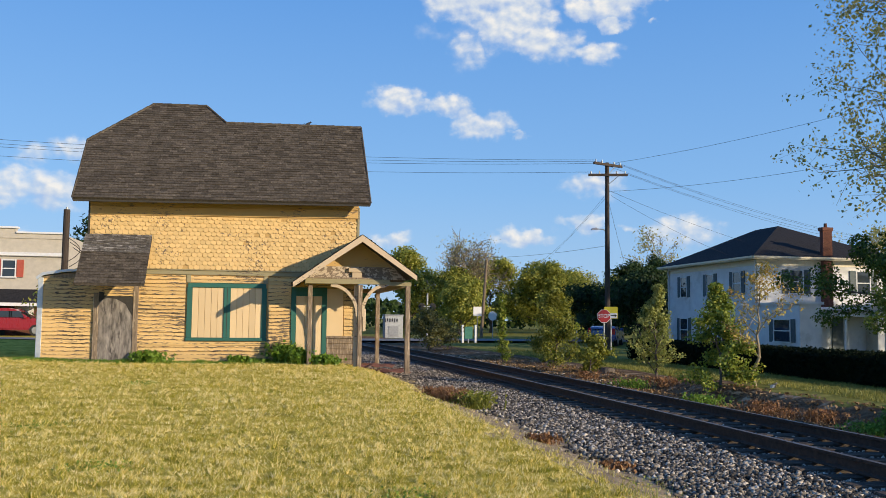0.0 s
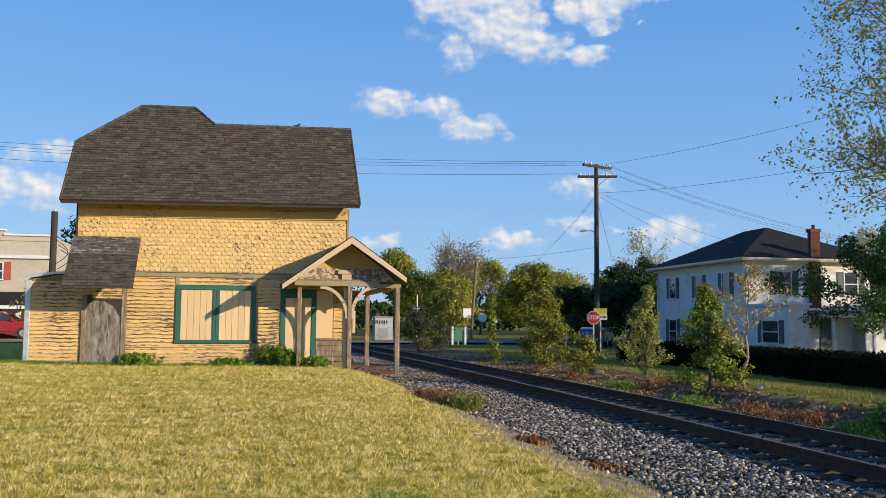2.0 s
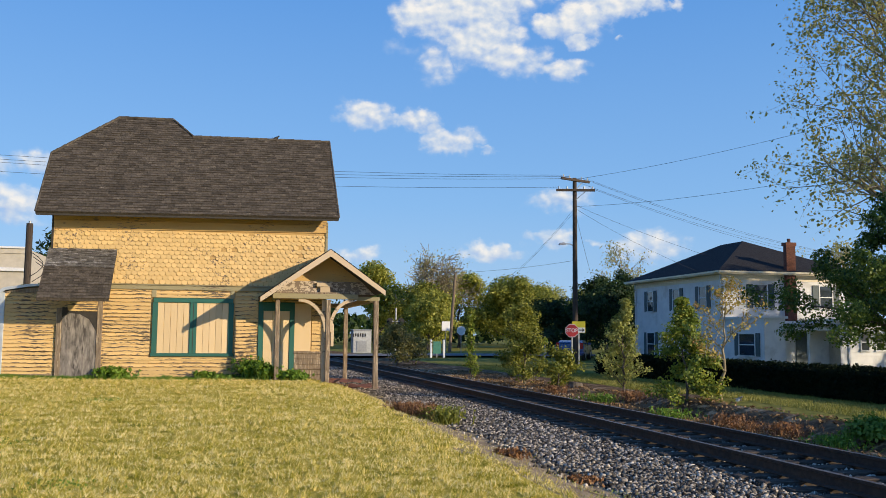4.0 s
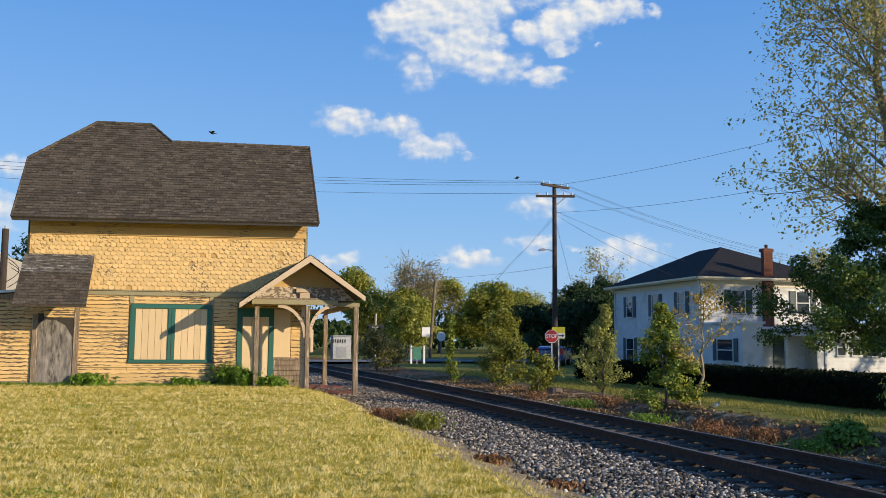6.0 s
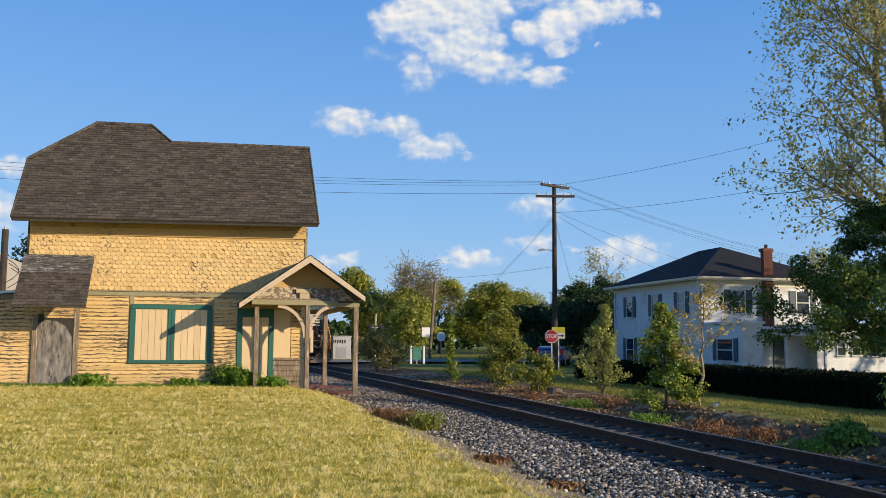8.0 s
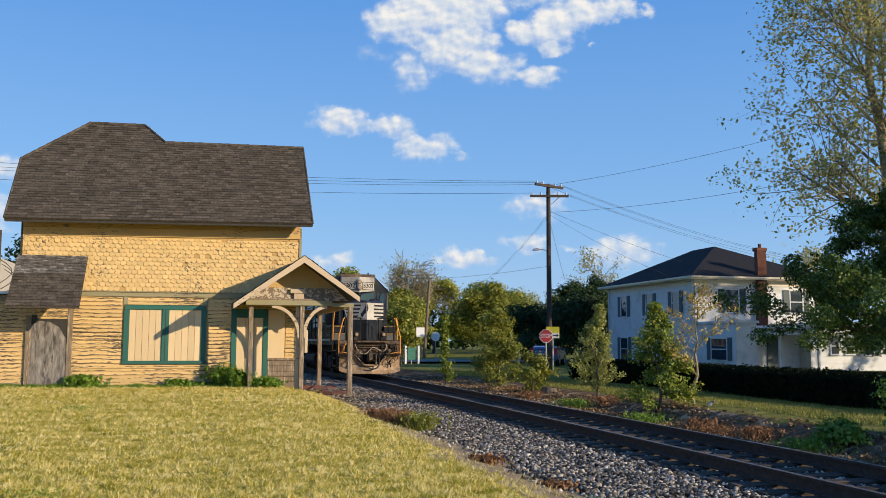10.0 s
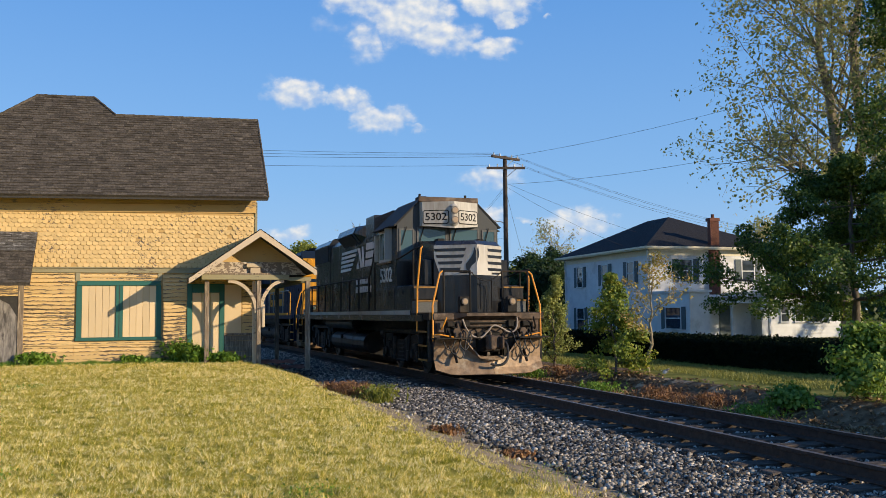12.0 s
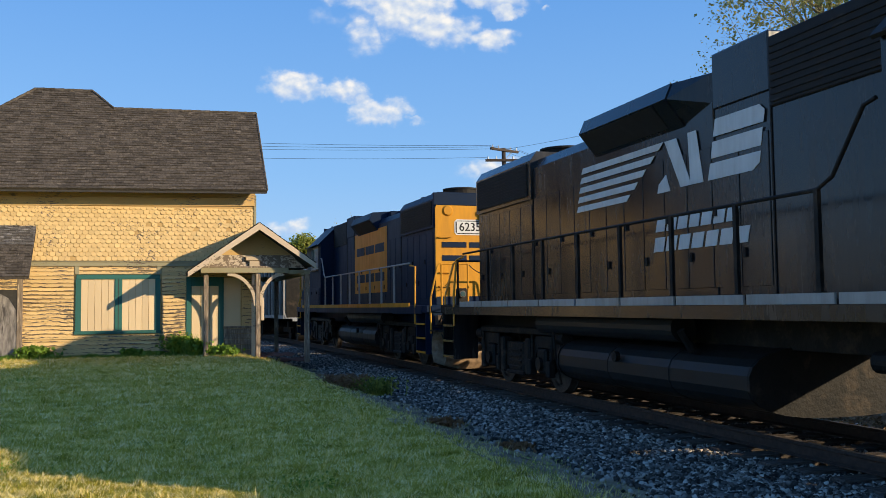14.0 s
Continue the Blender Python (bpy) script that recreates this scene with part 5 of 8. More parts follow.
def build_nose(e, body, end_mat, number, lead):
    """The short hood: pointed in plan, with a white banded face."""
    side, yb, ys, yt = 0.92, -5.55, -7.12, -7.76
    plan = [(-side, yb), (-side, ys), (0, yt), (side, ys), (side, yb)]
    bm = prism(bmesh.new(), plan, 1.58, 3.30, "z")
    nose = part("short_hood", bm, body, e)
    part("nose_top", wedge([(x, y, 3.28) for x, y in plan] + [(-0.85, yb, 3.52), (0.85, yb, 3.52), (-0.82, -7.0, 3.42), (0.82, -7.0, 3.42), (0, -7.6, 3.40)]), body, nose)
    for sx in (-1, 1):
        a = Vector((sx * side, ys, 0))
        b = Vector((0, yt, 0))
        way = (b - a) if sx < 0 else (a - b)
        ln = way.length
        o = a if sx < 0 else b
        m = plane_at((o.x, o.y, 0), way, (0, 0, 1))
        m = m @ Matrix.Translation((0, 0, 0.003))
        if lead:
            slab([(0.0, 2.98), (0.0, 3.29), (ln, 3.29), (ln, 2.52), (0.16, 2.52)] if sx < 0 else [(0, 2.52), (0, 3.29), (ln, 3.29), (ln, 2.52)], m, M["nose_white"], "white_panel", nose, 0.006)
            for k in range(4):
                z = 3.13 - k * 0.165
                if sx < 0:
                    x0, x1 = 0.03 + 0.05 * k, ln - 0.30 - 0.05 * k
                else:
                    x0, x1 = ln - 0.62, ln - 0.01
                slab([(x0, z), (x0 - 0.03, z + 0.075), (x1 + 0.04, z + 0.075), (x1, z)], m, M["black"], "band", nose, 0.011)
            # a dark emblem, kept as a plain slanted shape
            if sx < 0:
                slab([(ln - 0.27, 2.66), (ln - 0.20, 2.62), (ln - 0.14, 2.74), (ln - 0.02, 2.84), (ln - 0.01, 3.12), (ln - 0.05, 3.22), (ln - 0.09, 3.06), (ln - 0.16, 2.94), (ln - 0.28, 2.80)], m, M["black"], "emblem", nose, 0.012)
            else:
                slab([(0.01, 2.85), (0.10, 3.02), (0.06, 3.24), (0.01, 3.18)], m, M["black"], "emblem", nose, 0.012)
            part("grab_iron", tube(bmesh.new(), [m @ Vector((ln * 0.62, 2.58, 0.0)), m @ Vector((ln * 0.62, 2.58, 0.08)), m @ Vector((ln * 0.9, 2.58, 0.08)), m @ Vector((ln * 0.9, 2.58, 0.0))], 0.014), M["under"], nose)
        for a0, a1 in ((0.12, 0.48), (0.58, 0.92)):
            slab([(ln * a0, 1.66), (ln * a1, 1.66), (ln * a1, 2.44), (ln * a0, 2.44)], m, body, "nose_door", nose, 0.012)
        part("sand_hatch", boxes((sx * 0.55 - 0.1, sx * 0.55 + 0.1, -6.6, -6.3, 3.44, 3.52), bevel=0.02), M["under"], nose)
        # lockers along the walkway beside the nose and under the cab
        x0, x1 = sorted((sx * 0.93, sx * 1.49))
        lk = part("side_locker", boxes((x0, x1, -7.05, -5.56, 1.58, 2.28), bevel=0.012), body, e)
        xs = sx * 1.492
        part("locker_door", boxes((min(xs, xs + sx * 0.016), max(xs, xs + sx * 0.016), -6.95, -5.65, 1.70, 2.22), bevel=0.005), body, lk)
        lk2 = part("battery_box", boxes((min(sx * 1.462, sx * 1.49), max(sx * 1.462, sx * 1.49), -5.5, -3.35, 1.60, 2.30), bevel=0.008), body, e)
        part("locker_door", boxes((min(xs, xs + sx * 0.014), max(xs, xs + sx * 0.014), -5.40, -3.45, 1.68, 2.24), bevel=0.005), body, lk2)
        for y in (-4.9, -3.9, -6.3):
            part("latch", boxes((min(xs, xs + sx * 0.04), max(xs, xs + sx * 0.04), y, y + 0.05, 2.06, 2.16)), M["under"], lk2 if y > -5.5 else lk)
        for k in range(2):
            part("walkway_step", boxes((x0, x1, -7.40 + 0.16 * k, -7.06, 1.58 + 0.34 * k, 1.88 + 0.34 * k), bevel=0.008), M["grating"] if not k else body, e)
            part("step_edge", boxes((x0, x1, -7.42 + 0.16 * k, -7.40 + 0.16 * k, 1.86 + 0.34 * k, 1.90 + 0.34 * k)), M["step_yellow"], e)
        part("side_cabinet", boxes((min(sx * 0.93, sx * 1.15), max(sx * 0.93, sx * 1.15), -7.0, -6.2, 2.28, 2.95), bevel=0.02), body, e)


def build_front_end(e, body, rail_mat, lead, way):
    """Steps, coupler, hoses, plow and end rails of one end; way -1 is the front."""
    end = -8.45 if way < 0 else 10.05
    f = lambda y: end + way * y  # metres outwards from the deck's end
    yy = lambda a, b: (min(f(a), f(b)), max(f(a), f(b)))
    plate = part("end_plate", boxes((-1.38, 1.38, *yy(-0.08, 0.0), 0.72, 1.42), (-1.40, 1.40, *yy(0.0, 0.05), 1.40, 1.56), bevel=0.015), M["rusty"] if lead else body, e)
    for sx in (-1, 1):
        x0, x1 = sorted((sx * 0.98, sx * 1.49))
        st = part("step_well", boxes((x0, x1, *yy(-0.92, -0.88), 0.40, 1.42), (x0, x1, *yy(-0.14, -0.10), 0.40, 1.42), (min(sx * 0.94, sx * 0.98), max(sx * 0.94, sx * 0.98), *yy(-0.92, -0.10), 0.40, 1.42)), body, e)
        for k, z in enumerate((0.42, 0.76, 1.10)):
            part("step", boxes((x0, x1, *yy(-0.86, -0.16), z, z + 0.03)), M["under"], st)
            part("step_edge", boxes((min(sx * 1.49, sx * 1.51), max(sx * 1.49, sx * 1.51), *yy(-0.86, -0.16), z, z + 0.045)), M["step_yellow"] if lead else M["gold"], st)
        # coloured grab rails at the steps
        a = [(sx * 1.50, f(-0.96), 1.12), (sx * 1.50, f(-0.90), 2.20), (sx * 1.46, f(-0.72), 3.16), (sx * 1.40, f(-0.80), 3.22)] if way < 0 else [(sx * 1.50, f(-0.96), 1.12), (sx * 1.50, f(-0.95), 1.75), (sx * 1.46, f(-1.05), 2.55), (sx * 1.46, f(-1.5), 2.60)]
        if lead and way < 0 and sx > 0:
            a = [(1.50, f(-0.96), 1.12), (1.50, f(-0.92), 1.9), (1.48, f(-0.84), 2.45), (1.40, f(-0.80), 2.6)]
        part("grab_rail", tube(bmesh.new(), a, 0.024, 8), rail_mat, e, "coloured grab rail")
        b = [(sx * 1.40, f(0.02), 0.90), (sx * 1.40, f(0.0), 1.75), (sx * 1.20, f(-0.04), 2.52), (sx * 1.12, f(-0.06), 2.58)]
        part("grab_rail", tube(bmesh.new(), b, 0.024, 8), rail_mat, e, "coloured grab rail")
        c = [(sx * 1.15, f(0.06), 1.08), (sx * 0.62, f(0.10), 1.02)]
        part("cut_lever", tube(bmesh.new(), [(sx * 1.36, f(0.08), 1.05), (sx * 1.28, f(0.14), 1.06), (sx * 0.92, f(0.16), 0.99)], 0.017), rail_mat if lead else M["under"], e)
        part("cut_lever", tube(bmesh.new(), [(sx * 0.92, f(0.15), 0.985), (sx * 0.25, f(0.18), 0.96)], 0.017), M["under"], e)
        part("drop_handle", tube(bmesh.new(), [(sx * 1.22, f(0.06), 1.16), (sx * 1.20, f(0.16), 1.24), (sx * 1.12, f(0.22), 1.46)], 0.022), rail_mat if (lead and sx < 0) else M["under"], e)
        for k, (bx, bz, bw, bh) in enumerate(((1.22, 1.22, 0.16, 0.24), (0.98, 1.30, 0.20, 0.14), (0.76, 1.26, 0.12, 0.22), (0.58, 1.30, 0.18, 0.16))):
            part("valve_box", boxes((sx * bx - bw / 2, sx * bx + bw / 2, *yy(0.0, 0.09 + 0.03 * (k % 2)), bz - bh / 2, bz + bh / 2), bevel=0.02), M["under"] if k % 2 else M["rusty"], e)
        bm = bmesh.new()
        rod(bm, (sx * 0.86, f(0.02), 1.12), (sx * 0.86, f(0.20), 1.12), 0.07, sides=14)
        rod(bm, (sx * 0.86, f(0.20), 1.12), (sx * 0.86, f(0.22), 1.12), 0.09, sides=14)
        part("connector_socket", bm, M["rusty"], e)
        # stanchions of the end rail
        for x in (0.42, 1.10):
            part("stanchion", rod(bmesh.new(), (sx * x, f(-0.05), 1.5), (sx * x, f(-0.05), 2.58), 0.026), M["under"] if lead else rail_mat, e)
        part("end_rail", tube(bmesh.new(), [(sx * 1.12, f(-0.06), 2.58), (sx * 0.40, f(-0.06), 2.58)], 0.022), M["under"] if lead else rail_mat, e)
        if way < 0 or not lead:
            lamp(e, (sx * 0.62, f(0.12), 1.84), (0, way, 0), 0.066, M["lamp_lit"] if (lead and way < 0) else M["engine_glass"])
            part("lamp_bracket", boxes((sx * 0.62 - 0.14, sx * 0.62 + 0.14, *yy(-0.02, 0.08), 1.56, 1.98), bevel=0.03), M["under"], e)
        for k in range(4):
            x = sx * (0.54 + 0.13 * k)
            dip = 0.10 * ((k * 2) % 3)
            pts = [(x, f(0.06), 1.16), (x + 0.02, f(0.26), 1.06), (x + sx * 0.06, f(0.36), 0.84 - dip), (x + sx * 0.16, f(0.38), 0.70 - dip), (x + sx * 0.26, f(0.36), 0.76 - dip), (x + sx * 0.30, f(0.30), 0.90 - dip)]
            part("hose", tube(bmesh.new(), flowing(pts), 0.016, 6), M["black_hose"], e, smooth=True)
    part("chain", tube(bmesh.new(), [(-0.40 + 0.8 * i / 8, f(-0.06), 2.56 - 0.22 * math.sin(math.pi * i / 8)) for i in range(9)], 0.012, 5), M["under"], e)
    bm = tube(bmesh.new(), flowing([(x, f(0.16), z) for x, z in ((-0.70, 1.42), (-0.60, 1.18), (-0.42, 1.0), (-0.22, 0.98), (-0.05, 1.12), (0.10, 1.26), (0.30, 1.20), (0.48, 1.10), (0.64, 1.12), (0.72, 1.30), (0.70, 1.46))]), 0.021, 8)
    part("jumper_cable", bm, M["hose"] if lead else M["black_hose"], e, "sagging pale jumper cable")
    part("anticlimber", wedge([(-0.95, f(0.0), 1.56), (0.95, f(0.0), 1.56), (-0.62, f(0.24), 1.56), (0.62, f(0.24), 1.56), (-0.62, f(0.24), 1.49), (0.62, f(0.24), 1.49), (-0.95, f(0.0), 1.40), (0.95, f(0.0), 1.40)]), M["rusty"], plate, "rusty front ledge")
    for k in range(7):
        x = -1.05 + 0.35 * k
        part("pipe_end", tube(bmesh.new(), [(x, f(0.0), 1.18), (x, f(0.10), 1.16), (x + 0.03, f(0.16), 1.06), (x + 0.03, f(0.16), 0.98)], 0.020, 6), M["rusty"] if k % 2 else M["under"], plate)
    # buffer beam pipes, coupler with its knuckle, air hose
    bm = bmesh.new()
    for z in (1.22, 1.32):
        rod(bm, (-1.2, f(0.04), z), (1.2, f(0.04), z), 0.022)
    for x in (-1.05, -0.85, 0.85, 1.05):
        box(bm, x - 0.05, x + 0.05, *yy(0.0, 0.10), 1.05, 1.20)
    part("piping", bm, M["under"], plate)
    bm = boxes((-0.13, 0.13, *yy(-0.4, 0.40), 0.74, 0.98), (-0.30, 0.30, *yy(-0.02, 0.10), 0.62, 1.10), bevel=0.03)
    part("draft_gear", bm, M["under"], plate)
    bm = boxes((-0.20, -0.04, *yy(0.36, 0.66), 0.68, 1.04), (-0.04, 0.18, *yy(0.36, 0.52), 0.70, 1.02), (0.10, 0.20, *yy(0.50, 0.62), 0.70, 1.02), bevel=0.04)
    part("coupler", bm, M["rusty"], plate, "rusty knuckle coupler")
    part("air_hose", tube(bmesh.new(), flowing([(0.30, f(0.12), 0.92), (0.36, f(0.34), 0.80), (0.32, f(0.50), 0.52), (0.20, f(0.54), 0.36), (0.02, f(0.52), 0.32), (-0.12, f(0.50), 0.36)]), 0.032, 8), M["black_hose"], plate)
    # plow: a curved steel blade, swept back to the sides
    if lead or way > 0:
        verts, faces = [], []
        n = 17
        prof = [(0.96, 0.20), (0.74, 0.07), (0.48, 0.05), (0.26, 0.12), (0.11, 0.22)]
        for i in range(n):
            x = -1.38 + 2.76 * i / (n - 1)
            back = 0.34 * abs(x) / 1.5
            low = 0.16 * max(0.0, abs(x) - 1.0) / 0.5
            for z, o in prof:
                z2 = z + (low if z < 0.3 else 0.0) - (0.10 * (1 - abs(x) / 1.5) if z > 0.9 else 0) - (0.42 * min(1.0, max(0, 1.9 - abs(x) / 0.36)) if z > 0.9 else 0.24 * min(1.0, max(0, 1.9 - abs(x) / 0.36)) if z > 0.7 else 0)
                verts.append((x, f(0.26 + o - back), z2))
        m = len(prof)
        for i in range(n - 1):
            for j in range(m - 1):
                faces.append((i * m + j, i * m + j + 1, (i + 1) * m + j + 1, (i + 1) * m + j))
        bm = bmesh.new()
        vs = [bm.verts.new(v) for v in verts]
        for q in faces:
            bm.faces.new([vs[k] for k in q])
        bmesh.ops.recalc_face_normals(bm, faces=bm.faces)
        bmesh.ops.solidify(bm, geom=list(bm.faces), thickness=0.03)
        pl = part("plow", bm, M["plow"], e, "scraped brown steel snow plow")
        for sx in (-1, 1):
            part("plow_step", boxes((min(sx * 0.66, sx * 1.44), max(sx * 0.66, sx * 1.44), *yy(0.0, 0.44), 0.955, 0.985)), M["under"], pl)
            part("plow_brace", rod(bmesh.new(), (sx * 0.9, f(0.0), 0.8), (sx * 0.9, f(0.3), 0.4), 0.035), M["under"], pl)


def build_rails(e, rail_mat, lead):
    """Handrails along both walkways."""
    mat = M["under"] if lead else M["pale"]
    for sx in (-1, 1):
        x = sx * 1.46
        ys = [7.03, 5.68, 4.33, 2.98, 1.63, 0.28, -1.07, -2.40]
        for y in ys:
            bm = boxes((x - 0.022, x + 0.022, y - 0.03, y + 0.03, 1.50, 2.66))
            box(bm, x - 0.03, x + 0.03, y - 0.045, y + 0.045, 1.50, 1.66)
            part("stanchion", bm, mat, e)
        rail = [(x, 7.03 + 1.5, 2.66), (x, 7.03, 2.66), (x, -2.40, 2.66), (x, -2.62, 2.76), (x, -3.06, 3.36), (x, -3.22, 3.40)]
        part("handrail", tube(bmesh.new(), rail, 0.022, 7), mat, e)
        drop = 0.55 if lead and sx > 0 else 0.0
        front = [(x, -5.56, 3.02 - drop), (x, -6.6, 3.12 - drop), (x, -7.2, 3.20 - drop), (sx * 1.44, -7.72, 3.22 - drop)]
        part("handrail", tube(bmesh.new(), front, 0.022, 7), mat, e)
        part("stanchion", rod(bmesh.new(), (x, -7.08, 1.58), (x, -7.08, 3.18 - drop), 0.024), mat, e)


def hood_marks(e, lead):
    """Painted marks on the hood's sides; names and emblems are kept as plain shapes."""
    for sx in (-1, 1):
        # along grows from the hood's rear to its front on the side seen by the camera
        m = plane_at((sx * 0.937, 0, 0), (0, sx, 0), (0, 0, 1))
        k = sx  # local x = y * sx
        X = lambda y: y * k
        if lead:
            for i in range(5):
                z = 3.09 + i * 0.155
                y0, y1 = 4.05 - 0.05 * i, 2.35 - 0.24 * i
                xs = [X(y0), X(y1), X(y1 - 0.12), X(y0 - 0.06)]
                slab([(xs[0], z), (xs[1], z), (xs[2], z + 0.095), (xs[3], z + 0.095)], m, M["letter"], "stripe", e, 0.006)
            # the emblem's two initials, as blocks
            for q in ([(1.46, 3.10), (1.12, 3.10), (1.22, 3.34), (1.42, 3.22)], [(1.24, 3.80), (0.94, 3.80), (0.60, 3.12), (0.86, 3.12)], [(0.62, 3.12), (0.32, 3.12), (0.46, 3.82), (0.66, 3.82)]):
                slab([(X(y), z) for y, z in q], m, M["letter"], "emblem", e, 0.006)
            # a leaning block in three bars
            for q in ([(0.22, 3.12), (-0.70, 3.12), (-0.84, 3.20), (-0.86, 3.33), (0.16, 3.33)], [(0.14, 3.39), (-0.87, 3.39), (-0.91, 3.60), (0.10, 3.60)], [(0.08, 3.66), (-0.93, 3.66), (-0.96, 3.80), (-0.86, 3.88), (0.03, 3.88)]):
                slab([(X(y), z) for y, z in q], m, M["letter"], "emblem", e, 0.006)
            for z, y0, y1 in ((2.56, 1.55, -0.40), (2.28, 1.62, -0.60)):
                n = 7
                for i in range(n):
                    a, b = y0 + (y1 - y0) * (i + 0.06) / n, y0 + (y1 - y0) * (i + 0.88) / n
                    slab([(X(a), z), (X(b), z), (X(b - 0.06), z + 0.20), (X(a - 0.06), z + 0.20)], m, M["letter"], "name_bar", e, 0.006)
        else:
            slab([(X(4.4), 2.0), (X(0.2), 2.0), (X(0.2), 4.0), (X(4.4), 4.0)], m, M["gold"], "panel", e, 0.006)
            for i, (y0, y1) in enumerate(((4.1, 3.0), (2.85, 1.75), (1.6, 0.5))):
                slab([(X(y0), 2.35), (X(y1), 2.35), (X(y1), 2.62), (X(y0), 2.62)], m, M["blue"], "emblem", e, 0.012)
                slab([(X(y0), 3.25), (X(y1), 3.25), (X(y1), 3.52), (X(y0), 3.52)], m, M["blue"], "emblem", e, 0.012)


def build_train():
    lead, spin1 = build_locomotive("locomotive", "black freight locomotive with a white banded nose and orange grab rails", M["black"], M["black"], M["orange"], "5302", True)
    hood_marks(lead, True)
    second, spin2 = build_locomotive("locomotive", "dark blue freight locomotive with a golden yellow hood end", M["blue"], M["gold"], M["gold"], "6235", False)
    hood_marks(second, False)
    # the yellow hood end of the second engine
    end = part("hood_end", prism(bmesh.new(), [(-0.93, 1.75), (0.93, 1.75), (0.93, 4.06), (0.82, 4.24), (-0.82, 4.24), (-0.93, 4.06)], 9.0, 9.06), M["gold"], second, "golden yellow hood end")
    part("end_cap", boxes((-0.97, 0.97, 8.98, 9.075, 4.12, 4.44), bevel=0.01), M["blue"], end)
    part("kick_plate", boxes((-0.93, 0.93, 9.0, 9.066, 1.58, 1.80), bevel=0.01), M["blue"], end)
    m = plane_at((0, 9.062, 0), (-1, 0, 0), (0, 0, 1))
    slab([(-0.42, 3.42), (-0.36, 3.36), (0.36, 3.36), (0.42, 3.42), (0.42, 3.70), (0.36, 3.76), (-0.36, 3.76), (-0.42, 3.70)], m, M["letter"], "number_board", end, 0.010)
    slab([(-0.39, 3.43), (-0.34, 3.39), (0.34, 3.39), (0.39, 3.43), (0.39, 3.69), (0.34, 3.73), (-0.34, 3.73), (-0.39, 3.69)], m, M["grille"], "number_board", end, 0.014)
    slab(bar(0.72, 0.30, 0, 3.56), m, M["letter"], "number_board", end, 0.018)
    writing("6235", 0.30, M["grille"], end, m @ pose(0, 3.56, 0.018), "black number", 1.0)
    for x0, x1, z0, z1 in ((-0.76, -0.10, 3.04, 3.18), (-0.76, -0.10, 2.70, 2.84), (-0.02, 0.62, 3.04, 3.18), (-0.02, 0.62, 2.70, 2.84)):
        slab([(x0, z0), (x1, z0), (x1, z1), (x0, z1)], m, M["blue"], "emblem", end, 0.012)
    for x, z in ((-0.60, 3.98), (0.60, 3.98), (-0.60, 3.22), (-0.5, 2.2)):
        bm = bmesh.new()
        bmesh.ops.create_cone(bm, cap_ends=True, segments=16, radius1=0.15, radius2=0.11, depth=0.05, matrix=Matrix.Translation((x, 9.08, z)) @ pose(0, 0, 0, -90, 0, 0))
        part("hatch", bm, M["gold"], end)
    lamp(end, (-0.35, 9.14, 3.95), (0, 1, 0), 0.08, M["engine_glass"])
    lamp(end, (-0.35, 9.14, 3.75), (0, 1, 0), 0.08, M["engine_glass"])
    for z in (2.05, 2.4, 3.3):
        part("grab_iron", tube(bmesh.new(), [(0.55, 9.06, z), (0.55, 9.13, z), (0.85, 9.13, z), (0.85, 9.06, z)], 0.014), M["gold"], end)
    cars = [build_freight_car() for _ in range(2)]
    return lead, spin1, second, spin2, cars


def build_freight_car():
    """A dark ribbed gondola car."""
    c = thing("freight_car", "dark ribbed steel freight car with pale side posts", "freight car", group="the train")
    part("body", prism(bmesh.new(), [(-1.45, 1.1), (1.45, 1.1), (1.50, 1.4), (1.50, 3.95), (1.42, 4.05), (-1.42, 4.05), (-1.50, 3.95), (-1.50, 1.4)], -7.2, 7.2), M["under"], c)
    for sx in (-1, 1):
        for i in range(14):
            y = -7.1 + 14.2 * i / 13
            part("side_post", boxes((min(sx * 1.5, sx * 1.62), max(sx * 1.5, sx * 1.62), y - 0.06, y + 0.06, 1.15, 4.0), bevel=0.01), M["pale"], c)
        part("side_sill", boxes((min(sx * 1.5, sx * 1.64), max(sx * 1.5, sx * 1.64), -7.25, 7.25, 1.05, 1.2)), M["pale"], c)
    for y in (-5.4, 5.4):
        bm = boxes((-1.1, 1.1, y - 0.2, y + 0.2, 0.5, 0.9))
        for k in (-0.88, 0.88):
            rod(bm, (-0.82, y + k, 0.42), (0.82, y + k, 0.42), 0.42, sides=20)
            for sx in (-1, 1):
                box(bm, sx * 1.05 - 0.08, sx * 1.05 + 0.08, y - 1.0, y + 1.0, 0.38, 0.62)
        part("truck", bm, M["under"], c)
    for y in (-7.6, 7.6):
        part("coupler", boxes((-0.13, 0.13, y - 0.4, y + 0.4, 0.75, 1.0), bevel=0.03), M["under"], c)
    return c


LEAD, SPIN_1, SECOND, SPIN_2, CARS = build_train()
SPEED = 9.75  # metres a second


def train_y(t):
    return 9.8 + SPEED * (14.0 - t)


def on_track(y, turn=0.0):
    return pose(track_x(y), y, 0, 0, 0, track_heading(y) + turn)


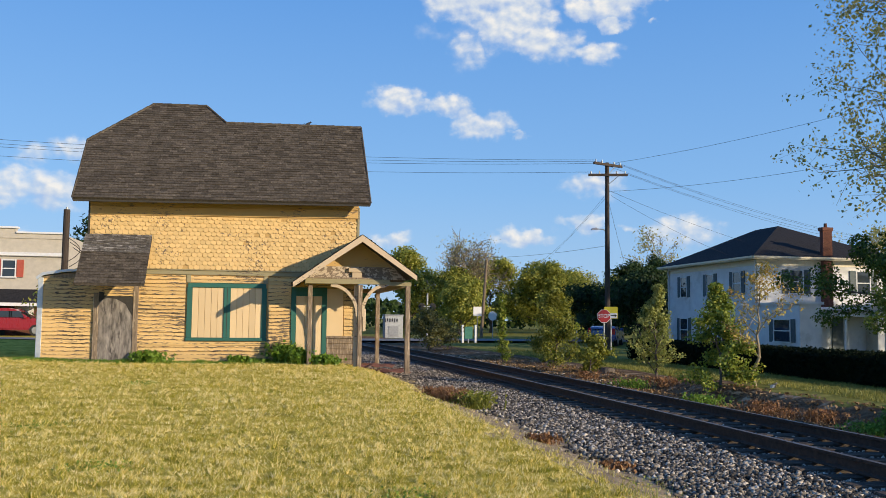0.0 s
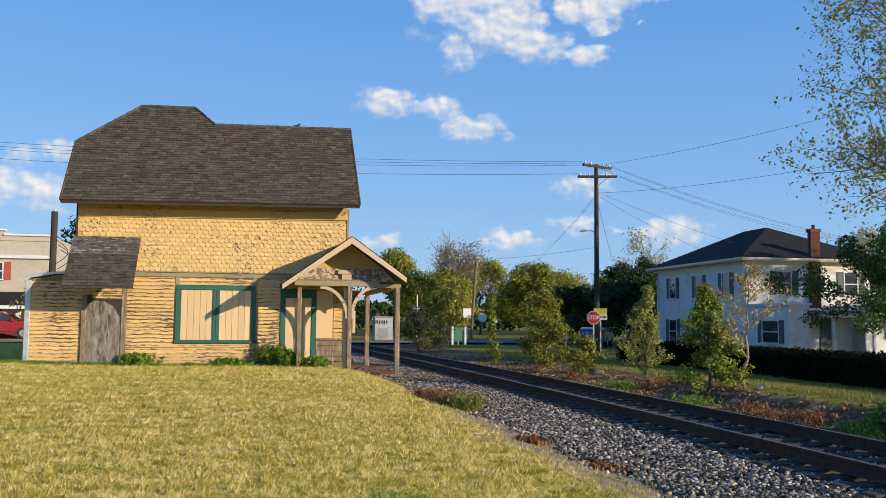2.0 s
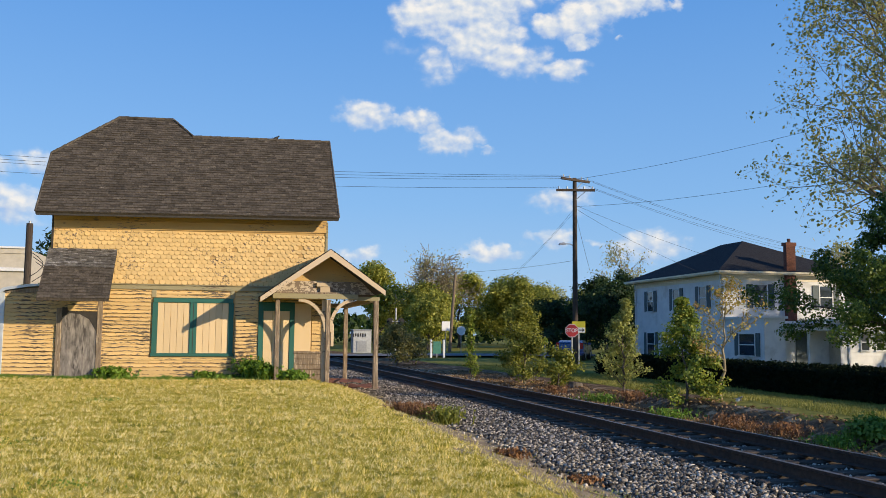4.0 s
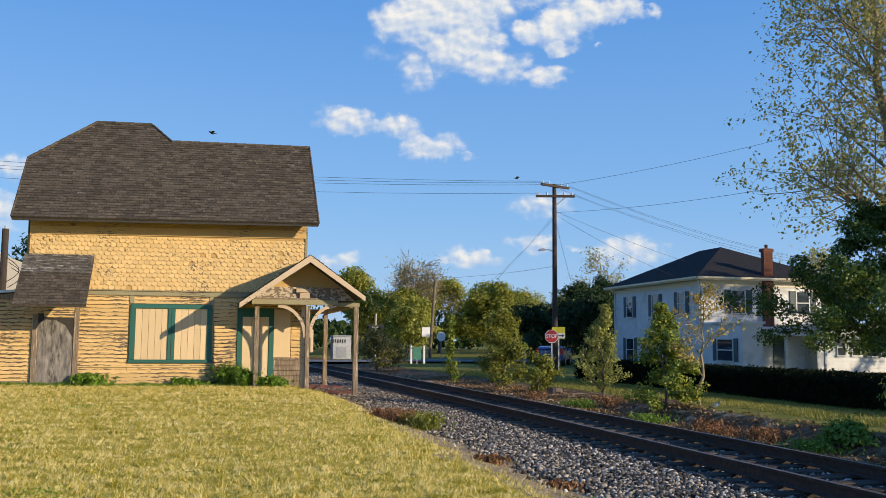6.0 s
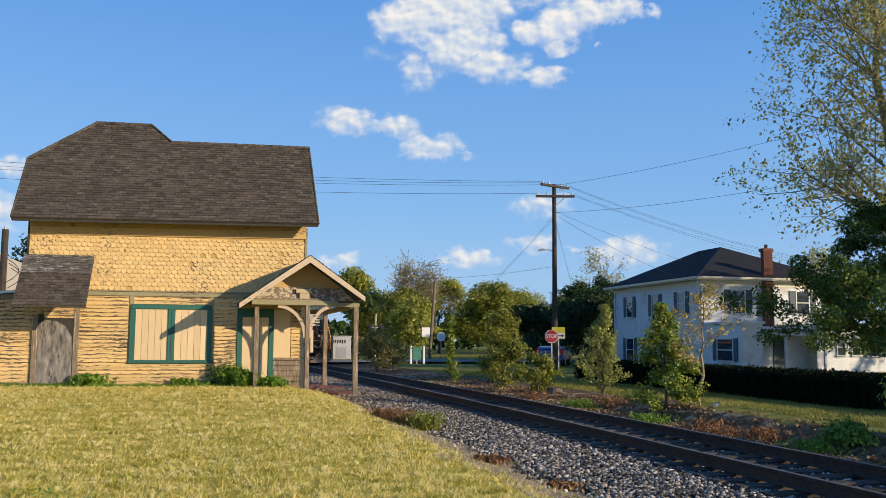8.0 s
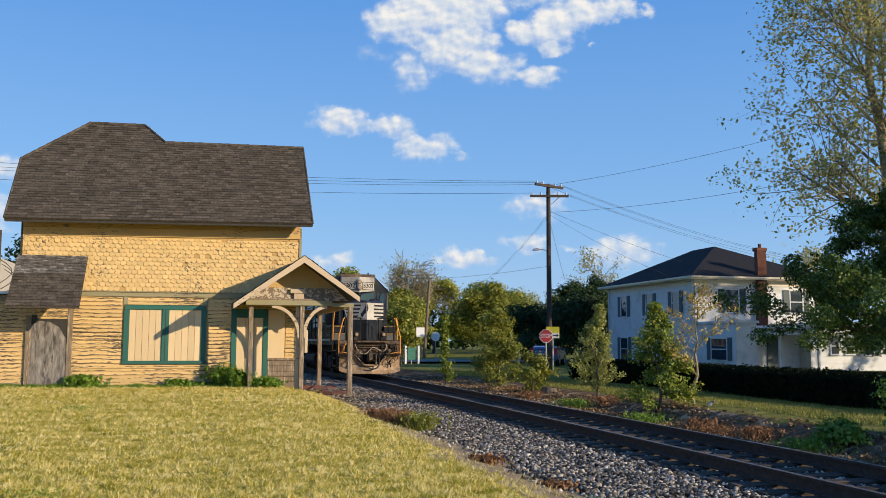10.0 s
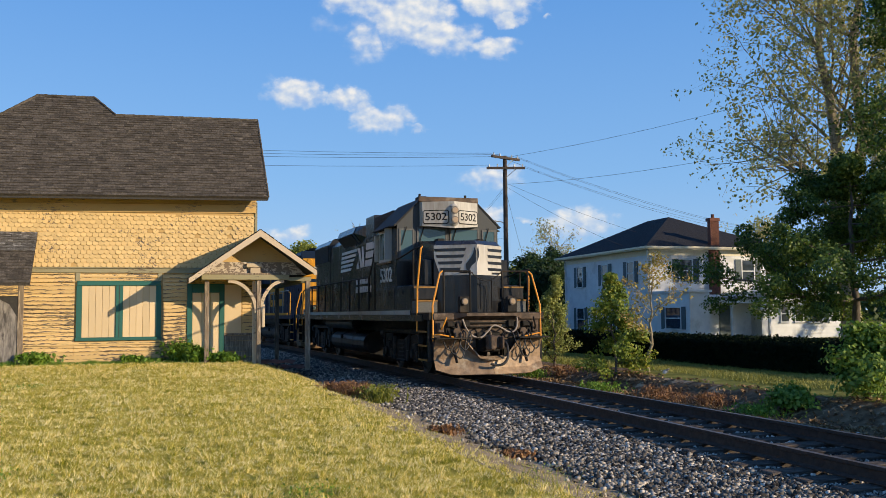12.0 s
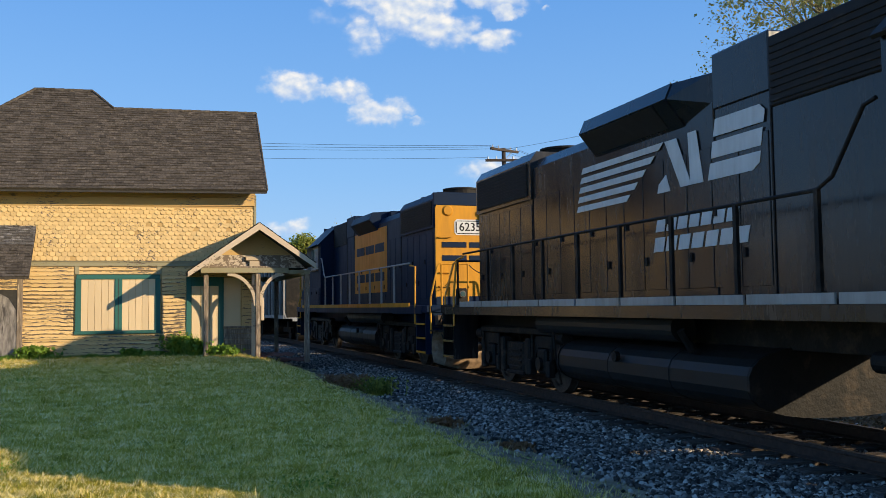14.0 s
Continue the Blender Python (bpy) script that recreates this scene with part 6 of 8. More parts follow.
def motions():
    steps = [k / 4 for k in range(57)]
    walk(LEAD, [(t, on_track(train_y(t))) for t in steps])
    walk(SECOND, [(t, on_track(train_y(t) + 21.25, 180)) for t in steps])
    for i, c in enumerate(CARS):
        walk(c, [(t, on_track(train_y(t) + 39.6 + 15.9 * i)) for t in steps])
    for spin, way in ((SPIN_1, 1), (SPIN_2, -1)):
        for ax, y in spin:
            walk(ax, [(k / 15, pose(0, y, 0.508, way * math.degrees(SPEED * k / 15 / 0.508) % 360 if way > 0 else -(math.degrees(SPEED * k / 15 / 0.508) % 360), 0, 0)) for k in range(211)])
    bird_motions()


# ---- plants ----
M["bark"] = material("grey_brown_bark", ((0.07, 0.055, 0.042), (0.17, 0.14, 0.11)), 0.95, grain=6, stretch=(3, 3, 0.7), bump=0.6, bump_scale=14)
M["pale_bark"] = material("pale_bark", ((0.19, 0.15, 0.09), (0.36, 0.30, 0.20)), 0.9, grain=5, stretch=(3, 3, 0.7), bump=0.5, bump_scale=14)
M["leaf_maple"] = foliage("maple_leaves", (0.012, 0.038, 0.010), (0.105, 0.17, 0.025), 0.30, autumn=(0.26, 0.30, 0.045))
M["leaf_sparse"] = foliage("young_olive_leaves", (0.26, 0.27, 0.09), (0.62, 0.55, 0.19), 0.58)
M["leaf_dark"] = foliage("dark_green_leaves", (0.008, 0.026, 0.008), (0.060, 0.105, 0.022), 0.25, scale=0.3)
M["leaf_pale"] = foliage("pale_young_leaves", (0.20, 0.24, 0.06), (0.50, 0.50, 0.14), 0.40)
M["leaf_sapling"] = foliage("sapling_leaves", (0.035, 0.085, 0.010), (0.26, 0.33, 0.045), 0.35, autumn=(0.52, 0.44, 0.06))
M["leaf_olive"] = foliage("olive_shrub_leaves", (0.08, 0.085, 0.022), (0.32, 0.28, 0.08), 0.3)
M["leaf_mid"] = foliage("green_leaves", (0.11, 0.16, 0.022), (0.60, 0.56, 0.095), 0.44, scale=0.3)
M["leaf_yellow"] = foliage("yellow_green_leaves", (0.06, 0.105, 0.012), (0.40, 0.38, 0.055), 0.36)
M["leaf_rust"] = foliage("rust_tinged_leaves", (0.22, 0.20, 0.04), (0.52, 0.40, 0.10), 0.4, autumn=(0.50, 0.26, 0.10))
M["leaf_bush"] = foliage("bush_leaves", (0.08, 0.16, 0.02), (0.32, 0.42, 0.06), 0.38)
# near-black greens: the hedge's shaded side is put into the leaf colour
M["hedge"] = foliage("shade_darkened_hedge_leaves", (0.003, 0.007, 0.003), (0.010, 0.019, 0.006), 0.1, gloss=0.01)
M["straw"] = foliage("dry_brown_stalks", (0.16, 0.07, 0.03), (0.36, 0.20, 0.09), 0.2)
M["weed"] = foliage("weed_leaves", (0.07, 0.16, 0.012), (0.26, 0.40, 0.05), 0.38)


def tubes(segments, sides=6):
    """Tapered limbs from rows of (start, end, radius, end radius)."""
    verts, faces = [], []
    ring = [(math.cos(2 * math.pi * k / sides), math.sin(2 * math.pi * k / sides)) for k in range(sides)]
    for a, b, ra, rb in segments:
        d = (b - a).normalized()
        s = d.orthogonal().normalized()
        u = d.cross(s)
        n = len(verts)
        for c, r in ((a, ra), (b, rb)):
            verts += [tuple(c + (s * p + u * q) * r) for p, q in ring]
        faces += [(n + k, n + (k + 1) % sides, n + sides + (k + 1) % sides, n + sides + k) for k in range(sides)]
    return verts, faces


def leaf_quads(points, size, rng, long=1.5, facing=None, hold=0.9):
    """A pointed, slightly folded blade at each point, turned at random or mostly towards facing."""
    n = len(points)
    up = rng.normal(size=(n, 3))
    if facing is not None:
        up = up * 0.62 + facing * hold
    up /= np.linalg.norm(up, axis=1, keepdims=True) + 1e-9
    d = np.cross(up, rng.normal(size=(n, 3)))
    d /= np.linalg.norm(d, axis=1, keepdims=True) + 1e-9
    e = np.cross(up, d)
    s = size * rng.uniform(0.6, 1.3, (n, 1))
    bend = up * s * 0.18
    a, b = points - d * s * long / 2, points + d * s * long / 2
    return np.stack([a, points + e * s * 0.5 + bend, b, points - e * s * 0.5 + bend], 1)


def grow(seed, height, spread, trunk_r, levels, first=0.25, limbs=9, rise=0.6, lean=(0, 0), forks=1, taper=0.65, thick=0.5):
    """A skeleton of tapering limbs: segments and the twigs' points."""
    rnd = random.Random(seed)
    segs, tips = [], []

    def limb(p, d, length, r, level):
        steps = 4
        q = p
        for i in range(steps):
            d = (d + Vector((rnd.uniform(-1, 1), rnd.uniform(-1, 1), rnd.uniform(-0.4, 0.9))) * 0.16).normalized()
            e = q + d * length / steps
            r2 = r * (1 - 0.17 * (i + 1) / steps * (1 + 0.6 * (level > 0)))
            segs.append((q, e, r, r2))
            if level < levels and i >= (1 if level else 0):
                for _ in range(2 if level == 0 else rnd.choice((1, 2))):
                    side = d.orthogonal().normalized()
                    side.rotate(Matrix.Rotation(rnd.uniform(0, 6.283), 3, d))
                    limb(e, (d * rnd.uniform(0.45, 0.8) + side * rnd.uniform(0.5, 0.9)).normalized(), length * rnd.uniform(0.42, 0.62), r2 * 0.5, level + 1)
            if level >= levels - 1:
                tips.append(e)
            q, r = e, r2
        tips.append(q)

    base = Vector((0, 0, -0.15))
    top = Vector((lean[0], lean[1], height))
    for fork in range(forks):
        q = base + Vector((0.25 * fork, 0.1 * fork, 0))
        goal = top + Vector((rnd.uniform(-1, 1), rnd.uniform(-1, 1), 0)) * spread * 0.35 * (forks > 1)
        n = 10
        for i in range(n):
            f = (i + 1) / n
            e = base.lerp(goal, f) + Vector((rnd.uniform(-1, 1), rnd.uniform(-1, 1), 0)) * 0.02 * height
            r0, r1 = trunk_r * (1 - 0.88 * i / n), trunk_r * (1 - 0.88 * f)
            segs.append((q, e, r0 * (1.35 if i == 0 else 1), r1))
            if f > first:
                reach = spread * (1.0 - taper * max(0, (f - first) / (1 - first)) ** 1.5)
                for _ in range(max(1, round(limbs / (n * (1 - first))))):
                    az = rnd.uniform(0, 6.283)
                    limb(e, Vector((math.cos(az), math.sin(az), rise * rnd.uniform(0.5, 1.5))).normalized(), reach * rnd.uniform(0.6, 1.0), r1 * thick, 1)
            q = e
        tips.append(q)
    return segs, tips


def plant(name, label, category, at, seed, height, spread, trunk_r, leaf, leaves, size, bark="bark", levels=2, clump=0.35, turn=0.0, group="", clear=0.05, twig=0.004, sides=6, **shape):
    """A tree or shrub: limbs, and a crown of many single leaves gathered at its twigs."""
    ob = thing(name, label, category, (at[0], at[1], ground_z(at[0], at[1])), group=group, turn=turn)
    segs, tips = grow(seed, height, spread, trunk_r, levels, **shape)
    v, f = tubes([(a, b, max(r, twig), max(q, twig)) for a, b, r, q in segs if r > 0.003], sides)
    link_mesh("trunk", v, f, M[bark], ob, smooth=True)
    rng = np.random.default_rng(seed)
    tips = np.array([tuple(t) for t in tips])
    # boughs: each twig's leaves lie in a flattened shell round it and face outwards
    pick = rng.integers(0, len(tips), leaves)
    off = rng.normal(size=(leaves, 3))
    off *= (rng.uniform(0.35, 1.0, (leaves, 1)) ** 0.5) * 1.35 / (np.linalg.norm(off, axis=1, keepdims=True) + 1e-9)
    pts = tips[pick] + off * clump * np.array([1, 1, 0.7]) * rng.uniform(0.6, 1.25, len(tips))[pick][:, None]
    middle = np.array([0, 0, height * 0.5])
    out = pts - middle
    out /= np.linalg.norm(out, axis=1, keepdims=True) + 1e-9
    facing = off * 0.55 + out * 0.5 + np.array([0, 0, 0.25])
    low = pts[:, 2] > clear
    soup("crown", leaf_quads(pts[low], size, rng, facing=facing[low]), 4, M[leaf], ob)
    return ob


def tuft(name, label, at, seed, mat, count, height, spread, width=0.02, lean=0.35):
    """A clump of blades that stand up from the ground."""
    rng = np.random.default_rng(seed)
    ob = thing(name, label, "plant", (at[0], at[1], ground_z(*at)))
    p = np.c_[rng.normal(size=(count, 2)) * spread * 0.5, np.zeros(count) - 0.02]
    tip = p + np.c_[rng.normal(size=(count, 2)) * lean * height, height * rng.uniform(0.4, 1.0, count)]
    s = np.c_[rng.normal(size=(count, 2)), np.zeros(count)]
    s *= width / 2 / np.linalg.norm(s, axis=1, keepdims=True)
    tagged(soup("foliage", np.stack([p - s, p + s, tip], 1), 3, mat, ob), kind="stuff")
    mid = (p * 0.3 + tip * 0.7)
    tagged(soup("foliage", leaf_quads(np.repeat(mid, 2, 0) + rng.normal(size=(count * 2, 3)) * 0.06 * height, width * 2.2, rng), 4, mat, ob), kind="stuff")
    return ob


# the bank across the track
plant("shrub", "round green shrub on the bank beside the track", "shrub", (10.5, 32.0), 3, 2.45, 1.2, 0.05, "leaf_yellow", 11000, 0.055, clump=0.2, first=0.06, limbs=22, rise=0.9)
plant("shrub", "low yellow-green shrub on the bank", "shrub", (11.0, 29.8), 13, 1.1, 0.8, 0.03, "leaf_yellow", 2200, 0.07, clump=0.2, first=0.05, limbs=12, rise=0.7)
plant("young_tree", "slender pale green young tree on the bank", "tree", (11.95, 26.6), 5, 2.75, 0.85, 0.04, "leaf_pale", 7500, 0.05, taper=0.93, clump=0.12, first=0.03, limbs=30, rise=1.0)
plant("young_tree", "bright green maple sapling with a few yellow leaves", "tree", (11.30, 21.4), 7, 2.65, 1.0, 0.04, "leaf_sapling", 9500, 0.055, taper=0.97, clump=0.13, first=0.02, limbs=34, rise=0.25)
plant("young_tree", "thin bare-looking young tree with rust-tinged leaves", "tree", (12.2, 21.2), 9, 2.7, 1.25, 0.055, "leaf_rust", 1200, 0.055, bark="pale_bark", clump=0.12, first=0.2, limbs=16, rise=0.8, lean=(0.15, 0), twig=0.009)
plant("shrub", "bright green bush at the foot of the trees", "shrub", (12.1, 13.4), 11, 1.05, 0.8, 0.05, "leaf_bush", 8000, 0.06, clump=0.18, first=0.05, limbs=18, rise=0.8)
plant("shrub", "low bright green bush on the bank", "shrub", (11.25, 14.3), 12, 0.18, 0.45, 0.02, "leaf_bush", 2600, 0.06, clump=0.18, first=0.05, limbs=10, rise=0.5)
plant("sapling", "thin green sapling beside the track", "tree", (9.5, 36.0), 15, 2.7, 0.30, 0.03, "leaf_sapling", 2200, 0.06, clump=0.12, first=0.02, limbs=22, rise=2.0)
plant("shrub", "dark spreading shrub beside the far track", "shrub", (9.4, 52.5), 17, 1.9, 1.6, 0.06, "leaf_olive", 5500, 0.09, clump=0.28, first=0.05, limbs=16, rise=0.5)
for i, (x, y) in enumerate(((10.2, 20.0), (10.4, 17.2), (10.9, 18.6), (10.3, 24.6), (11.2, 24.2), (10.0, 27.3), (10.5, 14.4), (10.9, 16.4))):
    tuft("weed_clump", "dry brown weeds on the bank", (x, y), 40 + i, M["straw"] if i % 3 else M["weed"], 160, 0.34, 0.5)
for i, (x, y, m, h) in enumerate(((3.85, 18.6, "straw", 0.42), (4.2, 17.9, "leaf_yellow", 0.5), (3.6, 19.1, "straw", 0.30), (3.9, 12.6, "straw", 0.15), (4.2, 10.6, "straw", 0.12))):
    tuft("weed_clump", "red-brown and green weeds at the edge of the gravel", (x, y), 60 + i, M[m], 220, h, 0.32 if h > 0.2 else 0.2)
tuft("weed_clump", "thin seeding grass stalks at the edge of the gravel", (3.42, 7.9), 71, M["leaf_pale"], 46, 0.30, 0.34, 0.007, 0.22)
for i, (x, y, h, s) in enumerate(((-3.1, 26.22, 0.44, 0.36), (0.58, 26.15, 0.72, 0.20), (0.92, 25.7, 0.56, 0.22), (1.62, 25.5, 0.36, 0.22), (1.85, 25.5, 0.26, 0.16), (-0.7, 26.3, 0.26, 0.2), (-0.2, 26.3, 0.14, 0.3))):
    tuft("weed_clump", "green weeds growing against the depot wall", (x, y), 80 + i, M["weed"], 260, h, s, 0.035)

# large trees on the far side of the street
plant("tree", "tall sparse tree with young olive leaves and pale limbs", "tree", (30.4, 34.5), 21, 23.5, 6.6, 0.40, "leaf_sparse", 33000, 0.125, bark="pale_bark", levels=3, clump=0.46, first=0.18, limbs=32, rise=0.9, forks=2, lean=(0.5, 0), thick=0.30, taper=0.5, sides=5)
plant("tree", "dark green maple tree with drooping lower limbs", "tree", (25.3, 28.5), 23, 7.1, 5.1, 0.2, "leaf_maple", 84000, 0.084, levels=2, clump=0.42, first=0.28, limbs=22, rise=-0.05, taper=0.9, clear=1.2)
plant("tree", "dark green tree beside the street", "tree", (28.9, 28.5), 25, 15.0, 3.4, 0.26, "leaf_maple", 20000, 0.10, levels=2, clump=0.55, first=0.25, limbs=20, rise=0.4)
# trees along the street that stand out of the camera's sight and shade the bank and the house
plant("tree", "full green tree along the street", "tree", (18.0, 1.5), 61, 3.6, 2.0, 0.12, "leaf_maple", 5000, 0.16, clump=0.35, first=0.25, limbs=16, rise=0.4)
plant("tree", "full green tree along the street", "tree", (16.9, 6.4), 65, 2.9, 1.8, 0.08, "leaf_maple", 5000, 0.13, clump=0.3, first=0.1, limbs=16, rise=0.5)
plant("tree", "full green tree along the street", "tree", (18.8, -9.5), 62, 4.9, 2.4, 0.14, "leaf_maple", 5000, 0.16, clump=0.35, first=0.25, limbs=16, rise=0.4)
plant("tree", "sparse tall tree beside the house", "tree", (42.5, 31.0), 63, 13.0, 5.0, 0.25, "leaf_sparse", 11000, 0.26, bark="pale_bark", levels=3, clump=0.5, first=0.2, limbs=20, rise=0.8)
plant("tree", "full green tree beside the house", "tree", (50.5, 31.0), 64, 13.0, 5.2, 0.24, "leaf_maple", 3000, 0.24, clump=0.5, first=0.2, limbs=16, rise=0.5)
# the far end of the street and the road crossing
FAR_TREES = [
    (17.6, 112.0, 9.8, 5.2, "leaf_mid", 32, "bark", 11000, 0.30, 0.9), (28.0, 112.0, 8.4, 5.6, "leaf_mid", 33, "bark", 12000, 0.28, 0.9),
    (33.0, 106.0, 7.6, 5.4, "leaf_mid", 34, "bark", 12000, 0.28, 0.9), (38.5, 112.0, 7.2, 5.4, "leaf_mid", 35, "bark", 11000, 0.28, 0.9), (44.0, 108.0, 6.5, 4.2, "leaf_mid", 36, "bark", 8000, 0.28, 0.8),
    (50.0, 112.0, 6.4, 4.2, "leaf_dark", 37, "bark", 8000, 0.28, 0.8), (28.2, 66.0, 5.2, 3.4, "leaf_dark", 38, "bark", 9000, 0.20, 0.55), (31.0, 71.0, 5.8, 3.8, "leaf_dark", 39, "bark", 9000, 0.20, 0.55),
    (34.5, 75.0, 6.4, 3.6, "leaf_dark", 40, "bark", 8000, 0.22, 0.55), (25.0, 70.0, 4.0, 2.8, "leaf_dark", 41, "bark", 6000, 0.2, 0.5), (44.0, 98.0, 11.3, 4.8, "leaf_sparse", 42, "pale_bark", 2500, 0.22, 0.6),
    (8.0, 120.0, 7.6, 4.6, "leaf_mid", 43, "bark", 7000, 0.3, 0.8), (19.8, 92.0, 5.3, 3.2, "leaf_mid", 44, "bark", 6000, 0.25, 0.6), (50.5, 68.0, 8.7, 4.4, "leaf_sparse", 45, "pale_bark", 3500, 0.22, 0.6), (45.0, 66.0, 7.4, 3.5, "leaf_sparse", 46, "pale_bark", 2600, 0.22, 0.6),
    (-9.4, 47.0, 3.2, 1.4, "leaf_mid", 47, "bark", 2200, 0.14, 0.3), (55.0, 95.0, 6.8, 4.2, "leaf_dark", 48, "bark", 6000, 0.3, 0.8), (0.0, 130.0, 6.8, 5.0, "leaf_dark", 49, "bark", 5000, 0.35, 0.9), (60.0, 60.0, 9.1, 5.0, "leaf_dark", 50, "bark", 6000, 0.3, 0.8)]
for x, y, h, s, leaf, seed, bark, n, size, clump in FAR_TREES:
    bare = leaf == "leaf_sparse"
    label = {"leaf_sparse": "bare-looking tree with pale twigs and few leaves", "leaf_dark": "dark green full tree", "leaf_mid": "full green tree in evening light"}[leaf]
    plant("tree", label, "tree", (x, y), seed, h * 0.92, s, 0.02 * h + 0.06, leaf, int(n * (0.5 if bare else 1.5)), size * 0.75, bark, levels=4 if bare else 2, clump=clump, first=0.2 if bare else 0.12, limbs=14 if bare else 22, rise=1.2 if bare else 0.45, twig=0.022 if bare else 0.01, sides=3 if bare else 5, group="trees behind the crossing" if y > 60 else "")
plant("tree", "round-headed tree with a lace of pale bare twigs", "tree", (22.5, 104.0), 31, 8.0, 6.0, 0.26, "leaf_sparse", 1100, 0.15, bark="pale_bark", levels=4, clump=0.35, first=0.2, limbs=40, rise=1.5, taper=0.55, twig=0.034, sides=3, group="trees behind the crossing")
# unseen trees, added to keep bright sky out of the train paint's reflections
for x, y, h, n in ((-1.5, 70.0, 8.6, 81), (-7.5, 78.0, 9.4, 82), (-14.0, 84.0, 9.0, 83), (-4.0, 92.0, 9.6, 84), (3.0, 84.0, 7.0, 85)):
    plant("tree", "unseen dark green tree added behind the depot to darken reflections in the train", "tree", (x, y), n, h * 0.92, 5.0, 0.22, "leaf_dark", 6500, 0.26, clump=0.9, first=0.1, limbs=20, rise=0.45, sides=5, group="trees behind the depot")
plant("tree", "full yellow-green tree in evening light", "tree", (21.5, 100.0), 71, 6.2, 4.2, 0.16, "leaf_yellow", 9000, 0.2, clump=0.7, first=0.1, limbs=22, rise=0.5, group="trees behind the crossing")


def build_far_wood():
    """The wooded skyline beyond the road, one mass of leaves."""
    rng = np.random.default_rng(77)
    n = 26000
    az = np.radians(rng.uniform(-60, 75, n))
    r = rng.uniform(135, 175, n)
    wave = np.array([3.2 + 1.8 * noise.noise((a * 14.0, 0, 5)) + 1.4 * noise.noise((a * 45.0, 2, 5)) for a in az])
    z = wave * 1.35 * np.sqrt(rng.uniform(0, 1, n))
    pts = np.c_[np.sin(az) * r, np.cos(az) * r, z]
    ob = soup("woods", leaf_quads(pts, 0.9, rng, long=1.2), 4, M["leaf_dark"])
    tagged(ob, "distant dark green woods along the skyline", "woods", kind="stuff")


build_far_wood()


def build_hedge():
    rng = np.random.default_rng(5)
    h = thing("hedge", "long clipped hedge along the street, leaves darkened to match its shaded side", "hedge", (16.5, 27.0, -0.1))
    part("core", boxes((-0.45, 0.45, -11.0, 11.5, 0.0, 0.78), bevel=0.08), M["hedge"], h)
    n = 26000
    y = rng.uniform(-11.2, 11.7, n)
    side = rng.uniform(0, 1, n)
    x = np.where(side < 0.45, -0.5, np.where(side < 0.6, 0.5, rng.uniform(-0.5, 0.5, n)))
    z = np.where(side < 0.6, rng.uniform(0.0, 0.86, n), 0.86)
    pts = np.c_[x, y, z] + rng.normal(size=(n, 3)) * 0.035
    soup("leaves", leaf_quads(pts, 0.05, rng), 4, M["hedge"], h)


build_hedge()


# ---- houses, street furniture, vehicles ----
M["siding_white"] = material("white_painted_siding", ((0.54, 0.55, 0.56), (0.64, 0.64, 0.63)), 0.6, grain=2, spots=(0.48, 0.48, 0.47), spot_scale=0.8)
M["slate"] = material("dark_slate_shingle", ((0.014, 0.014, 0.016), (0.038, 0.037, 0.040)), 0.9, grain=9, bump=0.4, bump_scale=40, spec=0.12)
M["cream_trim"] = material("cream_eave_trim", ((0.62, 0.54, 0.38), (0.72, 0.64, 0.48)), 0.6)
M["shutter"] = material("dark_teal_shutter", ((0.035, 0.06, 0.07), (0.06, 0.09, 0.10)), 0.6)
M["red_shutter"] = material("red_shutter", ((0.38, 0.07, 0.04), (0.46, 0.10, 0.06)), 0.6)
M["window_glass"] = glazed("window_glass", (0.03, 0.04, 0.05))
M["brick"] = material("chimney_brick", ((0.085, 0.032, 0.022), (0.17, 0.065, 0.042)), 0.9, grain=14, bump=0.5, bump_scale=30, per_piece=0.25)
M["stucco"] = material("cream_stucco_front", ((0.45, 0.41, 0.34), (0.54, 0.49, 0.41)), 0.8, grain=3)
M["sign_white"] = material("sign_white", ((0.70, 0.70, 0.70), (0.78, 0.78, 0.78)), 0.5)
M["sign_red"] = material("sign_red", ((0.42, 0.03, 0.03), (0.50, 0.05, 0.05)), 0.45)
M["sign_yellow"] = material("sign_yellow", ((0.72, 0.60, 0.03), (0.80, 0.68, 0.05)), 0.45)
M["sign_green"] = material("sign_green", ((0.03, 0.15, 0.11), (0.05, 0.20, 0.15)), 0.5)
M["galvanised"] = material("galvanised_post", ((0.30, 0.31, 0.32), (0.42, 0.43, 0.44)), 0.5, 0.6)
M["pole_wood"] = material("dark_tarred_pole", ((0.035, 0.025, 0.02), (0.08, 0.06, 0.048)), 0.9, grain=6, stretch=(8, 8, 0.6), bump=0.5)
M["old_pole"] = material("grey_brown_pole", ((0.14, 0.10, 0.07), (0.24, 0.18, 0.12)), 0.9, grain=6, stretch=(8, 8, 0.6), bump=0.5)
M["wire"] = material("black_wire", ((0.02, 0.02, 0.022), (0.035, 0.035, 0.038)), 0.7)
M["cabin"] = material("pale_grey_cabin_steel", ((0.36, 0.375, 0.38), (0.50, 0.51, 0.51)), 0.5, 0.2)
M["car_red"] = painted("dark_red_car_paint", (0.30, 0.012, 0.018), (0.24, 0.02, 0.02), 0.25, 0.2, 0.8)
M["car_blue"] = painted("blue_car_paint", (0.018, 0.055, 0.18), (0.03, 0.06, 0.14), 0.25, 0.2, 0.8)
M["tyre"] = material("tyre_rubber", ((0.012, 0.012, 0.012), (0.03, 0.03, 0.03)), 0.85)
M["tail_red"] = material("red_tail_lamp", ((0.45, 0.02, 0.02), (0.55, 0.03, 0.03)), 0.25)
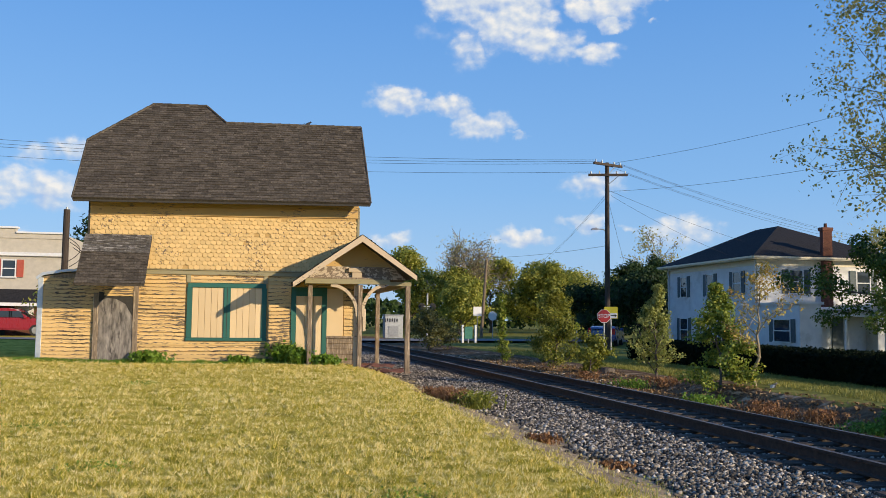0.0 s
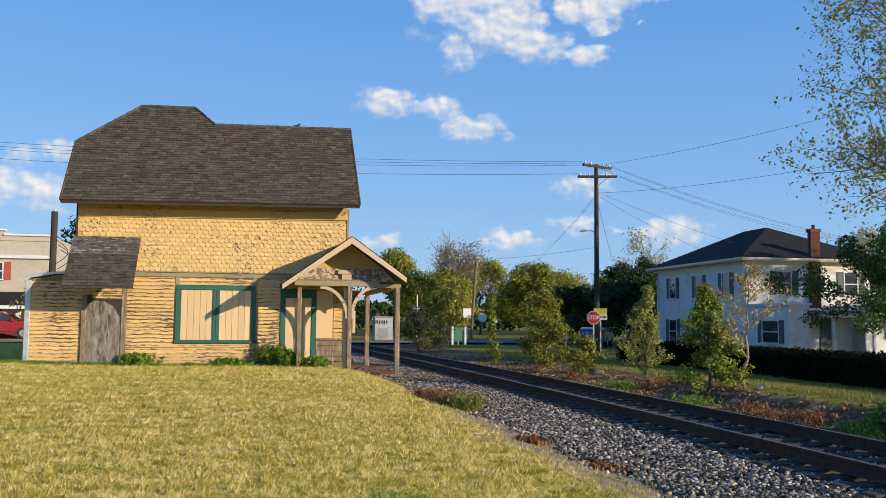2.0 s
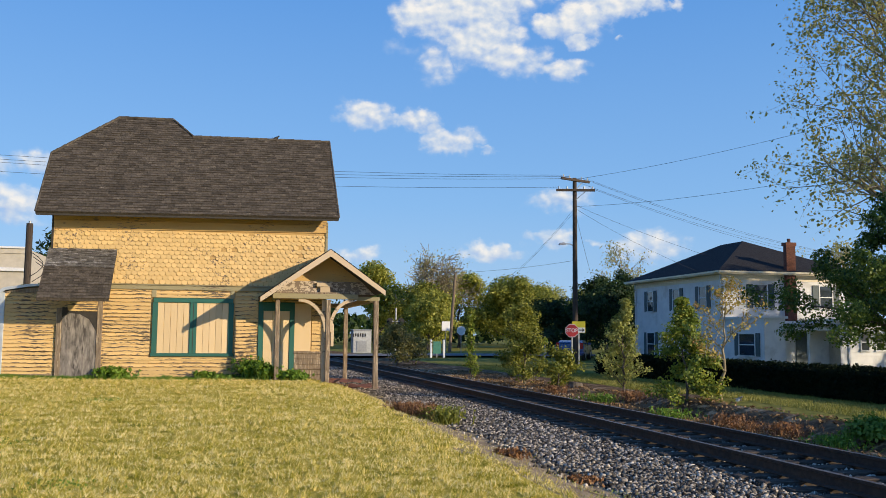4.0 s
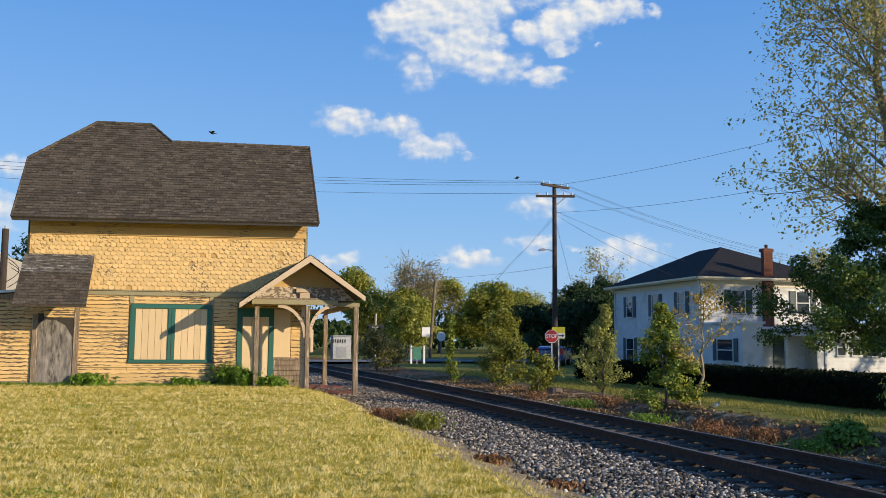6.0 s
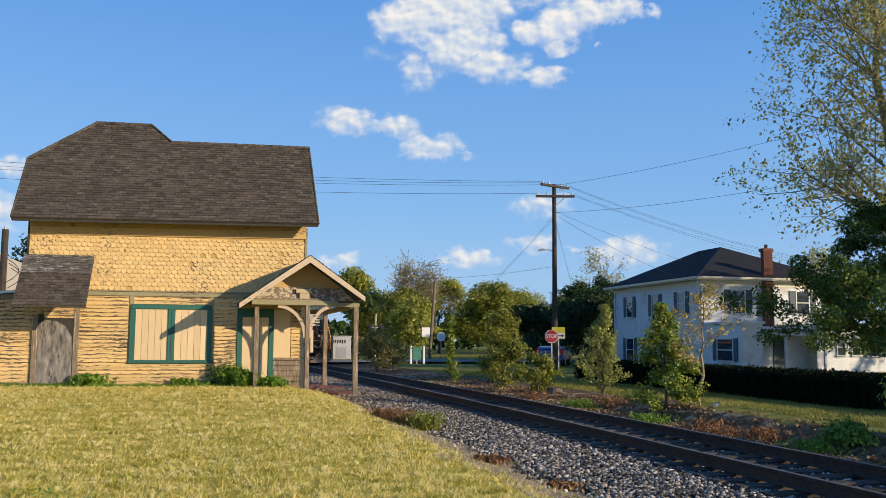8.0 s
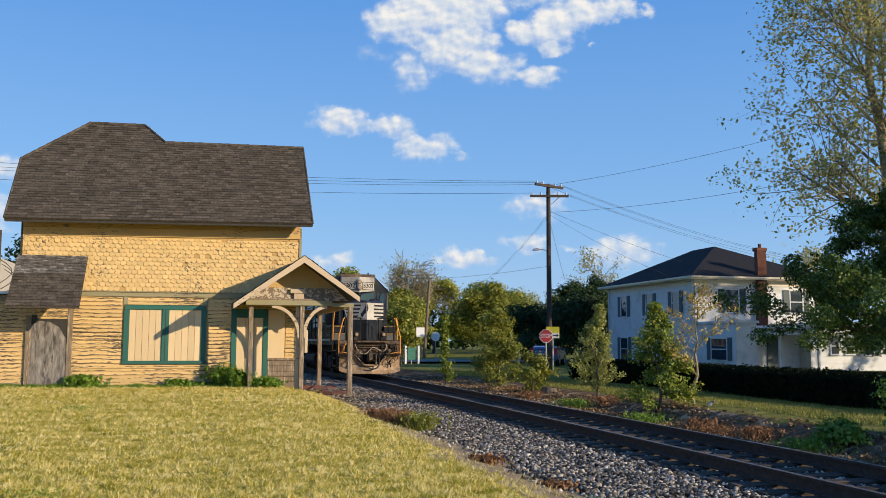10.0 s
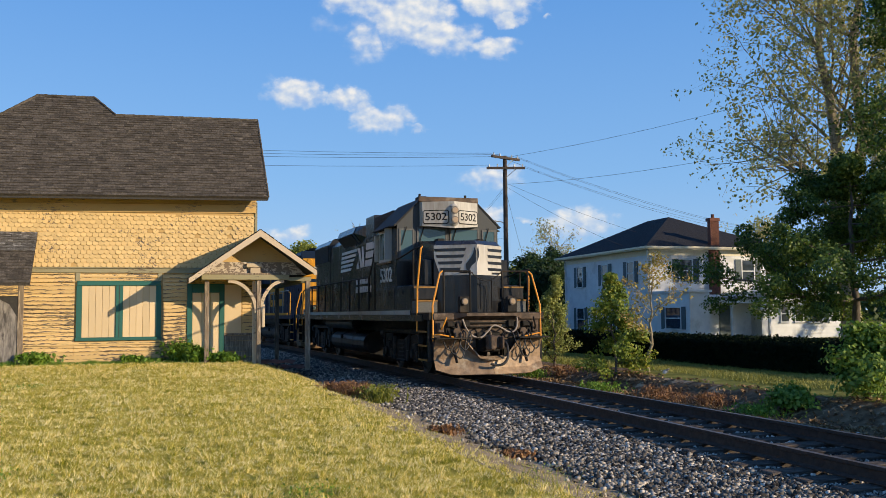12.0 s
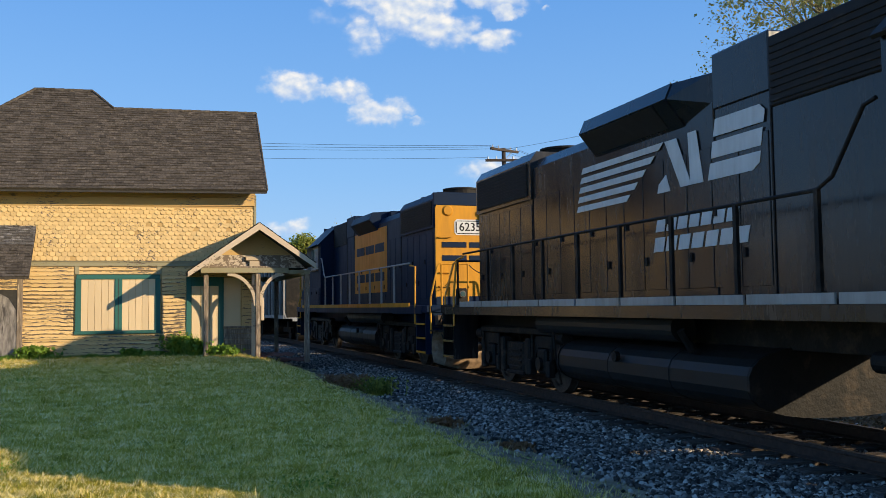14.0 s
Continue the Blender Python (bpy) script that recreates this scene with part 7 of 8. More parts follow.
M["rust"] = material("rusted_sheet", ((0.13, 0.045, 0.025), (0.24, 0.09, 0.05)), 0.9, grain=5, bump=0.5)


def lap_siding(parent, a, b, z0, z1, mat, course=0.15, skip=()):
    """Courses of siding on a wall from a to b (x, y), facing to the right of that way; skip holds rectangles along the wall."""
    a, b = Vector((*a, 0)), Vector((*b, 0))
    way = (b - a).normalized()
    out = Vector((way.y, -way.x, 0))
    ln = (b - a).length
    verts, faces = [], []
    z = z0
    while z < z1 - 0.01:
        top = min(z + course, z1)
        cuts = [(0.0, ln)]
        for s0, s1, h0, h1 in skip:
            if h0 < top and h1 > z:
                cuts = [r for c in cuts for r in ((c[0], min(c[1], s0)), (max(c[0], s1), c[1])) if r[1] - r[0] > 0.02]
        for c0, c1 in cuts:
            n = len(verts)
            for s in (c0, c1):
                p = a + way * s
                verts += [tuple(p + Vector((0, 0, z))), tuple(p + out * 0.025 + Vector((0, 0, z))), tuple(p + out * 0.003 + Vector((0, 0, top)))]
            faces += [(n, n + 3, n + 4, n + 1), (n + 1, n + 4, n + 5, n + 2)]
        z += course
    return link_mesh("siding", verts, faces, mat, parent)


def house_window(parent, at, way, w, h, shutters=None, name="window", glass="window_glass", frame_mat="siding_white"):
    """A sash window in a frame with its sill, panes and perhaps two shutters; way runs along the wall to the viewer's right."""
    m = plane_at(at, way, (0, 0, 1))

    def put(bm, mat, nm, par, label=""):
        bmesh.ops.transform(bm, matrix=m, verts=bm.verts)
        return part(nm, bm, mat, par, label)

    f = 0.07
    bm = bmesh.new()
    for r in ((-w / 2 - f, w / 2 + f, h / 2, h / 2 + f), (-w / 2 - f, -w / 2, -h / 2, h / 2), (w / 2, w / 2 + f, -h / 2, h / 2), (-w / 2, w / 2, -0.03, 0.03)):
        box(bm, r[0], r[1], r[2], r[3], -0.05, 0.05)
    win = put(bm, M[frame_mat], name, parent)
    put(box(bmesh.new(), -w / 2 - f - 0.04, w / 2 + f + 0.04, -h / 2 - 0.08, -h / 2, -0.05, 0.10), M[frame_mat], "sill", win)
    for z0, z1 in ((-h / 2, -0.03), (0.03, h / 2)):
        put(box(bmesh.new(), -w / 2, w / 2, z0, z1, -0.04, 0.012), M[glass], "pane", win)
    if shutters:
        for sx in (-1, 1):
            c = sx * (w / 2 + f + 0.23)
            bm = box(bmesh.new(), c - 0.20, c + 0.20, -h / 2 - 0.04, h / 2 + 0.06, 0.0, 0.04)
            put(bm, M[shutters], "shutter", win, "painted wooden shutter")
    return win


def build_house():
    d = thing("house", "two-storey white house with a dark hipped roof and brick chimney", "house")
    x0, x1, y0, y1, g, zt = 28.6, 37.4, 49.3, 61.5, -0.25, 5.35
    part("wall", boxes((x0, x0 + 0.2, y0, y1, g, zt)), M["siding_white"], d)
    part("wall", boxes((x0 + 0.2, x1, y0, y0 + 0.2, g, zt)), M["siding_white"], d)
    part("wall", boxes((x1 - 0.2, x1, y0 + 0.2, y1, g, zt)), M["siding_white"], d)
    part("wall", boxes((x0 + 0.2, x1 - 0.2, y1 - 0.2, y1, g, zt)), M["siding_white"], d)
    lap_siding(d, (x0, y1), (x0, y0), g, zt, M["siding_white"], 0.2)
    lap_siding(d, (x0, y0), (x1, y0), g, zt, M["siding_white"], 0.2)
    o = 0.55
    e0, e1, f0, f1 = x0 - o, x1 + o, y0 - o, y1 + o
    roof = part("roof", wedge([(e0, f0, zt + 0.18), (e1, f0, zt + 0.18), (e0, f1, zt + 0.18), (e1, f1, zt + 0.18), (33.0, 54.2, 7.95), (33.0, 57.0, 7.95)]), M["slate"], d, "dark hipped shingle roof")
    part("eave", boxes((e0, e1, f0, f1, zt, zt + 0.175)), M["cream_trim"], roof, "cream boxed eave")
    part("gutter", boxes((e0 - 0.08, e0, f0, f1, zt + 0.06, zt + 0.17), (e0, e1, f0 - 0.08, f0, zt + 0.06, zt + 0.17)), M["cream_trim"], roof)
    part("frieze", boxes((x0 - 0.04, x0, y0, y1, zt - 0.35, zt), (x0 - 0.04, x1, y0 - 0.04, y0, zt - 0.35, zt)), M["cream_trim"], d)
    part("downpipe", boxes((x0 - 0.12, x0 - 0.03, y1 - 0.3, y1 - 0.2, g, zt)), M["siding_white"], d)
    part("downpipe", boxes((x0 - 0.12, x0 - 0.03, y0 + 0.05, y0 + 0.15, 2.9, zt)), M["siding_white"], d)
    for y in (58.9, 55.1, 51.6):
        house_window(d, (x0 - 0.03, y, 4.0), (0, -1, 0), 0.85, 1.35, "shutter")
    for y in (58.9, 53.0):
        house_window(d, (x0 - 0.03, y, 1.05), (0, -1, 0), 1.1, 1.5, "shutter")
    house_window(d, (31.1, y0 - 0.03, 4.05), (1, 0, 0), 0.85, 1.35, "shutter")
    house_window(d, (35.6, y0 - 0.03, 4.05), (1, 0, 0), 0.85, 1.35, "shutter")
    # the chimney, brick by brick in courses
    c = part("chimney", boxes((32.75, 33.35, y0 - 0.34, y0, 2.4, 7.15), (32.70, 33.40, y0 - 0.40, y0 + 0.1, 7.15, 7.35)), M["brick"], d, "tall red brick chimney")
    bm = bmesh.new()
    for k in range(62):
        z = 2.45 + k * 0.075
        for i in range(3):
            s = 32.74 + i * 0.205 + (0.1 if k % 2 else 0)
            box(bm, s, min(s + 0.195, 33.36), y0 - 0.352, y0 - 0.33, z, z + 0.062)
    tagged(part("brickwork", bm, M["brick"], c), kind="stuff")
    bm = bmesh.new()
    rod(bm, (33.05, y0 - 0.15, 7.35), (33.05, y0 - 0.15, 7.6), 0.1)
    part("flue", bm, M["brick"], c)
    # one-storey front part, sheltered entry and side wing
    a = part("front_room", boxes((x0, 29.9, 45.0, y0, g, 2.62)), M["siding_white"], d)
    lap_siding(a, (x0, y0), (x0, 45.0), g, 2.62, M["siding_white"], 0.2)
    part("flat_roof", boxes((x0 - 0.12, 30.0, 44.88, y0, 2.62, 2.76)), M["siding_white"], a)
    house_window(a, (x0 - 0.03, 46.7, 1.15), (0, -1, 0), 1.6, 1.2, "shutter")
    p = part("entry", boxes((29.9, 38.6, 45.8, 49.2, 2.36, 2.5), (29.9, 33.6, 44.2, 46.4, 1.98, 2.14)), M["siding_white"], d, "sheltered entry with a flat roof")
    for x in (30.9, 33.4):
        part("post", boxes((x - 0.06, x + 0.06, 44.3, 44.42, g, 1.98)), M["siding_white"], p)
    part("door", boxes((31.6, 32.5, 46.54, 46.6, g, 1.85)), M["shutter"], p)
    w = part("side_wing", boxes((33.8, 39.4, 45.62, 49.0, g, 2.35), (29.9, 33.8, 46.6, 49.1, g, 2.34)), M["siding_white"], d)
    lap_siding(w, (33.8, 45.62), (39.4, 45.62), g, 2.35, M["siding_white"], 0.2)
    part("flat_roof", boxes((33.6, 39.7, 45.3, 49.2, 2.51, 2.68)), M["cream_trim"], w)
    house_window(w, (37.6, 45.59, 1.35), (1, 0, 0), 0.9, 1.0, "shutter")
    for x in (35.4, 36.4):
        house_window(w, (x, 45.59, 1.35), (1, 0, 0), 0.5, 0.9)


def build_shop():
    d = thing("shop_building", "cream two-storey shop building with a stepped parapet and red shutters", "building")
    y, g = 60.0, 0.25
    part("wall", boxes((-40.0, -12.4, y, y + 9, g, 6.3)), M["stucco"], d)
    par = part("parapet", boxes((-40.0, -17.2, y - 0.05, y + 0.25, 6.3, 7.15), (-17.2, -15.2, y - 0.05, y + 0.25, 6.3, 6.9), (-15.2, -12.4, y - 0.05, y + 0.25, 6.3, 6.6), (-12.7, -12.4, y + 0.25, y + 9, 6.3, 6.6)), M["stucco"], d, "stepped parapet")
    for x0, x1, z in ((-40.1, -17.1, 7.15), (-17.2, -15.1, 6.9), (-15.2, -12.3, 6.6)):
        part("coping", boxes((x0, x1, y - 0.15, y + 0.3, z, z + 0.12), bevel=0.02), M["sign_white"], par)
    part("cornice", boxes((-40, -12.3, y - 0.15, y, 5.2, 5.42), bevel=0.02), M["sign_white"], d)
    for x in (-15.55, -18.6, -21.6, -25.2, -29.5):
        house_window(d, (x, y - 0.03, 4.42), (1, 0, 0), 0.72, 0.98, "red_shutter", frame_mat="sign_white")
    aw = part("awning", wedge([(-40, y, 3.15), (-13.2, y, 3.15), (-40, y - 1.7, 2.35), (-13.2, y - 1.7, 2.35), (-40, y - 1.7, 2.2), (-13.2, y - 1.7, 2.2), (-40, y, 2.4), (-13.2, y, 2.4)]), M["slate"], d, "dark sloping awning")
    part("fascia", boxes((-40, -13.2, y - 1.74, y - 1.702, 2.10, 2.3)), M["sign_white"], aw)
    part("shopfront", boxes((-40, -12.9, y - 0.05, y, g, 2.2)), M["brick"], d)
    for x in (-19.5, -24.0, -28.5):
        part("shop_window", boxes((x - 1.4, x + 1.4, y - 0.09, y - 0.05, 0.8, 2.1)), M["window_glass"], d)
    part("poster", boxes((-15.1, -14.0, y - 0.09, y - 0.05, 0.7, 2.1)), M["sign_white"], d, "white and orange poster panel")
    part("door", boxes((-16.6, -15.6, y - 0.1, y - 0.05, g, 2.2)), M["dark"], d)


def build_van(name, label, at, turn, mat, tall=1.75, length=4.9):
    """A car: body, windows, wheels with tyre and rim, lamps. Its front faces +x before it is turned."""
    v = thing(name, label, "car", (at[0], at[1], ground_z(*at) + 0.02), turn=turn)
    L = length / 2
    low = [(-L, 0.35), (L, 0.35), (L, 0.62), (L - 0.1, 0.86), (L - 1.1, 1.02), (-L + 0.05, 1.05), (-L, 0.7)]
    cab = [(L - 1.25, 1.0), (L - 2.15, tall - 0.06), (L - 2.5, tall), (-L + 0.75, tall), (-L + 0.35, tall - 0.08), (-L + 0.05, 1.03)]
    bm = prism(bmesh.new(), low, -0.92, 0.92)
    bmesh.ops.bevel(bm, geom=[e for e in bm.edges if abs(e.verts[0].co.y - e.verts[1].co.y) < 0.01], offset=0.07, segments=2, affect="EDGES")
    body = part("body", bm, mat, v)
    bm = prism(bmesh.new(), cab, -0.80, 0.80)
    bmesh.ops.bevel(bm, geom=[e for e in bm.edges if abs(e.verts[0].co.y - e.verts[1].co.y) < 0.01], offset=0.06, segments=2, affect="EDGES")
    part("roof", bm, mat, v)
    for sy in (-1, 1):
        for a, b in ((L - 1.85, L - 2.35), (L - 2.45, 0.0), (-0.1, -L + 0.9)):
            a, b = max(a, b), min(a, b)
            part("side_window", prism(bmesh.new(), [(b, 1.08), (a + 0.25 if a > L - 2.0 else a, 1.08), (a, tall - 0.16), (b, tall - 0.16)], sy * 0.79, sy * 0.815), M["window_glass"], v)
        for x in (-L + 0.9, L - 0.95):
            bm = bmesh.new()
            rod(bm, (x, sy * 0.70, 0.33), (x, sy * 0.93, 0.33), 0.33, sides=20)
            w = part("wheel", bm, M["tyre"], v)
            bm = bmesh.new()
            rod(bm, (x, sy * 0.90, 0.33), (x, sy * 0.94, 0.33), 0.20, sides=16)
            part("rim", bm, M["silver"], w)
        part("tail_lamp", boxes((-L - 0.01, -L + 0.12, sy * 0.78 - 0.1, sy * 0.78 + 0.1, 0.75, 1.15), bevel=0.02), M["tail_red"], v)
        part("headlamp", boxes((L - 0.2, L + 0.005, sy * 0.7 - 0.15, sy * 0.7 + 0.15, 0.62, 0.78), bevel=0.02), M["silver"], v)
        part("mirror", boxes((L - 1.6, L - 1.45, sy * 0.95 - 0.1, sy * 0.95 + 0.1, 1.0, 1.15), bevel=0.02), mat, v)
    part("windscreen", prism(bmesh.new(), [(L - 1.30, 1.06), (L - 2.10, tall - 0.14), (L - 2.08, tall - 0.12), (L - 1.28, 1.07)], -0.7, 0.7), M["window_glass"], v)
    part("rear_window", boxes((-L + 0.05, -L + 0.2, -0.65, 0.65, 1.1, tall - 0.2)), M["window_glass"], v)
    part("bumper", boxes((L - 0.1, L + 0.06, -0.88, 0.88, 0.36, 0.55), bevel=0.03), mat, v)
    part("bumper", boxes((-L - 0.06, -L + 0.1, -0.88, 0.88, 0.36, 0.55), bevel=0.03), mat, v)
    return v


def sign(name, label, at, z, outline, mat, edge=None, post="galvanised", facing=(0, -1, 0), category="road sign", text=None):
    """A flat sign plate on a post."""
    g = ground_z(*at)
    s = thing(name, label, category, (at[0], at[1], g))
    top = max(q for _, q in outline)
    part("post", boxes((-0.03, 0.03, -0.03, 0.03, -0.1, z - g + top)), M[post], s)
    n = Vector(facing).normalized()
    m = plane_at(n * 0.04 + Vector((0, 0, z - g)), Vector((-n.y, n.x, 0)), (0, 0, 1))
    pl = slab(outline, m, M[edge or mat], "plate", s, 0.006)
    if edge:
        slab([(a * 0.93, b * 0.93) for a, b in outline], m, M[mat], "face", s, 0.009)
    if text:
        writing(text, 0.30, M["sign_white"], s, m @ pose(0, 0, 0.010), "white lettering", 0.85)
    return s, m


def wires(name, label, rows, r=0.0085):
    """Sagging overhead wires from rows of (start, end, sag)."""
    ob = thing(name, label, "wire")
    for a, b, sag in rows:
        a, b = Vector(a), Vector(b)
        n = 16
        pts = [a.lerp(b, i / n) - Vector((0, 0, sag * 4 * (i / n) * (1 - i / n))) for i in range(n + 1)]
        s = Vector((b - a).to_2d().orthogonal().normalized().to_3d()) * r
        u = Vector((0, 0, r))
        v = [tuple(p + o) for p in pts for o in (s, u, -s, -u)]
        f = [(4 * i + k, 4 * i + (k + 1) % 4, 4 * i + 4 + (k + 1) % 4, 4 * i + 4 + k) for i in range(n) for k in range(4)]
        link_mesh("wire", v, f, M["wire"], ob)


def build_street():
    px, py = 19.6, 50.3
    p = thing("utility_pole", "tall dark wooden utility pole with two crossarms and wires", "utility pole", (px, py, ground_z(px, py)))
    bm = bmesh.new()
    rod(bm, (0, 0, -0.3), (0, 0, 11.0), 0.17, 0.12, 12)
    part("pole", bm, M["pole_wood"], p)
    for z, ang in ((10.85, 24), (10.25, -14)):
        bm = box(bmesh.new(), -1.15, 1.15, -0.06, 0.06, -0.07, 0.07, m=pose(0, -0.15, z, 0, 0, ang))
        arm = part("crossarm", bm, M["pole_wood"], p)
        for k in (-1.0, -0.5, 0.5, 1.0):
            bm = bmesh.new()
            a = pose(0, -0.15, z, 0, 0, ang) @ Vector((k, 0, 0.07))
            rod(bm, a, a + Vector((0, 0, 0.16)), 0.05, 0.03)
            part("insulator", bm, M["galvanised"], arm)
        part("brace", rod(bmesh.new(), pose(0, -0.15, z, 0, 0, ang) @ Vector((0.6, 0, -0.06)), (0, -0.1, z - 0.6), 0.02), M["galvanised"], arm)
    bm = tube(bmesh.new(), [(0, 0, 6.9), (-0.3, 0.0, 7.05), (-0.62, 0, 7.05)], 0.03)
    la = part("lamp_arm", bm, M["galvanised"], p)
    part("lamp_head", wedge([(-0.6, -0.1, 7.0), (-0.6, 0.1, 7.0), (-1.0, -0.12, 6.98), (-1.0, 0.12, 6.98), (-0.65, 0, 7.14), (-0.95, 0, 7.10)]), M["galvanised"], la)
    Z = ground_z(px, py)
    wires("overhead_wires", "black overhead wires strung from the utility pole", [
        ((px - 1.0, py - 0.5, 10.95), (-34, 47.0, 11.0), 0.75), ((px - 0.4, py - 0.2, 10.95), (-34, 48.0, 11.0), 0.85), ((px + 0.5, py + 0.2, 10.95), (-34, 49.0, 11.1), 0.95), ((px - 1.0, py + 0.2, 10.35), (-34, 48.0, 10.5), 0.9),
        ((px + 0.9, py + 0.3, 10.95), (80, 92, 11.0), 1.5), ((px + 0.4, py, 10.95), (80, 91, 11.0), 1.7), ((px - 0.5, py, 10.9), (80, 90, 11.0), 1.9), ((px + 1.0, py, 10.35), (80, 91, 10.4), 1.6)])
    wires("overhead_wires", "thin service wires hanging from the utility pole", [
        ((px, py, 9.2), (30.0, 24.0, 9.6), 0.7), ((px, py, 9.1), (29.3, 52.0, 5.4), 0.25), ((px, py, 9.3), (40.0, 58.0, 5.6), 0.4), ((px, py, 9.1), (25.0, 100.0, 6.0), 1.6), ((px, py, 8.9), (27.5, 118.0, 3.0), 1.2), ((px, py, 9.0), (26.5, 64.0, 5.2), 0.15), ((px, py, 6.0), (16.3, 72.0, 6.6), 0.2), ((px + 0.4, py, 10.9), (33.0, 30.0, 13.2), 0.5)], 0.0085)
    s, m = sign("stop_sign", "red octagonal stop sign on a post at the street corner", (18.0, 46.7), 1.85, [(0.38 * math.cos(radians(22.5 + 45 * i)), 0.38 * math.sin(radians(22.5 + 45 * i))) for i in range(8)], "sign_red", "sign_white", facing=(-0.36, -0.93, 0), text="STOP")
    s, m = sign("arrow_sign", "yellow and white roadside sign board behind the stop sign", (18.75, 47.6), 2.05, [(-0.36, -0.32), (0.36, -0.32), (0.36, 0.32), (-0.36, 0.32)], "sign_yellow", facing=(-0.36, -0.93, 0))
    slab([(-0.30, -0.30), (0.34, -0.30), (0.34, -0.02), (-0.30, -0.02)], m, M["sign_white"], "panel", s, 0.012)
    slab([(-0.10, -0.19), (0.2, -0.19), (0.2, -0.26), (0.32, -0.16), (0.2, -0.06), (0.2, -0.13), (-0.10, -0.13)], m, M["tyre"], "arrow", s, 0.016)
    sign("crossing_sign", "small yellow-green warning sign on a post", (19.2, 54.5), 1.25, [(-0.17, -0.22), (0.17, -0.22), (0.19, 0.05), (0, 0.28), (-0.19, 0.05)], "sign_yellow")
    sign("round_sign", "round grey railway warning sign seen from behind", (20.2, 80.0), 1.95, [(0.42 * math.cos(radians(22.5 * i)), 0.42 * math.sin(radians(22.5 * i))) for i in range(16)], "sign_white")
    sign("road_sign", "square white road sign on leaning posts", (18.9, 80.5), 2.35, [(-0.38, -0.42), (0.38, -0.42), (0.38, 0.42), (-0.38, 0.42)], "sign_white")
    s, m = sign("street_board", "dark green board between two white posts", (14.0, 62.3), 0.75, [(-0.28, -0.5), (0.28, -0.5), (0.28, 0.35), (-0.28, 0.35)], "sign_green", "sign_green")
    for x in (-0.42, 0.5):
        part("white_post", boxes((x - 0.07, x + 0.07, -0.07, 0.07, -0.1, 1.25), bevel=0.02), M["sign_white"], s)
    for x, y, h, lean in ((19.6, 82.0, 7.2, 2.0),):
        q = thing("utility_pole", "grey-brown wooden pole beyond the crossing", "utility pole", (x, y, ground_z(x, y)))
        bm = bmesh.new()
        rod(bm, (0, 0, -0.3), (lean * 0.25, 0, h), 0.16, 0.12, 10)
        part("pole", bm, M["old_pole"], q)
        if lean == 0:
            part("crossarm", boxes((-1.2, 1.2, -0.06, 0.06, h - 0.5, h - 0.35)), M["old_pole"], q)
    # signal cabin and a crossing flasher beside the track
    c = thing("signal_cabin", "pale grey steel signal cabin beside the track", "cabin", (10.1, 73.0, ground_z(10.1, 73.0)))
    part("body", boxes((-0.68, 0.78, -0.7, 0.7, 0.1, 1.88), bevel=0.02), M["cabin"], c)
    part("roof", boxes((-0.72, 0.82, -0.75, 0.75, 1.88, 1.96), bevel=0.02), M["cabin"], c)
    part("door", boxes((-0.4, 0.4, -0.74, -0.7, 0.2, 1.05)), M["galvanised"], c)
    for i in range(6):
        part("paint_mark", boxes((-0.72 + 0.19 * i, -0.62 + 0.19 * i, -0.725, -0.7, 1.35 + 0.06 * (i % 2), 1.65)), M["tyre"], c)
    f = thing("crossing_flasher", "grade crossing signal mast with two lamps", "crossing signal", (11.0, 62.0, ground_z(11.0, 62.0)))
    part("mast", rod(bmesh.new(), (0, 0, -0.1), (0, 0, 3.4), 0.06), M["galvanised"], f)
    for k in (-0.38, 0.38):
        bm = bmesh.new()
        rod(bm, (k, 0.02, 2.5), (k, 0.06, 2.5), 0.24, sides=18)
        rod(bm, (k, -0.12, 2.5), (k, 0.02, 2.5), 0.11, sides=14)
        part("lamp_disc", bm, M["tyre"], f)
    part("lamp_arm", boxes((-0.4, 0.4, -0.03, 0.03, 2.46, 2.54)), M["galvanised"], f)
    # a dark pole by the shop and low things on the ground
    q = thing("utility_pole", "short thick dark pole behind the depot annex", "utility pole", (-8.05, 39.2, ground_z(-8.05, 39.2)))
    bm = bmesh.new()
    rod(bm, (0, 0, -0.3), (0, 0, 5.45), 0.14, 0.13, 12)
    pp = part("pole", bm, M["pole_wood"], q)
    for k in range(3):
        part("cable_loop", tube(bmesh.new(), [(0.1 + 0.5 * math.sin(a / 5 * math.pi) + 0.1 * k, -0.1, 3.3 + 0.5 * a / 2.5 - 0.2 * k) for a in range(6)], 0.015, 5), M["wire"], q)
    part("insulator", rod(bmesh.new(), (0, 0, 5.4), (0, 0, 5.55), 0.05), M["galvanised"], q)


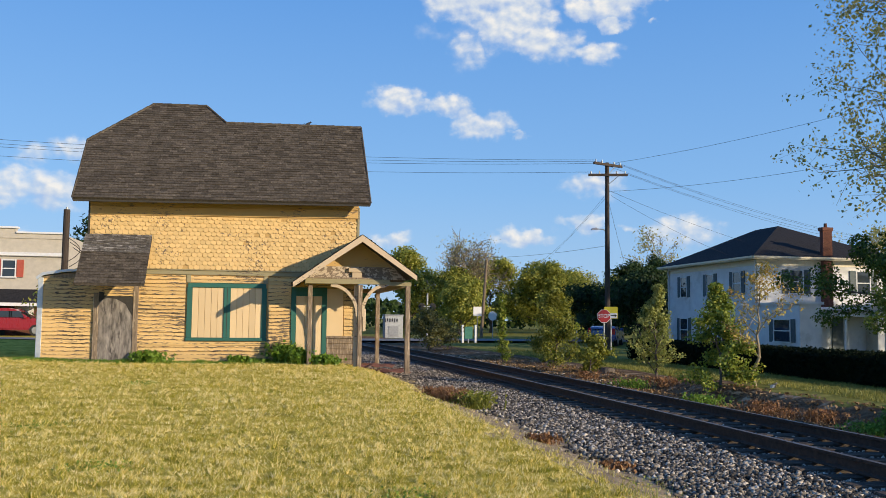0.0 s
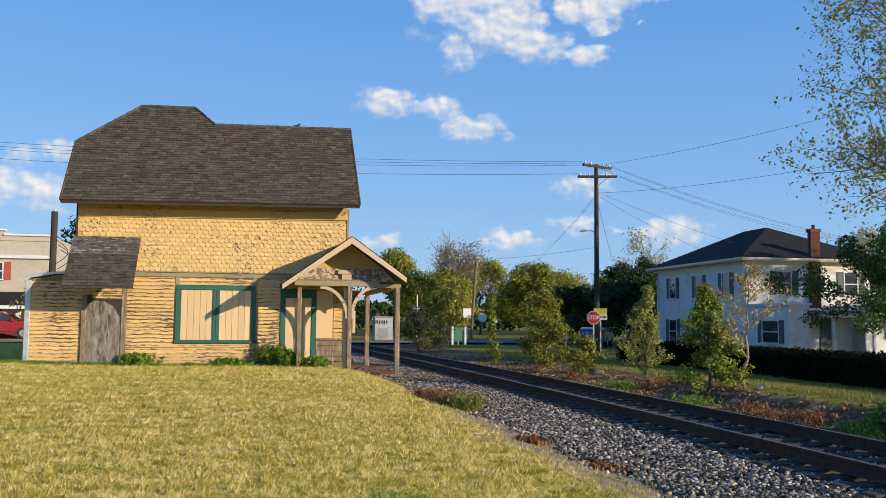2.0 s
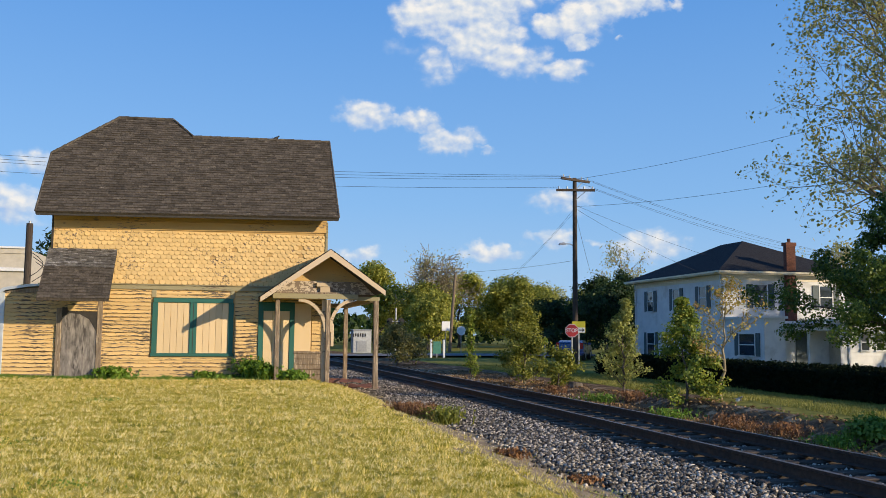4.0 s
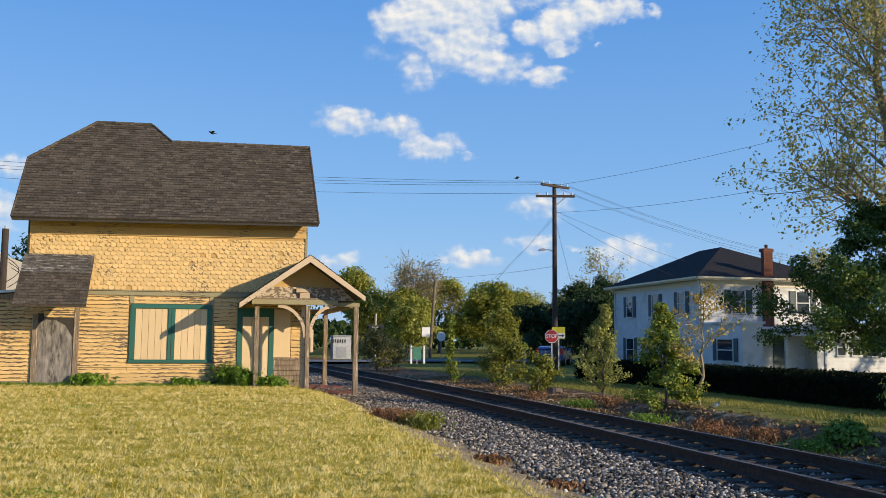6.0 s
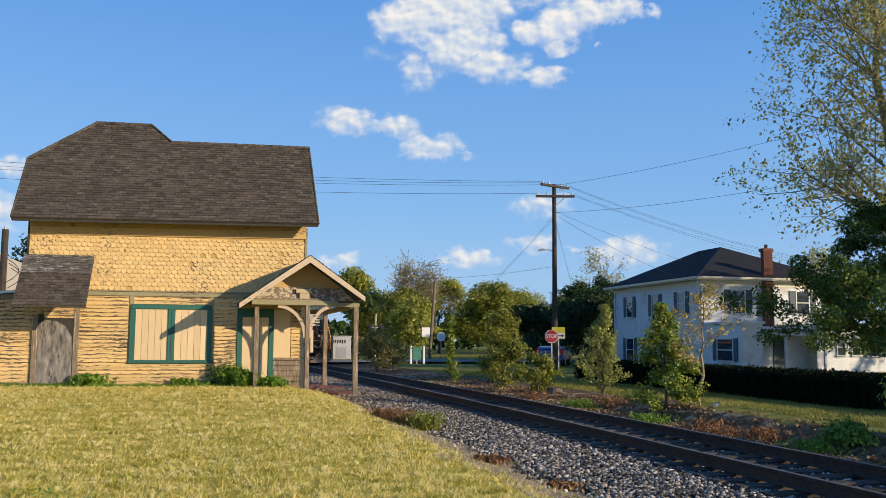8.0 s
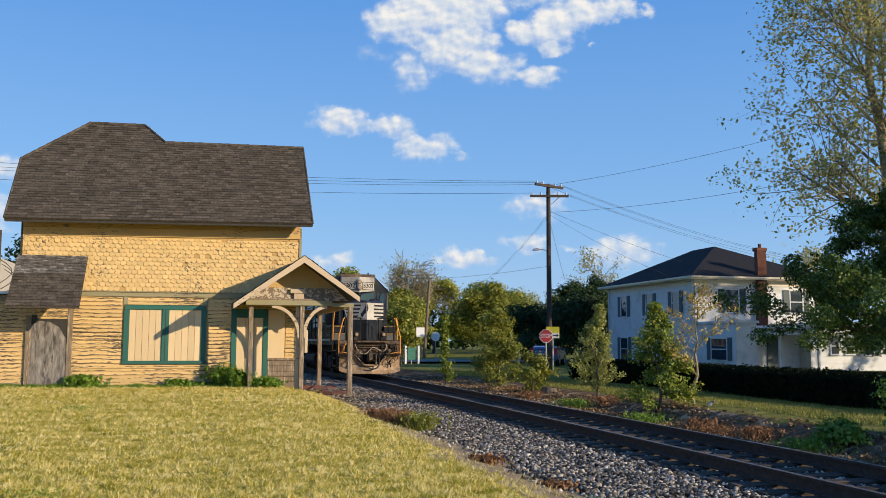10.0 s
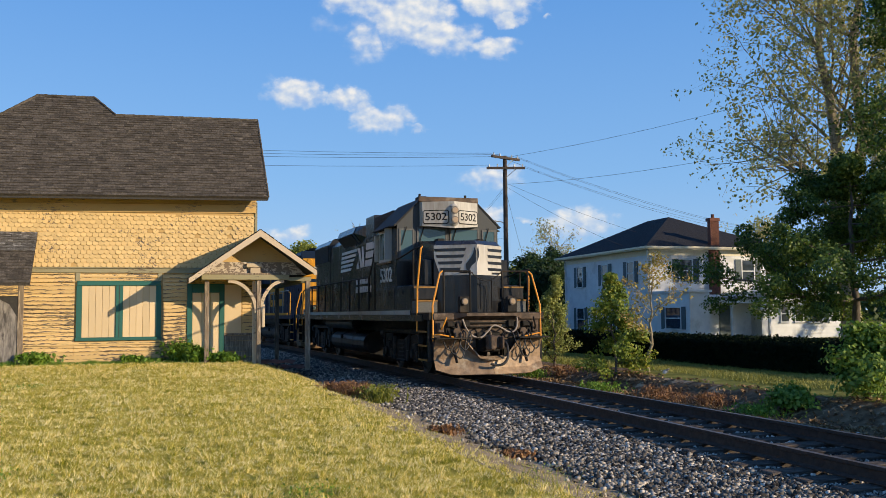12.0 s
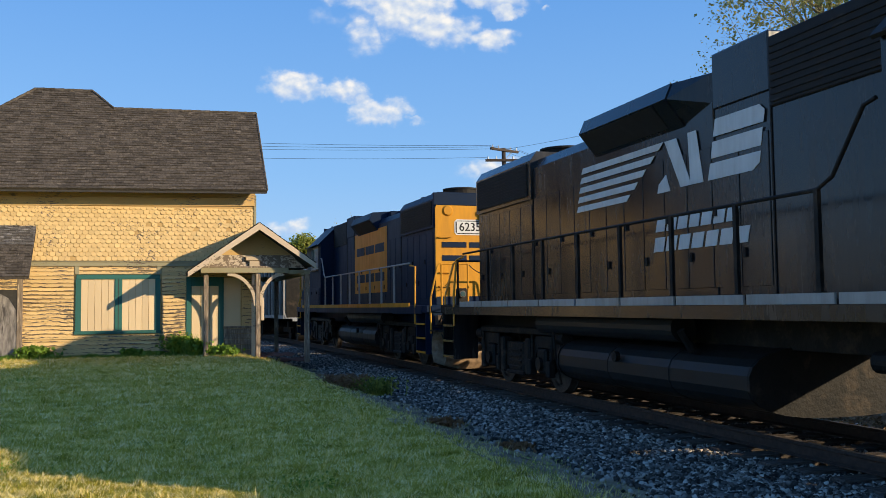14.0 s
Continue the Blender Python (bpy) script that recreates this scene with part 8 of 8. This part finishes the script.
def build_debris():
    rnd = random.Random(3)
    for i, (x, y) in enumerate(((3.0, 25.6), (3.5, 26.2), (3.1, 26.9), (3.7, 27.3))):
        d = thing("scrap_sheet", "rusted sheet of scrap metal lying under the porch", "scrap", (x, y, ground_z(x, y) + 0.04))
        n = 6
        outline = [(-0.6 + 1.2 * k / n, 0.05 + 0.05 * (k % 2) + rnd.uniform(0, 0.05)) for k in range(n + 1)]
        part("sheet", prism(bmesh.new(), outline + [(a, b - 0.012) for a, b in outline[::-1]], -0.35, 0.35), M["rust"], d)
        d.rotation_euler = (radians(rnd.uniform(-6, 6)), radians(rnd.uniform(-8, 8)), rnd.uniform(-0.5, 0.5))
    s = thing("tree_stump", "brown cut stump on the bank beside the track", "stump", (11.4, 29.3, ground_z(11.4, 29.3)))
    bm = bmesh.new()
    rod(bm, (0, 0, -0.1), (0.02, 0, 0.16), 0.34, 0.22, 14)
    part("wood", bm, M["bark"], s)


build_house()
build_shop()
build_van("minivan", "dark red minivan parked beside the shop", (-14.4, 57.4), 0, M["car_red"], 1.6, 4.6)
build_van("car", "blue car parked at the street corner", (22.6, 58.2), 60, M["car_blue"], 1.3, 4.2)
strip("road_2", [(x, 46.0) for x in range(-60, -4, 3)], 9.0, M["asphalt"], "asphalt lot and street behind the depot", 0.03)
build_street()
build_debris()


# ---- stones and grass, the finest pieces ----
def build_ballast():
    """Crushed stone over the track bed, one mass of small uneven blocks."""
    rng = np.random.default_rng(8)
    n = 100000
    y = 4.0 + 46.0 * rng.uniform(0, 1, n) ** 1.55
    u = np.where(rng.uniform(0, 1, n) < 0.74, rng.uniform(-3.75, -0.85, n), np.where(rng.uniform(0, 1, n) < 0.55, rng.uniform(-0.7, 0.7, n), rng.uniform(0.85, 2.7, n)))
    edge = np.array([noise.noise((0, q * 0.8, 3)) for q in y]) * 0.3
    keep = (u > -3.40 + edge + rng.exponential(0.20, n) - 0.5 * (rng.uniform(0, 1, n) < 0.04))
    keep &= (u < 1.35) | (rng.uniform(0, 1, n) < 0.30)
    y, u = y[keep], u[keep]
    n = len(y)
    tx = np.array([track_x(q) for q in y])
    z = np.array([ground_z(a + b, c) for a, b, c in zip(tx, u, y)])
    # ties lie clear of the stone between the rails
    phase = ((y + 27.5) / 0.53) % 1.0
    on_tie = (np.abs(u) < 1.32) & ((phase < 0.22) | (phase > 0.78))
    pick = ~on_tie
    u, y, tx, z = u[pick], y[pick], tx[pick], z[pick]
    n = len(y)
    size = rng.uniform(0.012, 0.034, n) * np.where(np.abs(u) < 1.2, 0.85, 1.0)
    corners = np.array([(-1, -1, -1), (1, -1, -1), (1, 1, -1), (-1, 1, -1), (-1, -1, 1), (1, -1, 1), (1, 1, 1), (-1, 1, 1)], float)
    v = corners[None] * rng.uniform(0.45, 1.0, (n, 8, 3)) * rng.uniform(0.7, 1.25, (n, 1, 3))
    ang = rng.uniform(0, 6.283, (n, 3))
    for k in range(3):
        c, s = np.cos(ang[:, k])[:, None], np.sin(ang[:, k])[:, None]
        i, j = (k + 1) % 3, (k + 2) % 3
        vi, vj = v[:, :, i].copy(), v[:, :, j].copy()
        v[:, :, i], v[:, :, j] = c * vi - s * vj, s * vi + c * vj
    v = v * size[:, None, None]
    v[:, :, 0] += (tx + u)[:, None]
    v[:, :, 1] += y[:, None]
    v[:, :, 2] += (z + size * 0.35)[:, None]
    quads = np.array([(0, 3, 2, 1), (4, 5, 6, 7), (0, 1, 5, 4), (1, 2, 6, 5), (2, 3, 7, 6), (3, 0, 4, 7)])
    idx = (quads[None] + 8 * np.arange(n)[:, None, None]).reshape(-1, 4)
    me = bpy.data.meshes.new("ballast")
    me.vertices.add(8 * n), me.loops.add(idx.size), me.polygons.add(len(idx))
    me.vertices.foreach_set("co", v.astype(np.float32).ravel())
    me.loops.foreach_set("vertex_index", idx.astype(np.int32).ravel())
    me.polygons.foreach_set("loop_start", np.arange(0, idx.size, 4, dtype=np.int32))
    me.materials.append(M["ballast"])
    me.update(calc_edges=True)
    tagged(new("ballast", me), "grey crushed stone ballast of the railway bed", "gravel", kind="stuff")


def pebble_material():
    m = material("crushed_stone", ((0.09, 0.09, 0.092), (0.20, 0.195, 0.19)), 0.85, grain=30, spec=0.1)
    t = m.node_tree
    geo = t.nodes.new("ShaderNodeNewGeometry")
    tone = ramp(t, geo.outputs["Random Per Island"], [(0.0, (0.02, 0.018, 0.016)), (0.45, (0.11, 0.097, 0.082)), (0.75, (0.28, 0.245, 0.20)), (1.0, (0.64, 0.56, 0.46))])
    feed(t, tone, t.nodes["Principled BSDF"].inputs["Base Color"])
    return m


def lawn_blades():
    """Mown blades: green and straw in drifts, each blade a little its own."""
    m = foliage("lawn_blades", (0.1, 0.1, 0.1), (0.2, 0.2, 0.2), 0.42, gloss=0.0)
    t = m.node_tree
    geo = t.nodes.new("ShaderNodeNewGeometry")
    co = t.nodes.new("ShaderNodeTexCoord").outputs["Object"]
    drift = noise_of(t, scaled(t, co, 1.0, 1.5, 1.0), 1.9, 7, 0.66)
    tone = calc(t, "ADD", drift, calc(t, "MULTIPLY", calc(t, "SUBTRACT", geo.outputs["Random Per Island"], 0.5), 0.42))
    col = ramp(t, tone, [(0.28, (0.18, 0.20, 0.016)), (0.44, (0.54, 0.46, 0.06)), (0.56, (1.0, 0.80, 0.27)), (0.70, (1.0, 0.88, 0.50))])
    for n in t.nodes:
        if n.type in ("BSDF_DIFFUSE", "BSDF_TRANSLUCENT"):
            feed(t, col, n.inputs[0])
    return m


M["ballast"] = pebble_material()
M["grass"] = lawn_blades()
M["clover"] = foliage("clover_leaves", (0.12, 0.22, 0.02), (0.26, 0.36, 0.05), 0.3)


def build_lawn():
    """Mown grass: single blades, thicker towards the camera."""
    rng = np.random.default_rng(12)
    n = 560000
    y = 5.2 + 21.0 * rng.uniform(0, 1, n) ** 1.6
    x = rng.uniform(-1, 1, n) * (2.2 + y * 0.36) - 0.5
    # most blades crowd together in tufts
    grid = 0.05 + 0.004 * y
    pull = (rng.uniform(0, 1, n) < 0.45) * 0.6
    cx, cy = (np.floor(x / grid) + 0.5) * grid, (np.floor(y / grid / 1.3) + 0.5) * grid * 1.3
    seed = np.sin(np.floor(x / grid) * 12.9898 + np.floor(y / grid / 1.3) * 78.233) * 43758.5453
    own = seed - np.floor(seed)
    own2 = seed * 7.13 - np.floor(seed * 7.13)
    x, y = x + (cx + (own - 0.5) * grid - x) * pull, y + (cy + (own2 - 0.5) * grid * 1.3 - y) * pull
    tx = np.array([track_x(q) for q in y])
    edge = np.array([noise.noise((0, q * 0.8, 3)) for q in y]) * 0.25
    ragged = rng.exponential(0.30, n)
    keep = (x - tx < -4.40 + edge - ragged + 0.30 + 0.9 * (rng.uniform(0, 1, n) < 0.08)) & ((y < 26.42) | (x < -6.1))
    x, y, own, own2 = x[keep], y[keep], own[keep], own2[keep]
    n = len(x)
    z = np.array([ground_z(a, b) for a, b in zip(x, y)])
    far = 0.75 + y / 20
    patch = np.array([noise.noise((a * 0.9, b * 0.9, 1)) for a, b in zip(x, y)])
    dab = np.array([noise.noise((a * 9.0, b * 6.0, 4)) for a, b in zip(x, y)])
    h = (0.020 + 0.034 * own ** 2 * rng.uniform(0.5, 1.0, n) + 0.014 * np.maximum(patch, 0) + 0.078 * np.maximum(dab, 0)) * (1 + 0.8 * (rng.uniform(0, 1, n) > 0.985))
    p = np.c_[x, y, z - 0.006]
    s = np.c_[rng.normal(size=(n, 2)), np.zeros(n)]
    s *= (0.0036 * far / np.linalg.norm(s, axis=1))[:, None]
    lean = np.c_[own - 0.5, own2 - 0.5] * h[:, None] * 1.0
    tip = p + np.c_[rng.normal(size=(n, 2)) * 0.024 + lean, h]
    ob = soup("grass", np.stack([p - s, p + s, tip], 1), 3, M["grass"])
    tagged(ob, "short mown lawn, green with straw-coloured patches", "grass", kind="stuff")
    # longer green grass that the mower leaves along the depot's foot
    n = 14000
    x, y = rng.uniform(-6.6, 1.9, n), 26.40 - rng.exponential(0.22, n)
    z = np.array([ground_z(a, b) for a, b in zip(x, y)])
    wave = np.array([noise.noise((a * 2.0, 9, 1)) for a in x])
    p = np.c_[x, y, z - 0.01]
    s = np.c_[rng.normal(size=(n, 2)), np.zeros(n)]
    s *= (0.008 / np.linalg.norm(s, axis=1))[:, None]
    tip = p + np.c_[rng.normal(size=(n, 2)) * 0.05, (0.07 + 0.10 * np.maximum(wave, 0)) * rng.uniform(0.4, 1.3, n)]
    tagged(soup("long_grass", np.stack([p - s, p + s, tip], 1), 3, M["weed"]), "longer green grass along the foot of the depot wall", "grass", kind="stuff")
    spots = [(-3.9, 8.6), (-3.0, 13.2), (-1.6, 9.9), (1.3, 8.0), (-2.4, 19.0), (-5.0, 17.0)]
    pts = np.concatenate([np.c_[rng.normal(size=(110, 2)) * 0.2 + q, np.zeros(110)] for q in spots])
    pts[:, 2] = [ground_z(a, b) + rng.uniform(0.02, 0.06) for a, b in pts[:, :2]]
    ob = soup("clover", leaf_quads(pts, 0.024, rng, long=1.2), 4, M["clover"])
    tagged(ob, "small patches of green clover in the lawn", "clover", kind="stuff")
    # rough grass on the far bank
    n = 80000
    y = 8 + 40 * rng.uniform(0, 1, n) ** 1.3
    tx = np.array([track_x(q) for q in y])
    x = tx + rng.uniform(5.0, 8.2, n)
    z = np.array([ground_z(a, b) for a, b in zip(x, y)])
    p = np.c_[x, y, z - 0.01]
    s = np.c_[rng.normal(size=(n, 2)), np.zeros(n)]
    s *= (0.009 / np.linalg.norm(s, axis=1))[:, None]
    tip = p + np.c_[rng.normal(size=(n, 2)) * 0.04, 0.05 + 0.09 * rng.uniform(0, 1, n) ** 2]
    ob = soup("bank_grass", np.stack([p - s, p + s, tip], 1), 3, M["grass_bank"])
    tagged(ob, "rough green grass along the top of the bank", "grass", kind="stuff")


def build_litter():
    """Dry leaves, twigs and clods strewn over the bank."""
    rng = np.random.default_rng(33)
    n = 9000
    y = 8 + 36 * rng.uniform(0, 1, n) ** 1.3
    x = np.array([track_x(q) for q in y]) + rng.uniform(1.45, 4.3, n)
    x += np.array([noise.noise((a * 1.3, b * 1.3, 8)) for a, b in zip(x, y)]) * 0.5
    z = np.array([ground_z(a, b) for a, b in zip(x, y)]) + rng.uniform(0.005, 0.03, n)
    quads = leaf_quads(np.c_[x, y, z], 0.05, rng, long=2.2, facing=np.tile([0.25, -0.2, 0.9], (n, 1)))
    tagged(soup("bank_litter", quads, 4, M["litter"]), "dry brown leaves and twigs strewn over the bank", "leaf litter", kind="stuff")


M["litter"] = foliage("dry_leaf_litter", (0.10, 0.060, 0.032), (0.42, 0.29, 0.16), 0.15, scale=2.0, gloss=0.0)
build_litter()
M["grass_bank"] = foliage("bank_grass_blades", (0.12, 0.15, 0.025), (0.40, 0.36, 0.09), 0.3, scale=0.8)
build_ballast()
build_lawn()


def build_bird(label, coat="feather", wing="feather"):
    """A small dark bird: body, head, tail, and two wings that beat; it faces -x."""
    b = thing("bird", label, "bird")
    bm = bmesh.new()
    bmesh.ops.create_uvsphere(bm, u_segments=12, v_segments=8, radius=1.0, matrix=pose(0, 0, 0.055, 0, 20, 0) @ Matrix.Diagonal((0.075, 0.034, 0.036, 1)))
    part("body", bm, M[coat], b)
    bm = bmesh.new()
    bmesh.ops.create_uvsphere(bm, u_segments=10, v_segments=7, radius=0.026, matrix=Matrix.Translation((-0.068, 0, 0.095)))
    rod(bm, (-0.09, 0, 0.095), (-0.118, 0, 0.09), 0.007, 0.001, 6)
    part("head", bm, M[coat], b)
    part("tail", wedge([(0.05, -0.015, 0.045), (0.05, 0.015, 0.045), (0.15, -0.03, 0.055), (0.15, 0.03, 0.055), (0.05, 0, 0.03), (0.15, 0, 0.048)]), M[coat], b)
    for sy in (-1, 1):
        part("leg", rod(bmesh.new(), (0.0, sy * 0.012, 0.0), (0.0, sy * 0.012, 0.04), 0.003, sides=5), M[coat], b)
    wings = []
    for sy in (-1, 1):
        wings.append(part("wing", wedge([(-0.045, 0, 0.0), (0.06, 0, 0.0), (-0.02, sy * 0.10, 0.0), (0.05, sy * 0.17, 0.0), (0.085, sy * 0.12, 0.0), (0.0, 0, 0.010), (0.02, sy * 0.1, 0.008)]), M[wing], b))
    return b, wings


M["feather"] = material("dark_feathers", ((0.02, 0.018, 0.016), (0.05, 0.045, 0.04)), 0.7, grain=60)
BIRD_1, WINGS_1 = build_bird("small dark bird that perches on the depot's roof ridge")
M["pale_feather"] = material("pale_feathers", ((0.42, 0.40, 0.36), (0.62, 0.60, 0.56)), 0.7, grain=60)
M["brown_feather"] = material("brown_feathers", ((0.16, 0.12, 0.085), (0.40, 0.36, 0.30)), 0.7, grain=40)
BIRD_2, WINGS_2 = build_bird("small dark bird flying past the depot")
BIRD_3, WINGS_3 = build_bird("small brown bird with pale wings startled from the bank", "brown_feather", "pale_feather")


def wing_rows(t0, t1):
    """Folded against the body at rest, beating between two times."""
    rest = lambda sy: pose(0, sy * 0.030, 0.06, sy * -68, 0, sy * 14)
    rows = {1: [(0.0, rest(1))], -1: [(0.0, rest(-1))]}
    for sy in (-1, 1):
        rows[sy].append((t0, rest(sy)))
        k, t = 0, t0 + 0.08
        while t < t1:
            rows[sy].append((t, pose(0, sy * 0.026, 0.07, sy * (34 if k % 2 else -24), 0, 0)))
            t, k = t + 0.06, k + 1
        rows[sy].append((14.0, rows[sy][-1][1]))
    return rows


def bird_motions():
    walk(BIRD_1, [(0.0, pose(1.21, 28.975, 7.715, 0, 0, 160)), (5.40, pose(1.21, 28.975, 7.715, 0, 0, 160)), (5.45, pose(1.17, 28.9, 7.73, 0, 0, 95)), (5.5, pose(1.09, 28.7, 7.76, 0, 0, 30)), (5.6, pose(0.99, 28.45, 7.83, 0, 12, 5)), (5.7, pose(0.85, 28.38, 7.88, 0, 5, 0)), (5.9, pose(0.32, 28.37, 7.85)), (6.1, pose(-0.72, 28.38, 7.80)), (6.5, pose(-3.5, 28.2, 8.2)), (7.0, pose(-7.8, 27.8, 8.7)), (7.6, pose(-13.5, 27.0, 9.2)), (14.0, pose(-78.0, 20.0, 14.0))])
    walk(BIRD_2, [(0.0, pose(1.0, 31.0, 5.73, 0, 0, 180)), (3.9, pose(1.0, 31.0, 5.73, 0, 0, 180)), (4.2, pose(1.55, 31.9, 7.1, 0, 0, 180)), (4.5, pose(2.75, 32.7, 8.0, 0, 0, 180)), (4.8, pose(4.17, 33.0, 8.06, 0, 0, 180)), (5.0, pose(5.18, 33.0, 7.92, 0, 0, 180)), (5.2, pose(6.22, 33.0, 7.78, 0, 0, 180)), (5.5, pose(8.03, 33.0, 7.64, 0, 0, 180)), (5.7, pose(9.34, 33.0, 7.70, 0, 0, 180)), (6.2, pose(12.7, 33.2, 7.9, 0, 0, 180)), (8.0, pose(25.2, 34.5, 9.2, 0, 0, 180)), (14.0, pose(85.0, 44.0, 16.0, 0, 0, 180))])
    rest = pose(12.35, 20.6, ground_z(12.35, 20.6) + 0.01, 0, 0, 120)
    walk(BIRD_3, [(0.0, rest), (12.45, rest), (12.5, pose(12.3, 20.45, 0.02, 0, 15, 110)), (12.6, pose(12.0, 19.0, 0.30, 0, 20, 100)), (12.7, pose(11.72, 17.5, 0.66, 0, 20, 100)), (12.9, pose(11.3, 15.35, 1.13, 0, 12, 110)), (13.2, pose(12.4, 12.2, 2.0, 0, 10, 140)), (14.0, pose(22.0, 4.5, 5.5, 0, 5, 150))])
    for wings, t0, t1 in ((WINGS_1, 5.40, 6.9), (WINGS_2, 3.9, 6.6), (WINGS_3, 12.45, 13.9)):
        rows = wing_rows(t0, t1)
        walk(wings[0], rows[-1]), walk(wings[1], rows[1])


motions()
